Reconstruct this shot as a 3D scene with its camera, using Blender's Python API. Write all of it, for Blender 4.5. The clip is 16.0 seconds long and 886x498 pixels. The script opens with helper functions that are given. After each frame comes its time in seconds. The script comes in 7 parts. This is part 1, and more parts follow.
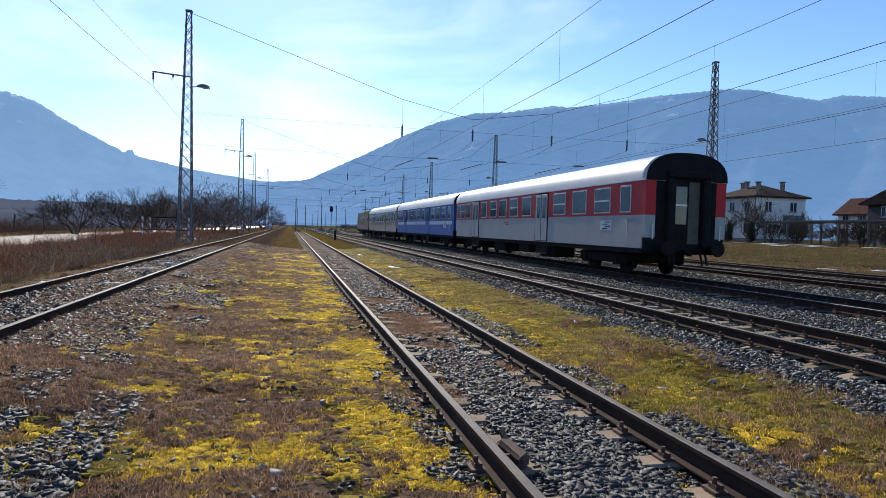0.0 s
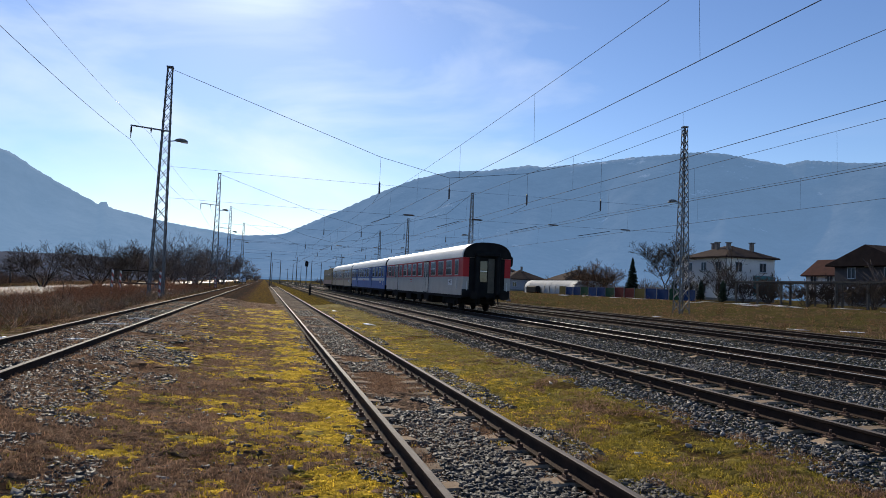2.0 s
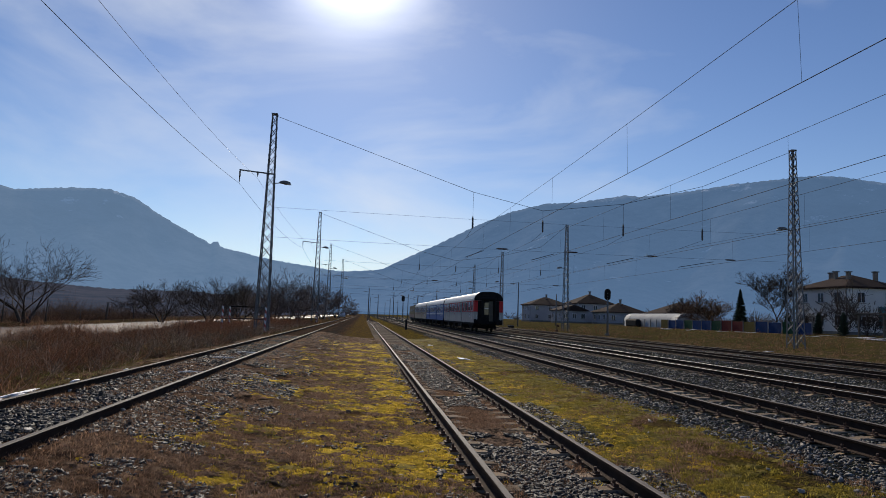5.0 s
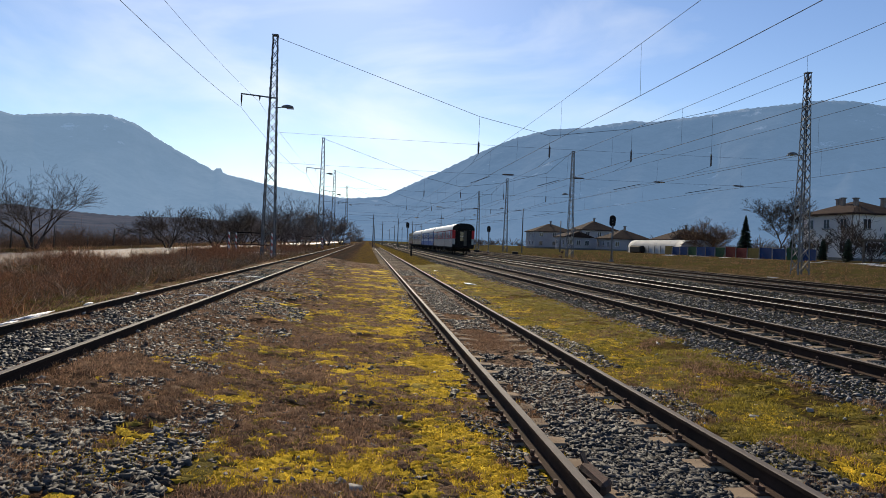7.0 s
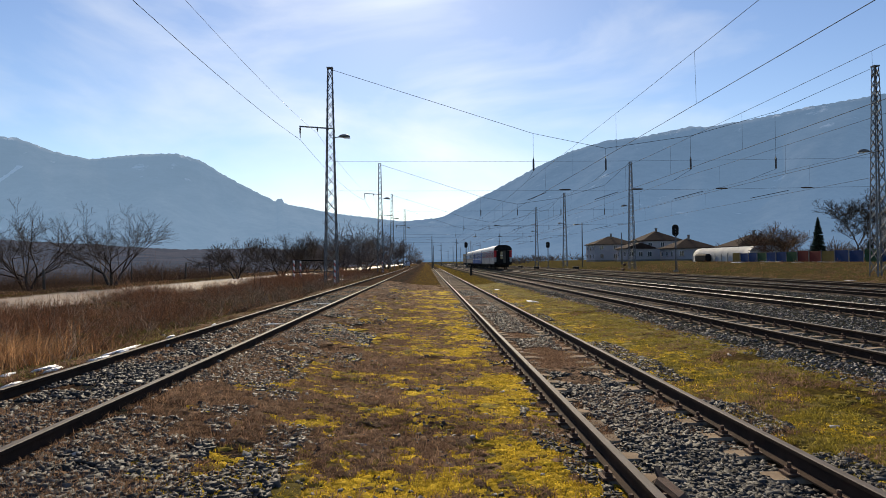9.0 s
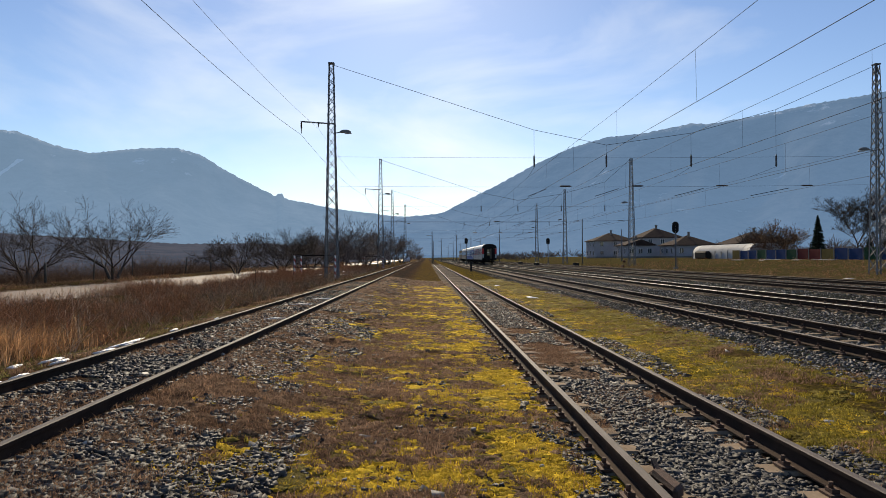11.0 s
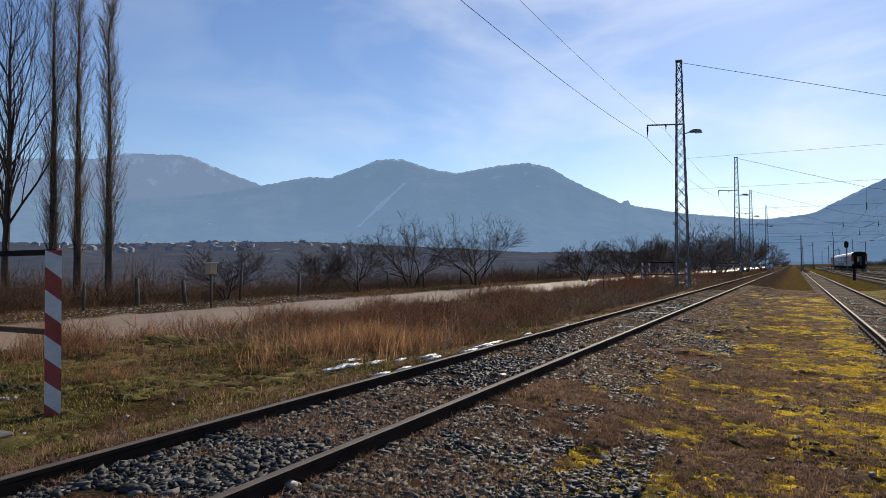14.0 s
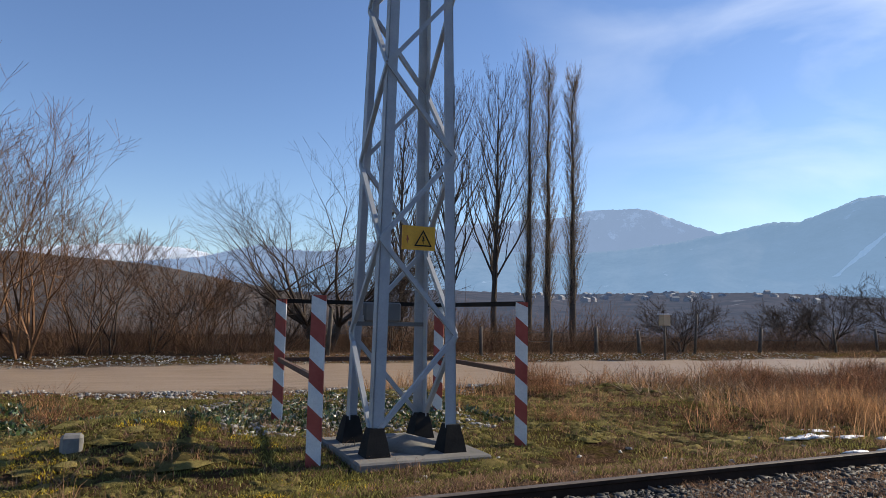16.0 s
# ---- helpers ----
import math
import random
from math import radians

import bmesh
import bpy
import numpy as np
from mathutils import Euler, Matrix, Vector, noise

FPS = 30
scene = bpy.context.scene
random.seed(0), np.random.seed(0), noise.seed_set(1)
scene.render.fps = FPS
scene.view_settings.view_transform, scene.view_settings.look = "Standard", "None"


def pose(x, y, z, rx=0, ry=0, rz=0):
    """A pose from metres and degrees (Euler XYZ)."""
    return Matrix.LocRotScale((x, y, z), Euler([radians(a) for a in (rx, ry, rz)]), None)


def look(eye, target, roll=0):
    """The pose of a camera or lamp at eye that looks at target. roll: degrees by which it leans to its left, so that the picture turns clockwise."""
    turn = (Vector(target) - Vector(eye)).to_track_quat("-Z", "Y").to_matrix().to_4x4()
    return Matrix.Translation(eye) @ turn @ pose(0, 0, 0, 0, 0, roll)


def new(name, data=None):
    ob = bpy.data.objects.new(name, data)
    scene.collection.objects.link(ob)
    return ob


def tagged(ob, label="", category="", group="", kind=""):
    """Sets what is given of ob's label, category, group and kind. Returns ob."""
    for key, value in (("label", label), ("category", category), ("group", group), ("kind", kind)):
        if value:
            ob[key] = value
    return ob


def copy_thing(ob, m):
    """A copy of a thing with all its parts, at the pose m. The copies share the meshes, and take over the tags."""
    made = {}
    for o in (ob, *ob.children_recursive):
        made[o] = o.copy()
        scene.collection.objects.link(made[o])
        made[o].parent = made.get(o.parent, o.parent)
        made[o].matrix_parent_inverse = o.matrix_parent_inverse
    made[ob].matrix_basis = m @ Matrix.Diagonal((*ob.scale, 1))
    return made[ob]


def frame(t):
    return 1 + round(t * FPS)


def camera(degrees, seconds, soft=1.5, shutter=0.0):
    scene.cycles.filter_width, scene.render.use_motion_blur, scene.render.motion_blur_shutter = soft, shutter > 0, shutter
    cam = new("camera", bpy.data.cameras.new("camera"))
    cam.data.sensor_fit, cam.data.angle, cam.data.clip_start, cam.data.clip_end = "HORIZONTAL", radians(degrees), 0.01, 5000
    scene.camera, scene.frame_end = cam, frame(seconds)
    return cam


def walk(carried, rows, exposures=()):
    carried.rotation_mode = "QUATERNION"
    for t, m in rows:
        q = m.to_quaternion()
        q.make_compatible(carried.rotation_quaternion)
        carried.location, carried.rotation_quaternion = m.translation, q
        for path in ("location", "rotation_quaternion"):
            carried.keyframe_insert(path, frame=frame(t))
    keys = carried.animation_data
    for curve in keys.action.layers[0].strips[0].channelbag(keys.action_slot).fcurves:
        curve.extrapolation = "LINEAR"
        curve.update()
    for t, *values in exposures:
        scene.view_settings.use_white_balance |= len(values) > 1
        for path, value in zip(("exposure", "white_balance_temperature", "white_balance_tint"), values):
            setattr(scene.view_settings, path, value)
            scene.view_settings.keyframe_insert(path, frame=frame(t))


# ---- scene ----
cam = camera(67.34, 16.0, soft=0.8)
PATH = [
    (0, pose(0.059, 0.087, 1.700, 88.31, -1.74, -12.95)),
    (0.5, pose(0.039, 0.099, 1.641, 89.93, -1.98, -13.23)),
    (1, pose(0.067, 0.115, 1.701, 91.94, -1.58, -15.14)),
    (1.5, pose(0.091, 0.077, 1.717, 92.98, -1.99, -16.81)),
    (2, pose(0.075, 0.109, 1.744, 93.22, -2.37, -15.03)),
    (2.5, pose(0.080, 0.070, 1.719, 93.86, -1.77, -13.15)),
    (3, pose(-0.019, 0.080, 1.761, 97.02, 0.68, -8.35)),
    (3.2, pose(-0.071, 0.037, 1.743, 97.90, 0.64, -6.66)),
    (5.3, pose(0.155, 0.006, 1.756, 95.71, -2.51, -7.26)),
    (5.5, pose(0.169, 0.029, 1.747, 95.93, -3.02, -8.22)),
    (6, pose(0.176, 0.075, 1.746, 93.36, -4.73, -17.76)),
    (6.5, pose(0.033, 0.246, 1.699, 88.57, -4.99, -14.32)),
    (7, pose(0.031, 0.128, 1.704, 89.50, -2.13, -6.49)),
    (7.5, pose(0.000, 0.037, 1.723, 89.13, -2.14, -3.90)),
    (8, pose(-0.051, -0.060, 1.744, 89.81, -2.14, -3.51)),
    (8.5, pose(-0.038, -0.091, 1.741, 90.56, 1.04, -2.10)),
    (8.7, pose(-0.035, -0.075, 1.745, 91.12, 0.86, -1.65)),
    (10.8, pose(-0.035, -0.147, 1.734, 90.58, 0.24, -1.01)),
    (11, pose(-0.061, -0.190, 1.743, 90.73, 0.32, -1.42)),
    (11.5, pose(-0.065, -0.193, 1.745, 90.89, 0.14, -0.92)),
    (12, pose(-0.053, -0.194, 1.753, 91.17, 1.22, -0.36)),
    (12.5, pose(-0.000, -0.000, 1.700, 91.02, 0.25, -2.46)),
    (13, pose(-0.201, -0.121, 1.767, 90.67, 2.71, 5.16)),
    (13.5, pose(-0.204, 0.070, 1.707, 89.21, 2.10, 17.86)),
    (14, pose(-0.134, -0.002, 1.744, 91.58, 0.50, 27.81)),
    (14.5, pose(-0.050, 0.069, 1.784, 95.75, 1.63, 35.42)),
    (15, pose(0.135, 0.104, 1.764, 96.40, -1.78, 47.15)),
    (15.5, pose(0.219, 0.106, 1.784, 96.95, -1.40, 50.19)),
    (16, pose(0.080, -0.006, 1.776, 95.71, -1.20, 65.64)),
]
EXPO = [
    (0.0, 0.55, 5950, 10),
    (1.5, 0.17, 6350, 10),
    (2.5, 0.1, 6500, 10),
    (3.0, -0.13, 6450, 10),
    (5.5, -0.38, 6450, 12),
    (6.0, -0.32, 6600, 11),
    (6.5, 0.06, 6650, 10),
    (7.5, 0.19, 7250, 10),
    (12.5, 0.1, 7250, 10),
    (14.5, 0.02, 6650, 10),
    (16.0, 0.47, 6750, 10),
]
walk(cam, PATH, exposures=EXPO)

# ---- light ----
SUN_AZ, SUN_EL = 2.2, 29.4   # degrees left of +y, above the horizon
world = bpy.data.worlds.new("world")
scene.world = world
world.use_nodes = True
wn, wl = world.node_tree.nodes, world.node_tree.links
bg = wn["Background"]
sky = wn.new("ShaderNodeTexSky")
sky.sky_type, sky.sun_disc = "NISHITA", False
sky.sun_elevation, sky.sun_rotation = radians(SUN_EL), radians(-SUN_AZ)
sky.altitude, sky.air_density, sky.dust_density, sky.ozone_density = 500, 1.0, 0.14, 3.2
# thin high cloud, drawn out into streaks
tc = wn.new("ShaderNodeTexCoord")
mp = wn.new("ShaderNodeMapping")
mp.inputs["Rotation"].default_value = (0.2, 0.3, 0.5)
mp.inputs["Scale"].default_value = (1.6, 1.0, 4.2)
wl.new(tc.outputs["Generated"], mp.inputs["Vector"])
cl = wn.new("ShaderNodeTexNoise")
cl.inputs["Scale"].default_value, cl.inputs["Detail"].default_value = 1.7, 7.0
cl.inputs["Roughness"].default_value, cl.inputs["Distortion"].default_value = 0.5, 0.5
wl.new(mp.outputs[0], cl.inputs["Vector"])
cr = wn.new("ShaderNodeMapRange")
cr.inputs["From Min"].default_value, cr.inputs["From Max"].default_value = 0.45, 0.8
cr.inputs["To Min"].default_value, cr.inputs["To Max"].default_value = 0.0, 0.75
wl.new(cl.outputs["Fac"], cr.inputs["Value"])
cm = wn.new("ShaderNodeMix")
cm.data_type = "RGBA"
near_sun = wn.new("ShaderNodeVectorMath")
near_sun.operation = "DOT_PRODUCT"
wl.new(tc.outputs["Generated"], near_sun.inputs[0])
near_sun.inputs[1].default_value = (-math.sin(radians(SUN_AZ)) * math.cos(radians(SUN_EL)), math.cos(radians(SUN_AZ)) * math.cos(radians(SUN_EL)), math.sin(radians(SUN_EL)))
fwd = wn.new("ShaderNodeMapRange")
fwd.inputs["From Min"].default_value, fwd.inputs["From Max"].default_value = 0.61, 0.97
wl.new(near_sun.outputs["Value"], fwd.inputs["Value"])
thin = wn.new("ShaderNodeMath")
thin.operation = "MULTIPLY"
wl.new(cr.outputs[0], thin.inputs[0])
wl.new(fwd.outputs[0], thin.inputs[1])
wl.new(thin.outputs[0], cm.inputs["Factor"])
hs = wn.new("ShaderNodeHueSaturation")
hs.inputs["Saturation"].default_value = 1.08
hs.inputs["Hue"].default_value = 0.508
wl.new(sky.outputs[0], hs.inputs["Color"])
wl.new(hs.outputs[0], cm.inputs["A"])
cm.inputs["B"].default_value = (8.5, 9.0, 9.6, 1)
# the sun's own aureole in thin cirrus
_a, _e = radians(SUN_AZ), radians(SUN_EL)
dt = wn.new("ShaderNodeVectorMath")
dt.operation = "DOT_PRODUCT"
wl.new(tc.outputs["Generated"], dt.inputs[0])
dt.inputs[1].default_value = (-math.sin(_a) * math.cos(_e), math.cos(_a) * math.cos(_e), math.sin(_e))
total = cm.outputs["Result"]
for power, gain in ((300.0, 17.0), (26.0, 0.8)):
    pw = wn.new("ShaderNodeMath")
    pw.operation = "POWER"
    mx = wn.new("ShaderNodeMath")
    mx.operation = "MAXIMUM"
    mx.inputs[1].default_value = 0.0
    wl.new(dt.outputs["Value"], mx.inputs[0])
    wl.new(mx.outputs[0], pw.inputs[0])
    pw.inputs[1].default_value = power
    sc = wn.new("ShaderNodeMix")
    sc.data_type, sc.blend_type, sc.clamp_factor = "RGBA", "ADD", False
    ml = wn.new("ShaderNodeMath")
    ml.operation = "MULTIPLY"
    ml.inputs[1].default_value = gain
    wl.new(pw.outputs[0], ml.inputs[0])
    wl.new(ml.outputs[0], sc.inputs["Factor"])
    wl.new(total, sc.inputs["A"])
    sc.inputs["B"].default_value = (1.0, 0.98, 0.94, 1)
    total = sc.outputs["Result"]
wl.new(total, bg.inputs["Color"])
bg.inputs["Strength"].default_value = 0.115

sun = new("sun", bpy.data.lights.new("sun", "SUN"))
sun.data.energy, sun.data.angle, sun.data.color = 4.5, radians(0.55), (1.0, 0.89, 0.71)
_az, _el = radians(SUN_AZ), radians(SUN_EL)
_s = Vector((-math.sin(_az) * math.cos(_el), math.cos(_az) * math.cos(_el), math.sin(_el)))
sun.matrix_world = look(_s * 100, (0, 0, 0))

# ---- materials ----
def nodes_of(name):
    m = bpy.data.materials.new(name)
    m.use_nodes = True
    return m, m.node_tree.nodes, m.node_tree.links, m.node_tree.nodes["Principled BSDF"]


def noise_of(n, l, scale, detail=5.0, rough=0.6, coord="Object"):
    t = n.new("ShaderNodeTexCoord")
    k = n.new("ShaderNodeTexNoise")
    k.inputs["Scale"].default_value, k.inputs["Detail"].default_value, k.inputs["Roughness"].default_value = scale, detail, rough
    l.new(t.outputs[coord], k.inputs["Vector"])
    return k.outputs["Fac"]


def ramp_of(n, l, fac, stops):
    r = n.new("ShaderNodeValToRGB")
    e = r.color_ramp.elements
    while len(e) < len(stops):
        e.new(0.5)
    for k, (p, c) in zip(e, stops):
        k.position, k.color = p, (*c, 1) if len(c) == 3 else c
    l.new(fac, r.inputs[0])
    return r.outputs[0]


def mix_of(n, l, fac, a, b, mode="MIX"):
    m = n.new("ShaderNodeMix")
    m.data_type, m.blend_type = "RGBA", mode
    for sock, v in ((m.inputs["Factor"], fac), (m.inputs["A"], a), (m.inputs["B"], b)):
        if isinstance(v, (int, float)):
            sock.default_value = v
        elif isinstance(v, tuple):
            sock.default_value = (*v, 1)
        else:
            l.new(v, sock)
    return m.outputs["Result"]


def bump_of(n, l, b, height, strength, dist):
    k = n.new("ShaderNodeBump")
    k.inputs["Strength"].default_value, k.inputs["Distance"].default_value = strength, dist
    l.new(height, k.inputs["Height"])
    l.new(k.outputs[0], b.inputs["Normal"])


def worn(name, c, c2, rough=0.6, metal=0.0, scale=6.0, fine=60.0, bump=0.3, dist=0.01, island=0.0, coord="Object", spec=0.5, trans=0.0):
    """A painted, stony or woody surface: two colours mixed by stains and by grain."""
    m, n, l, b = nodes_of(name)
    big, small = noise_of(n, l, scale, coord=coord), noise_of(n, l, fine, 4, 0.7, coord=coord)
    col = ramp_of(n, l, big, [(0.3, c), (0.7, c2)])
    dark = tuple(0.6 * v for v in c2)
    col = mix_of(n, l, ramp_of(n, l, small, [(0.45, (0, 0, 0)), (0.75, (0.55, 0.55, 0.55))]), col, dark)
    if island:
        g = n.new("ShaderNodeNewGeometry")
        o = n.new("ShaderNodeObjectInfo")
        add = n.new("ShaderNodeMath")
        add.operation = "ADD"
        l.new(g.outputs["Random Per Island"], add.inputs[0])
        l.new(o.outputs["Random"], add.inputs[1])
        fr = n.new("ShaderNodeMath")
        fr.operation = "FRACT"
        l.new(add.outputs[0], fr.inputs[0])
        col = mix_of(n, l, island, col, ramp_of(n, l, fr.outputs[0], [(0.0, (0.2, 0.2, 0.2)), (0.7, (1.1, 1.1, 1.1)), (1.0, (2.1, 2.1, 2.1))]), "MULTIPLY")
    l.new(col, b.inputs["Base Color"])
    b.inputs["Roughness"].default_value, b.inputs["Metallic"].default_value = rough, metal
    b.inputs["Specular IOR Level"].default_value = spec
    if bump:
        bump_of(n, l, b, small, bump, dist)
    if trans:
        # thin leaves and stalks let the low sun through
        tr = n.new("ShaderNodeBsdfTranslucent")
        l.new(col, tr.inputs["Color"])
        mx = n.new("ShaderNodeMixShader")
        mx.inputs[0].default_value = trans
        l.new(b.outputs[0], mx.inputs[1])
        l.new(tr.outputs[0], mx.inputs[2])
        l.new(mx.outputs[0], n["Material Output"].inputs["Surface"])
    return m


M = {}
M["stone"] = worn("ballast_stone", (0.03, 0.029, 0.03), (0.088, 0.084, 0.08), 0.65, scale=9, fine=80, bump=0.15, island=0.75, spec=0.18)
M["stone_line"] = worn("clean_ballast_stone", (0.065, 0.062, 0.06), (0.16, 0.152, 0.145), 0.65, scale=9, fine=80, bump=0.15, island=0.8, spec=0.22)
M["stone_pale"] = worn("pale_stone", (0.18, 0.17, 0.16), (0.36, 0.35, 0.33), 0.75, scale=9, fine=80, island=0.7)
M["concrete"] = worn("weathered_concrete", (0.21, 0.155, 0.105), (0.33, 0.25, 0.175), 0.95, scale=3, fine=45, island=0.4, spec=0.05)
M["pad"] = worn("cast_concrete", (0.13, 0.128, 0.12), (0.23, 0.22, 0.205), 0.95, scale=2, fine=30, spec=0.1)
M["railtop"] = worn("polished_rail_head", (0.15, 0.14, 0.135), (0.24, 0.23, 0.22), 0.55, 0.35, 3, 40, 0.05, spec=0.3)
M["raildull"] = worn("dull_rail_head", (0.075, 0.058, 0.05), (0.13, 0.105, 0.092), 0.7, 0.0, 3, 40, 0.2, spec=0.22)
M["railside"] = worn("rusty_rail_side", (0.028, 0.019, 0.015), (0.06, 0.036, 0.026), 0.9, 0.0, 4, 60, 0.4, spec=0.1)
M["rust"] = worn("rusty_iron", (0.06, 0.035, 0.025), (0.13, 0.06, 0.035), 0.85, 0.0, 20, 90, 0.4)
M["steel"] = worn("grey_painted_steel", (0.30, 0.32, 0.35), (0.40, 0.42, 0.45), 0.55, 0.0, 2.5, 40, 0.1, 0.004)
# mast steel again, darkened in its colour for backlight
M["steel_backlit"] = worn("backlit_mast_steel", (0.11, 0.115, 0.125), (0.19, 0.195, 0.20), 0.6, 0.0, 2.5, 40, 0.1, 0.004, spec=0.3)
M["steel_dark"] = worn("dull_dark_steel", (0.10, 0.105, 0.11), (0.17, 0.17, 0.17), 0.6, 0.0, 2.5, 40, 0.1, 0.004)
M["black"] = worn("black_bitumen", (0.010, 0.010, 0.011), (0.022, 0.022, 0.022), 0.85, 0.0, 5, 40, 0.3, spec=0.15)
M["wire"] = worn("weathered_wire", (0.05, 0.05, 0.055), (0.09, 0.09, 0.09), 0.9, 0.0, 5, 40, 0, spec=0.1)
M["bright_wire"] = worn("bright_aluminium_wire", (0.35, 0.35, 0.36), (0.5, 0.5, 0.5), 0.38, 0.9, 5, 40, 0)
M["porcelain"] = worn("brown_porcelain", (0.035, 0.025, 0.02), (0.06, 0.04, 0.03), 0.3, 0.0, 5, 40, 0)
M["red_band"] = worn("faded_red_paint", (0.26, 0.035, 0.025), (0.36, 0.07, 0.05), 0.65, 0, 7, 50, 0.2, 0.004)
M["white_band"] = worn("dirty_white_paint", (0.52, 0.53, 0.56), (0.68, 0.68, 0.68), 0.65, 0, 7, 50, 0.2, 0.004)
M["yellow"] = worn("yellow_enamel", (0.70, 0.33, 0.012), (0.80, 0.42, 0.03), 0.45, 0, 9, 40, 0.1, 0.003)
M["bark"] = worn("grey_brown_bark", (0.055, 0.045, 0.038), (0.11, 0.09, 0.075), 0.9, 0, 3, 30, 0.6, 0.02, spec=0.2)
M["twig"] = worn("bare_twigs", (0.045, 0.034, 0.028), (0.085, 0.064, 0.05), 0.9, 0, 1.0, 12, 0, spec=0.1)
M["twig_pale"] = worn("pale_poplar_twigs", (0.14, 0.10, 0.07), (0.22, 0.165, 0.115), 0.9, 0, 1.0, 12, 0, spec=0.2)
# bare twigs with distance haze put into a paler colour
M["twig_hazed"] = worn("hazed_far_twigs", (0.10, 0.08, 0.075), (0.16, 0.13, 0.12), 0.95, 0, 0.2, 4, 0, spec=0.1)
M["twig_red"] = worn("reddish_dry_twigs", (0.10, 0.055, 0.03), (0.19, 0.105, 0.06), 0.9, 0, 1.0, 12, 0, island=0.6, spec=0.2)
M["straw"] = worn("dry_straw_grass", (0.30, 0.155, 0.075), (0.46, 0.275, 0.15), 0.85, 0, 0.7, 12, 0, island=0.8, spec=0.1, trans=0.5)
M["stalk"] = worn("pale_dead_stalks", (0.30, 0.20, 0.13), (0.46, 0.35, 0.25), 0.9, 0, 0.8, 12, 0, island=0.8, spec=0.1, trans=0.2)
M["brown_grass"] = worn("withered_brown_grass", (0.20, 0.118, 0.076), (0.37, 0.235, 0.152), 0.9, 0, 0.8, 12, 0, island=0.8, spec=0.1, trans=0.45)
M["verge_grass"] = worn("dull_verge_grass", (0.13, 0.14, 0.036), (0.32, 0.27, 0.09), 0.9, 0, 0.6, 12, 0, island=0.9, spec=0.1, trans=0.35)
M["weed"] = worn("dry_weed_stalks", (0.25, 0.12, 0.065), (0.50, 0.28, 0.16), 0.9, 0, 0.8, 12, 0, island=0.9, spec=0.1, trans=0.35)
M["moss"] = worn("yellow_green_moss", (0.52, 0.36, 0.035), (0.78, 0.56, 0.07), 0.9, 0, 1.4, 25, 0, island=0.7, spec=0.1, trans=0.5)
M["grass"] = worn("short_green_grass", (0.22, 0.185, 0.035), (0.38, 0.29, 0.055), 0.9, 0, 1.2, 25, 0, island=0.7, spec=0.1, trans=0.5)
M["cushion"] = worn("moss_cushion", (0.42, 0.275, 0.022), (0.74, 0.50, 0.05), 0.95, 0, 5, 130, 1.0, 0.02, island=0.45, spec=0.05)
M["green_mat"] = worn("green_moss_mat", (0.12, 0.098, 0.022), (0.26, 0.195, 0.04), 0.95, 0, 4, 120, 1.0, 0.02, island=0.5, spec=0.05)
M["brown_mat"] = worn("withered_turf", (0.115, 0.069, 0.043), (0.27, 0.17, 0.105), 0.95, 0, 5, 120, 1.0, 0.025, island=0.6, spec=0.05)
M["verge_mat"] = worn("lumpy_verge_turf", (0.10, 0.092, 0.028), (0.24, 0.185, 0.07), 0.95, 0, 3, 90, 1.0, 0.03, island=0.6, spec=0.05)
M["ivy"] = worn("glossy_ground_ivy", (0.025, 0.055, 0.018), (0.055, 0.10, 0.035), 0.32, 0, 4, 40, 0, island=0.6, spec=0.6)
M["spruce"] = worn("dark_spruce_needles", (0.018, 0.03, 0.018), (0.035, 0.055, 0.028), 0.8, 0, 2, 20, 0, island=0.5)
M["snow"] = worn("old_snow", (0.72, 0.74, 0.78), (0.85, 0.86, 0.88), 0.6, 0, 3, 30, 0.5, 0.02)
M["post_wood"] = worn("grey_weathered_wood", (0.07, 0.06, 0.05), (0.14, 0.12, 0.10), 0.9, 0, 4, 40, 0.5, spec=0.2)
# coaches
M["roof"] = worn("silver_grey_roof_paint", (0.42, 0.42, 0.41), (0.52, 0.51, 0.49), 0.42, 0.0, 0.6, 20, 0.08, 0.004)
M["c_red"] = worn("red_coach_paint", (0.42, 0.018, 0.024), (0.52, 0.032, 0.036), 0.5, 0, 0.8, 25, 0.05, 0.004, spec=0.2)
M["c_grey"] = worn("light_grey_coach_paint", (0.34, 0.325, 0.30), (0.43, 0.415, 0.39), 0.5, 0, 0.8, 25, 0.05, 0.004, spec=0.25)
M["c_blue"] = worn("blue_coach_paint", (0.025, 0.09, 0.30), (0.04, 0.125, 0.38), 0.5, 0, 0.8, 25, 0.05, 0.004, spec=0.25)
M["c_white"] = worn("white_stripe_paint", (0.55, 0.57, 0.6), (0.66, 0.67, 0.68), 0.4, 0, 0.8, 25, 0.05, 0.004)
M["c_cream"] = worn("beige_coach_paint", (0.40, 0.31, 0.20), (0.48, 0.39, 0.27), 0.5, 0, 0.8, 25, 0.05, 0.004, spec=0.25)
M["c_brown"] = worn("brown_coach_paint", (0.22, 0.10, 0.06), (0.28, 0.14, 0.09), 0.4, 0, 0.8, 25, 0.05, 0.004)
M["c_olive"] = worn("ochre_locomotive_paint", (0.17, 0.125, 0.045), (0.24, 0.18, 0.075), 0.5, 0, 0.8, 25, 0.05, 0.004, spec=0.25)
M["door_leaf"] = worn("dark_beige_leaf", (0.08, 0.07, 0.055), (0.13, 0.115, 0.09), 0.7, 0, 3, 25, 0.1, 0.004, spec=0.2)
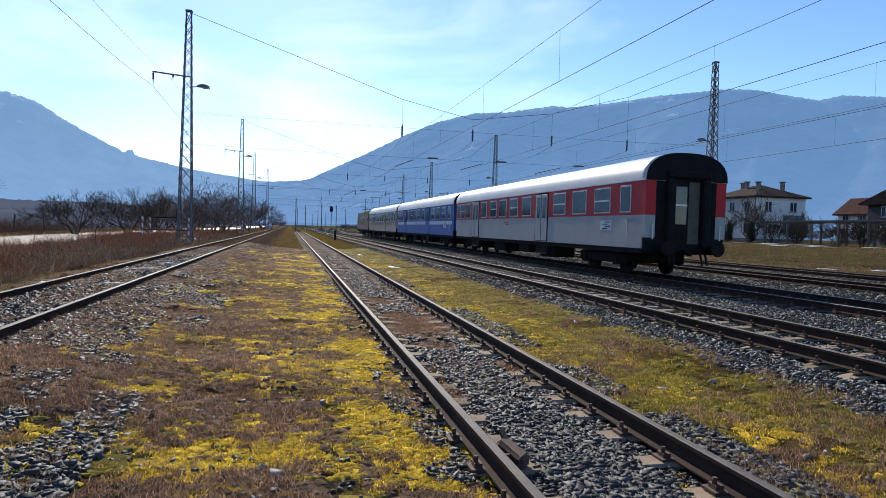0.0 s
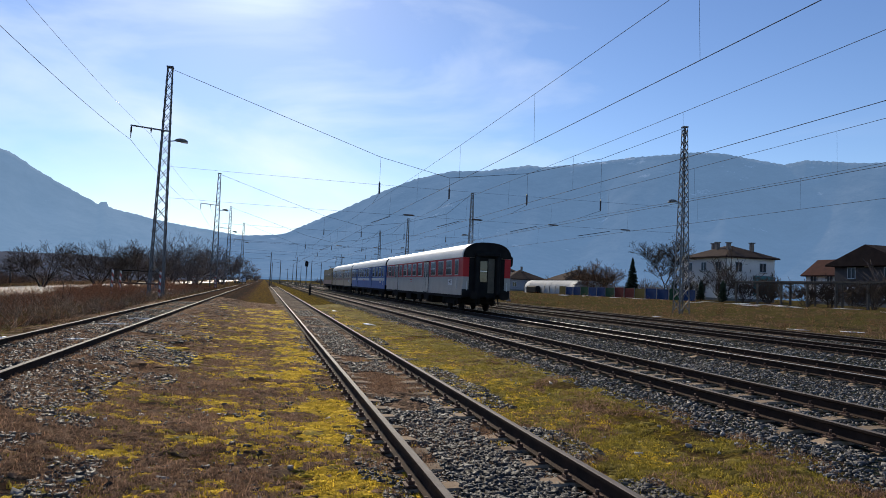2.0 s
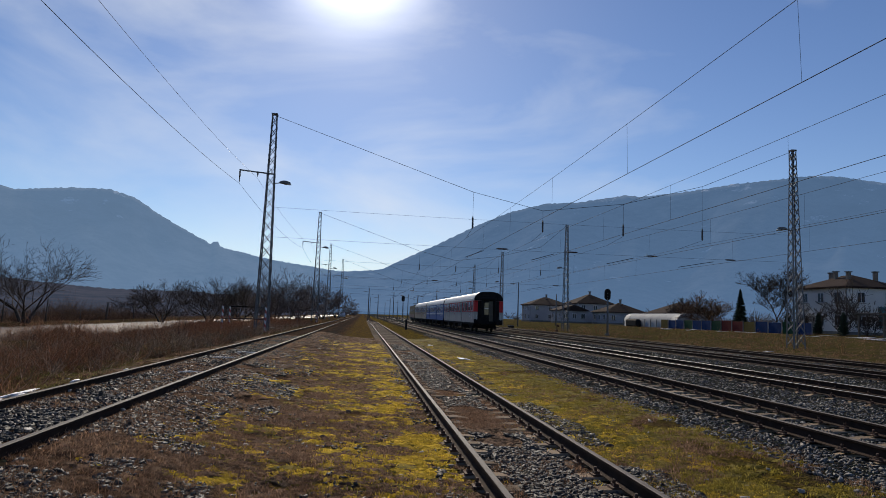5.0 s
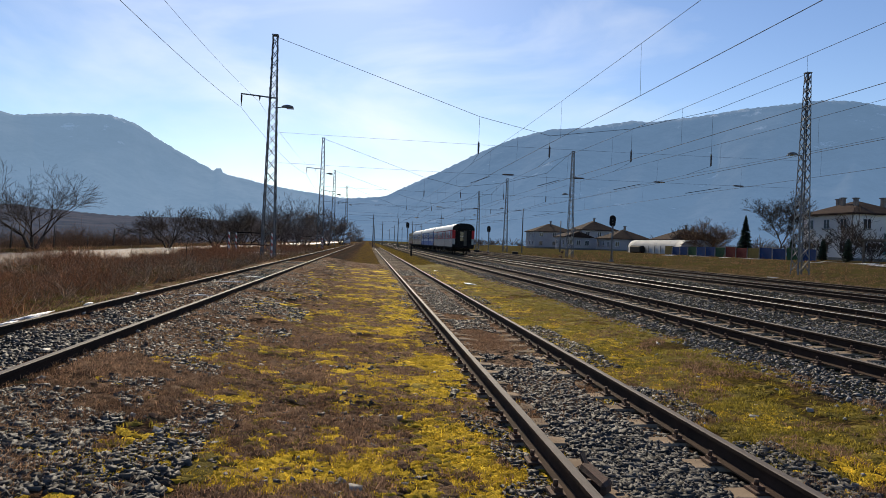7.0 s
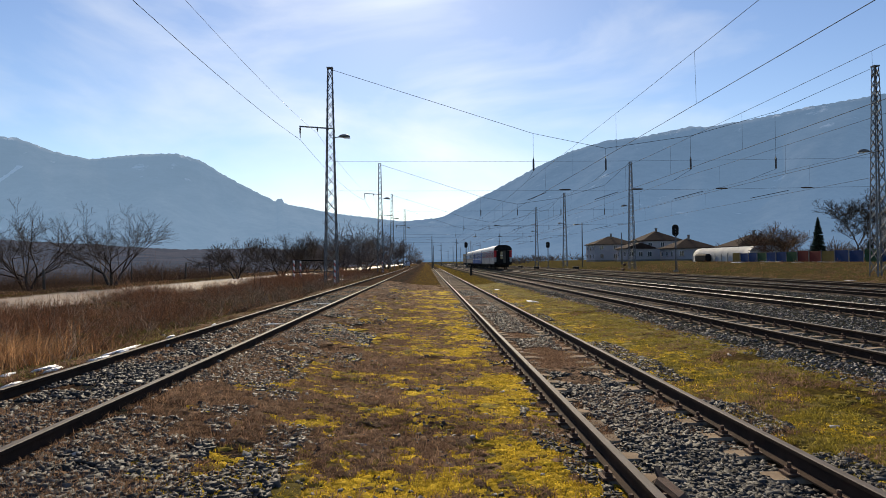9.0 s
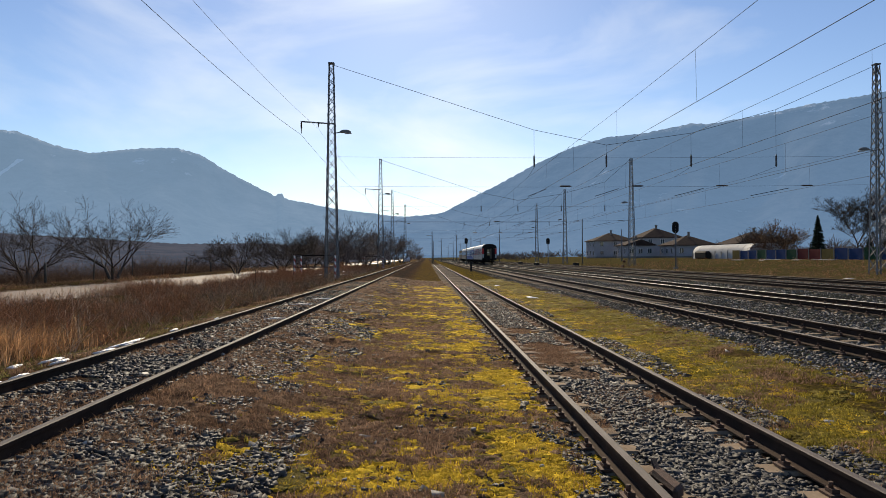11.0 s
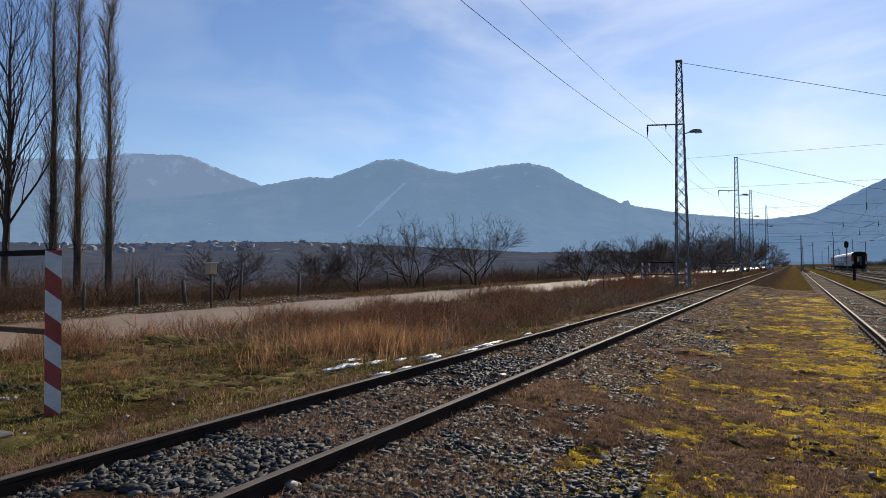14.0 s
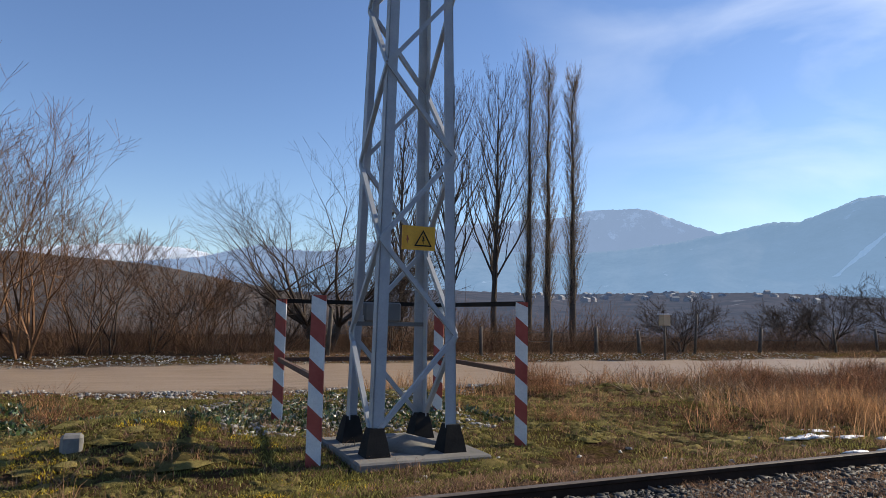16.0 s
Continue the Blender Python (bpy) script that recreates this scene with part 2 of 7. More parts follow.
M["under"] = worn("grimy_underframe", (0.010, 0.009, 0.009), (0.024, 0.021, 0.019), 0.9, 0, 2, 25, 0.2, spec=0.1)
M["rubber"] = worn("black_rubber", (0.008, 0.008, 0.009), (0.018, 0.018, 0.018), 0.85, 0, 2, 25, 0.1, spec=0.15)
M["alu"] = worn("aluminium_frame", (0.55, 0.55, 0.56), (0.65, 0.65, 0.65), 0.4, 0.3, 3, 30, 0.05)
# houses
M["plaster"] = worn("cream_plaster", (0.66, 0.63, 0.60), (0.78, 0.75, 0.71), 0.9, 0, 0.5, 12, 0.2, spec=0.2)
M["plaster_dark"] = worn("dark_timber_cladding", (0.045, 0.04, 0.045), (0.08, 0.07, 0.07), 0.85, 0, 0.6, 12, 0.2)
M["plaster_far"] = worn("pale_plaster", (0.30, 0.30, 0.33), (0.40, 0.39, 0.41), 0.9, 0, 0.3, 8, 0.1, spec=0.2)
M["tiles"] = worn("dark_brown_roof_tiles", (0.032, 0.022, 0.02), (0.06, 0.04, 0.034), 0.95, 0, 1.2, 20, 0.4, 0.03, spec=0.05)
M["chimney"] = worn("sooty_chimney_plaster", (0.16, 0.13, 0.11), (0.27, 0.23, 0.2), 0.9, 0, 2, 20, 0.2, spec=0.1)
M["tiles_red"] = worn("red_roof_tiles", (0.045, 0.022, 0.018), (0.075, 0.034, 0.028), 0.95, 0, 1.2, 20, 0.4, 0.03, spec=0.05)
M["poly"] = worn("milky_plastic_sheet", (0.30, 0.315, 0.33), (0.40, 0.405, 0.41), 0.75, 0, 0.4, 8, 0.3, spec=0.1)
M["f_blue"] = worn("blue_fence_paint", (0.014, 0.034, 0.10), (0.02, 0.05, 0.14), 0.85, 0, 1, 12, 0.1, spec=0.1)
M["f_green"] = worn("green_fence_paint", (0.02, 0.055, 0.03), (0.03, 0.08, 0.04), 0.85, 0, 1, 12, 0.1, spec=0.1)
M["f_red"] = worn("red_fence_paint", (0.12, 0.026, 0.022), (0.16, 0.036, 0.03), 0.85, 0, 1, 12, 0.1, spec=0.1)
M["f_yellow"] = worn("ochre_fence_paint", (0.13, 0.095, 0.03), (0.17, 0.125, 0.04), 0.85, 0, 1, 12, 0.1, spec=0.1)
M["teal"] = worn("teal_hoarding", (0.03, 0.16, 0.19), (0.06, 0.22, 0.25), 0.6, 0, 1, 12, 0.1)
M["lampglass"] = worn("dusty_lamp_glass", (0.5, 0.5, 0.48), (0.6, 0.6, 0.58), 0.25, 0, 3, 30, 0)


def glass_mat():
    m, n, l, b = nodes_of("dark_window_glass")
    k = noise_of(n, l, 0.9, 3)
    l.new(ramp_of(n, l, k, [(0.3, (0.02, 0.028, 0.035)), (0.7, (0.06, 0.075, 0.085))]), b.inputs["Base Color"])
    b.inputs["Roughness"].default_value, b.inputs["IOR"].default_value = 0.06, 1.52
    return m


M["glass"] = glass_mat()


def ground_mat():
    """Ballast, moss, withered grass, earth and a dirt road, in strips along the tracks with ragged edges."""
    m, n, l, b = nodes_of("yard_ground")
    g = n.new("ShaderNodeNewGeometry")
    sx = n.new("ShaderNodeSeparateXYZ")
    l.new(g.outputs["Position"], sx.inputs[0])

    def nz(scale, detail=6, rough=0.65, lo=0.0, hi=1.0, stretch=None):
        k = n.new("ShaderNodeTexNoise")
        k.inputs["Scale"].default_value, k.inputs["Detail"].default_value, k.inputs["Roughness"].default_value = scale, detail, rough
        if stretch:
            mm = n.new("ShaderNodeMapping")
            mm.inputs["Scale"].default_value = stretch
            l.new(g.outputs["Position"], mm.inputs[0])
            l.new(mm.outputs[0], k.inputs["Vector"])
        else:
            l.new(g.outputs["Position"], k.inputs["Vector"])
        r = n.new("ShaderNodeMapRange")
        r.inputs["To Min"].default_value, r.inputs["To Max"].default_value = lo, hi
        l.new(k.outputs["Fac"], r.inputs["Value"])
        return r.outputs[0]

    def math2(op, a, c):
        k = n.new("ShaderNodeMath")
        k.operation = op
        for s, v in zip(k.inputs, (a, c)):
            if isinstance(v, (int, float)):
                s.default_value = v
            else:
                l.new(v, s)
        return k.outputs[0]

    wob = math2("ADD", math2("ADD", sx.outputs["X"], nz(0.8, 4, 0.6, -0.9, 0.9)), nz(5, 3, 0.6, -0.35, 0.35))

    def band(lo, hi, soft):
        """1 between lo and hi across the tracks."""
        out = None
        for edge, up in ((lo, True), (hi, False)):
            r = n.new("ShaderNodeMapRange")
            r.interpolation_type = "SMOOTHSTEP"
            r.inputs["From Min"].default_value, r.inputs["From Max"].default_value = edge - soft, edge + soft
            r.inputs["To Min"].default_value, r.inputs["To Max"].default_value = (0, 1) if up else (1, 0)
            l.new(wob, r.inputs["Value"])
            out = r.outputs[0] if out is None else math2("MULTIPLY", out, r.outputs[0])
        return out

    # gravel with pebbly cells
    vo = n.new("ShaderNodeTexVoronoi")
    vo.inputs["Scale"].default_value = 22
    l.new(g.outputs["Position"], vo.inputs["Vector"])
    gravel = mix_of(n, l, 0.75, (0.055, 0.052, 0.05), vo.outputs["Color"], "MULTIPLY")
    gravel = mix_of(n, l, nz(2.3), gravel, (0.055, 0.058, 0.046))
    earth = ramp_of(n, l, nz(6.0, 10, 0.8), [(0.33, (0.022, 0.015, 0.011)), (0.5, (0.095, 0.056, 0.036)), (0.68, (0.22, 0.135, 0.085))])
    moss = ramp_of(n, l, nz(12, 9, 0.8), [(0.34, (0.06, 0.038, 0.014)), (0.5, (0.30, 0.20, 0.018)), (0.66, (0.60, 0.43, 0.03))])
    green = ramp_of(n, l, nz(8, 9, 0.8), [(0.32, (0.03, 0.024, 0.012)), (0.5, (0.085, 0.07, 0.018)), (0.72, (0.18, 0.145, 0.03))])
    dirt = ramp_of(n, l, nz(1.2, 8, 0.7, stretch=(3, 0.3, 1)), [(0.3, (0.22, 0.155, 0.10)), (0.6, (0.30, 0.22, 0.15)), (0.8, (0.38, 0.30, 0.22))])
    patch = ramp_of(n, l, nz(2.1, 8, 0.75), [(0.45, (0, 0, 0)), (0.56, (1, 1, 1))])
    patch2 = ramp_of(n, l, nz(2.6, 8, 0.75), [(0.48, (0, 0, 0)), (0.58, (1, 1, 1))])
    col = mix_of(n, l, patch2, earth, gravel)
    # moss path between the left and the middle track
    col = mix_of(n, l, math2("MULTIPLY", band(-1.2, 1.35, 0.5), math2("MULTIPLY", patch, 0.45)), col, moss)
    col = mix_of(n, l, math2("MULTIPLY", band(-2.6, -1.9, 0.3), 0.5), col, gravel)
    # bed of the middle track, then the green strip, then the ballast of the running lines
    col = mix_of(n, l, band(1.7, 2.9, 0.25), col, mix_of(n, l, patch2, gravel, earth))
    col = mix_of(n, l, math2("MULTIPLY", band(3.3, 5.6, 0.4), math2("ADD", math2("MULTIPLY", patch, 0.5), 0.4)), col, mix_of(n, l, patch2, green, moss))
    col = mix_of(n, l, band(5.6, 27.0, 0.4), col, gravel)
    col = mix_of(n, l, band(28.0, 5000.0, 2.0), col, mix_of(n, l, 0.2, mix_of(n, l, ramp_of(n, l, nz(0.5, 8, 0.8), [(0.36, (0, 0, 0)), (0.52, (1, 1, 1))]), earth, green), (0.085, 0.08, 0.06)))
    # verge, dirt road and the scrub behind it
    verge = mix_of(n, l, math2("MULTIPLY", patch, 0.7), earth, green)
    col = mix_of(n, l, band(-14.5, -5.2, 0.5), col, verge)
    col = mix_of(n, l, band(-21.6, -14.6, 0.5), col, dirt)
    col = mix_of(n, l, band(-23.5, -21.6, 0.5), col, verge)
    col = mix_of(n, l, band(-9000.0, -23.5, 0.6), col, mix_of(n, l, 0.5, earth, (0.06, 0.05, 0.035)))
    l.new(col, b.inputs["Base Color"])
    # the rolled gravel of the road has a sheen, the rest is dull
    l.new(math2("MULTIPLY", band(-21.4, -14.8, 0.4), 0.22), b.inputs["Specular IOR Level"])
    b.inputs["Roughness"].default_value = 0.55
    hgt = math2("ADD", math2("MULTIPLY", vo.outputs["Distance"], -0.6), nz(14, 8, 0.75))
    smooth_road = math2("SUBTRACT", 1.0, math2("MULTIPLY", band(-21.4, -14.8, 0.4), 0.88))
    bump_of(n, l, b, math2("MULTIPLY", hgt, smooth_road), 1.0, 0.09)
    return m


M["ground"] = ground_mat()


def hazed_hill_mat(name, wood, haze, haze_amount, snow_from, snow_amount=0.5, field=(0.34, 0.31, 0.27), grain=0.006, run=None):
    """Wooded slopes; the kilometres of sunlit air are a glowing haze colour mixed in."""
    m, n, l, b = nodes_of(name)
    g = n.new("ShaderNodeNewGeometry")
    k = n.new("ShaderNodeTexNoise")
    k.inputs["Scale"].default_value, k.inputs["Detail"].default_value, k.inputs["Roughness"].default_value = grain, 10, 0.75
    l.new(g.outputs["Position"], k.inputs["Vector"])
    k2 = n.new("ShaderNodeTexNoise")
    k2.inputs["Scale"].default_value, k2.inputs["Detail"].default_value, k2.inputs["Roughness"].default_value = 0.009, 9, 0.72
    l.new(g.outputs["Position"], k2.inputs["Vector"])
    col = ramp_of(n, l, k.outputs["Fac"], [(0.36, tuple(0.3 * v for v in wood)), (0.64, tuple(2.2 * v for v in wood))])
    s = n.new("ShaderNodeSeparateXYZ")
    l.new(g.outputs["Position"], s.inputs[0])
    up = n.new("ShaderNodeMapRange")
    up.inputs["From Min"].default_value, up.inputs["From Max"].default_value = snow_from, snow_from + 260
    up.inputs["To Min"].default_value, up.inputs["To Max"].default_value = 0.0, 0.11
    l.new(s.outputs["Z"], up.inputs["Value"])
    ad = n.new("ShaderNodeMath")
    ad.operation = "ADD"
    l.new(up.outputs[0], ad.inputs[0])
    l.new(k2.outputs["Fac"], ad.inputs[1])
    sn = ramp_of(n, l, ad.outputs[0], [(0.63, (0, 0, 0)), (0.70, (snow_amount,) * 3)])
    col = mix_of(n, l, sn, col, (0.8, 0.82, 0.86))
    col = mix_of(n, l, ramp_of(n, l, k2.outputs["Fac"], [(0.31, (0.28, 0.28, 0.28)), (0.40, (0, 0, 0))]), col, field)
    if run:
        # a snowy run cut straight down through the woods
        dp = n.new("ShaderNodeVectorMath")
        dp.operation = "DOT_PRODUCT"
        l.new(g.outputs["Position"], dp.inputs[0])
        dp.inputs[1].default_value = run[0]
        ab = n.new("ShaderNodeMath")
        ab.operation = "ABSOLUTE"
        l.new(dp.outputs["Value"], ab.inputs[0])
        wide = ramp_of(n, l, k.outputs["Fac"], [(0.3, (0.0, 0.0, 0.0)), (0.7, (1, 1, 1))])
        wm = n.new("ShaderNodeMath")
        wm.operation = "MULTIPLY_ADD"
        l.new(wide, wm.inputs[0])
        wm.inputs[1].default_value, wm.inputs[2].default_value = 14.0, -1.0
        lt = n.new("ShaderNodeMath")
        lt.operation = "LESS_THAN"
        l.new(ab.outputs[0], lt.inputs[0])
        l.new(wm.outputs[0], lt.inputs[1])
        for edge, op in ((run[1], "GREATER_THAN"), (run[2], "LESS_THAN")):
            e = n.new("ShaderNodeMath")
            e.operation = op
            l.new(s.outputs["Z"], e.inputs[0])
            e.inputs[1].default_value = edge
            p = n.new("ShaderNodeMath")
            p.operation = "MULTIPLY"
            l.new(lt.outputs[0], p.inputs[0])
            l.new(e.outputs[0], p.inputs[1])
            lt = p
        col = mix_of(n, l, lt.outputs[0], col, (0.85, 0.87, 0.9))
    l.new(col, b.inputs["Base Color"])
    b.inputs["Roughness"].default_value = 1.0
    b.inputs["Specular IOR Level"].default_value = 0.0
    # haze as emission, laid over the slope's own colour
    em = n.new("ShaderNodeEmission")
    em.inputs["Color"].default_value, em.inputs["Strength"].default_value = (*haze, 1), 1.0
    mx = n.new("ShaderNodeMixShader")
    # more of the haze glow is blended in near the valley floor
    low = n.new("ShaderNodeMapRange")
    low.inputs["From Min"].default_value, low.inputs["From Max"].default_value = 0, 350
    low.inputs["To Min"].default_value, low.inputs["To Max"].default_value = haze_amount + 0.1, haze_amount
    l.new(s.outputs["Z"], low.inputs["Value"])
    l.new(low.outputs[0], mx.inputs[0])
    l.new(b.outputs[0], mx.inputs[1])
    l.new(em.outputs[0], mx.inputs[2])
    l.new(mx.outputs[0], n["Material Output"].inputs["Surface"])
    return m


# ---- builders ----
def mesh_of(name, verts, faces, mats, idx=None, smooth=False):
    me = bpy.data.meshes.new(name)
    me.from_pydata([tuple(v) for v in verts], [], [tuple(f) for f in faces])
    for m in mats if isinstance(mats, (list, tuple)) else [mats]:
        me.materials.append(m)
    if idx is not None:
        me.polygons.foreach_set("material_index", np.asarray(idx, np.int32))
    if smooth:
        me.polygons.foreach_set("use_smooth", np.ones(len(me.polygons), bool))
    me.update()
    return me


def thing(name, label, category, at=(0, 0, 0), rz=0.0, group="", kind=""):
    ob = new(name)
    ob.empty_display_size = 0.2
    ob.matrix_basis = pose(*at, 0, 0, rz)
    return tagged(ob, label, category, group, kind)


def part(name, bm, material, parent, label=""):
    """Links a bmesh (or a ready mesh) as one mesh object under its thing."""
    if isinstance(bm, bmesh.types.BMesh):
        me = bpy.data.meshes.new(name)
        bm.to_mesh(me)
        bm.free()
        for m in material if isinstance(material, (list, tuple)) else [material]:
            me.materials.append(m)
    else:
        me = bm
    ob = new(name, me)
    ob.parent = parent
    return tagged(ob, label)


def bm_box(x0, x1, y0, y1, z0, z1, bevel=0.0, bm=None):
    bm = bm or bmesh.new()
    vs = [bm.verts.new((x, y, z)) for x in (x0, x1) for y in (y0, y1) for z in (z0, z1)]
    fs = [bm.faces.new([vs[i] for i in f]) for f in ((0, 1, 3, 2), (4, 6, 7, 5), (0, 4, 5, 1), (2, 3, 7, 6), (0, 2, 6, 4), (1, 5, 7, 3))]
    if bevel:
        es = list({e for f in fs for e in f.edges})
        bmesh.ops.bevel(bm, geom=es, offset=bevel, segments=1, affect="EDGES", profile=0.5)
    return bm


def bm_beam(p, q, w, h=None, bm=None):
    """A square bar from p to q."""
    bm = bm or bmesh.new()
    p, q, h = Vector(p), Vector(q), h or w
    d = (q - p).normalized()
    s = d.cross(Vector((0, 0, 1)))
    s = s.normalized() if s.length > 1e-3 else Vector((1, 0, 0))
    u = s.cross(d)
    vs = [bm.verts.new(c + s * a * w / 2 + u * e * h / 2) for c in (p, q) for a, e in ((-1, -1), (1, -1), (1, 1), (-1, 1))]
    for f in ((3, 2, 1, 0), (4, 5, 6, 7), (0, 1, 5, 4), (1, 2, 6, 5), (2, 3, 7, 6), (3, 0, 4, 7)):
        bm.faces.new([vs[i] for i in f])
    return bm


def bm_cyl(p, q, r, r2=None, sides=10, bm=None, caps=True):
    bm = bm or bmesh.new()
    p, q, r2 = Vector(p), Vector(q), r if r2 is None else r2
    d = (q - p).normalized()
    s = d.orthogonal().normalized()
    u = d.cross(s)
    rings = []
    for c, rr in ((p, r), (q, r2)):
        rings.append([bm.verts.new(c + (s * math.cos(a) + u * math.sin(a)) * rr) for a in (2 * math.pi * i / sides for i in range(sides))])
    for i in range(sides):
        j = (i + 1) % sides
        bm.faces.new((rings[0][i], rings[0][j], rings[1][j], rings[1][i])).smooth = True
    if caps:
        bm.faces.new(rings[0][::-1])
        bm.faces.new(rings[1])
    return bm


def bm_lathe(profile, at=(0, 0, 0), sides=10, bm=None):
    """Rings (radius, z) about a vertical axis."""
    bm = bm or bmesh.new()
    rings = [[bm.verts.new((at[0] + r * math.cos(2 * math.pi * i / sides), at[1] + r * math.sin(2 * math.pi * i / sides), at[2] + z)) for i in range(sides)] for r, z in profile]
    for a, b in zip(rings, rings[1:]):
        for i in range(sides):
            j = (i + 1) % sides
            bm.faces.new((a[i], a[j], b[j], b[i])).smooth = True
    bm.faces.new(rings[0][::-1])
    bm.faces.new(rings[-1])
    return bm


def prisms(segs, sides=3):
    """Tapered tubes, all at once: rows of x, y, z, x, y, z, r, r."""
    s = np.asarray(segs, float)
    p, q, r0, r1 = s[:, 0:3], s[:, 3:6], s[:, 6], s[:, 7]
    d = q - p
    d /= np.linalg.norm(d, axis=1, keepdims=True) + 1e-9
    ref = np.where(np.abs(d[:, 2:3]) > 0.9, [[1.0, 0, 0]], [[0, 0, 1.0]])
    a = np.cross(d, ref)
    a /= np.linalg.norm(a, axis=1, keepdims=True) + 1e-9
    c = np.cross(d, a)
    n = len(s)
    v = np.empty((n, 2, sides, 3))
    for i in range(sides):
        t = 2 * math.pi * i / sides
        o = a * math.cos(t) + c * math.sin(t)
        v[:, 0, i], v[:, 1, i] = p + o * r0[:, None], q + o * r1[:, None]
    base = (np.arange(n) * 2 * sides)[:, None]
    f = np.concatenate([base + np.array([[i, (i + 1) % sides, sides + (i + 1) % sides, sides + i]]) for i in range(sides)])
    return v.reshape(-1, 3), f


def gz(x, y):
    """Height of the ground across the yard."""
    xs = [-4000, -400, -120, -60, -34, -23, -21.5, -14.5, -12, -9, -6, -5.2, -2.7, -1.6, -0.8, 1.1, 1.4, 3.15, 3.6, 4.6, 5.2, 5.9, 26.5, 29, 34, 46, 60, 300, 4000]
    zs = [-12, -12, -9, -3.5, 0.0, 0.3, 0.12, 0.1, 0.2, 0.26, 0.22, 0.31, 0.31, 0.12, 0.02, -0.03, -0.06, -0.06, -0.03, 0.02, 0.07, 0.115, 0.115, 0.12, 0.2, 1.2, 1.4, 2.0, 2.0]
    return np.interp(x, xs, zs)
# ---- ground ----
TRACKS = {"a": -3.87, "b": 2.28, "c": 7.42, "d": 12.4, "e": 18.3, "f": 24.0}
RAIL_Z = {"a": 0.43, "b": 0.15, "c": 0.34, "d": 0.34, "e": 0.34, "f": 0.30}


def ground_z(x, y):
    """The ground with its bumps; the verge beside the tracks is the most unruly."""
    near = np.clip(1.2 - np.hypot(x, y) / 80, 0, 1)
    rng = np.random.default_rng(3)
    bumps = np.zeros(np.shape(x))
    for _ in range(40):
        k = rng.normal(0, 1, 2) * rng.choice([0.7, 1.8, 4.5])
        bumps += np.sin(k[0] * x + k[1] * y + rng.uniform(0, 6.3)) / (4 + 2.5 * np.hypot(*k))
    track = np.minimum.reduce([np.abs(x - c) for c in TRACKS.values()])
    mound = 0.26 * np.exp(-(((x + 8.3) / 1.5) ** 2 + ((y + 0.3) / 1.2) ** 2))
    z = gz(x, y) + mound + bumps * near * 0.035 * np.clip((track - 0.6) / 1.2, 0.15, 1)
    return z + np.where((x < -5.4) & (x > -14), 0.10, 0) * bumps * near * np.clip((-5.4 - x) / 1.5, 0, 1) * np.clip(np.hypot(x + 7.2, y - 2.8) / 3 - 0.5, 0, 1)


def build_ground():
    xs = np.unique(np.concatenate([np.linspace(-4000, -400, 10), np.linspace(-400, -60, 24), np.linspace(-60, -24, 28), np.linspace(-24, 9, 150), np.linspace(9, 62, 90), np.linspace(62, 400, 20), np.linspace(400, 4000, 8)]))
    ys = np.unique(np.concatenate([np.linspace(-3000, -60, 10), np.linspace(-60, -3, 24), np.linspace(-3, 26, 130), np.linspace(26, 110, 90), np.linspace(110, 400, 30), np.linspace(400, 4500, 10)]))
    X, Y = np.meshgrid(xs, ys)
    Z = ground_z(X, Y)
    v = np.stack([X, Y, Z], -1).reshape(-1, 3)
    ny, nx = X.shape
    i = (np.arange(ny - 1)[:, None] * nx + np.arange(nx - 1)[None]).ravel()
    f = np.stack([i, i + 1, i + nx + 1, i + nx], 1)
    ob = new("ground", mesh_of("ground", v, f, M["ground"], smooth=True))
    tagged(ob, "gravelly railway yard with moss and withered grass", "ground", kind="structure")


build_ground()

# ---- distance ----
HAZE = (0.30, 0.46, 0.74)


def ridge(name, pts, dist, depth, foot, material, label, seed):
    """A mountain side: crest heights by direction, falling in spurs and gullies towards the valley."""
    az = np.arange(min(p[0] for p in pts), max(p[0] for p in pts), 0.18)
    el = np.interp(az, [p[0] for p in pts], [p[1] for p in pts])
    rng = np.random.default_rng(seed)
    rows = 30
    phases = rng.uniform(0, 6.28, 4)
    V = []
    rough = sum(np.sin(az * k + rng.uniform(0, 6)) / k for k in (9.0, 15.0, 27.0, 31.0)) * 0.18 + rng.uniform(-0.12, 0.12, len(az))
    for j in range(rows + 1):
        s = j / rows
        if j == 0:
            d = np.full_like(az, dist * 1.12)
            h = -20 + 0 * az
        else:
            s = (j - 1) / (rows - 1)
            gully = sum(np.sin(az * k + ph + sl * s) * w for (k, w, sl), ph in zip(((0.35, 1.0, 2.5), (0.8, 0.6, -4.0), (1.7, 0.18, 7.0), (3.3, 0.06, -11.0)), phases))
            d = dist - depth * s * (1 + 0.03 * gully * math.sin(math.pi * s))
            top = dist * np.tan(np.radians(el)) + 1.7 + dist * np.radians(rough * 0.35) * (1 - s) ** 9
            h = top * (1 - s) ** 1.25 * (1 + 0.07 * gully * math.sin(math.pi * s)) + foot * s
        a = np.radians(az)
        V.append(np.stack([-np.sin(a) * d, np.cos(a) * d, h], 1))
    V = np.concatenate(V)
    n = len(az)
    i = (np.arange(rows)[:, None] * n + np.arange(n - 1)[None]).ravel()
    F = np.stack([i, i + 1, i + n + 1, i + n], 1)
    ob = new(name, mesh_of(name, V, F, material, smooth=True))
    tagged(ob, label, "mountain", kind="structure")


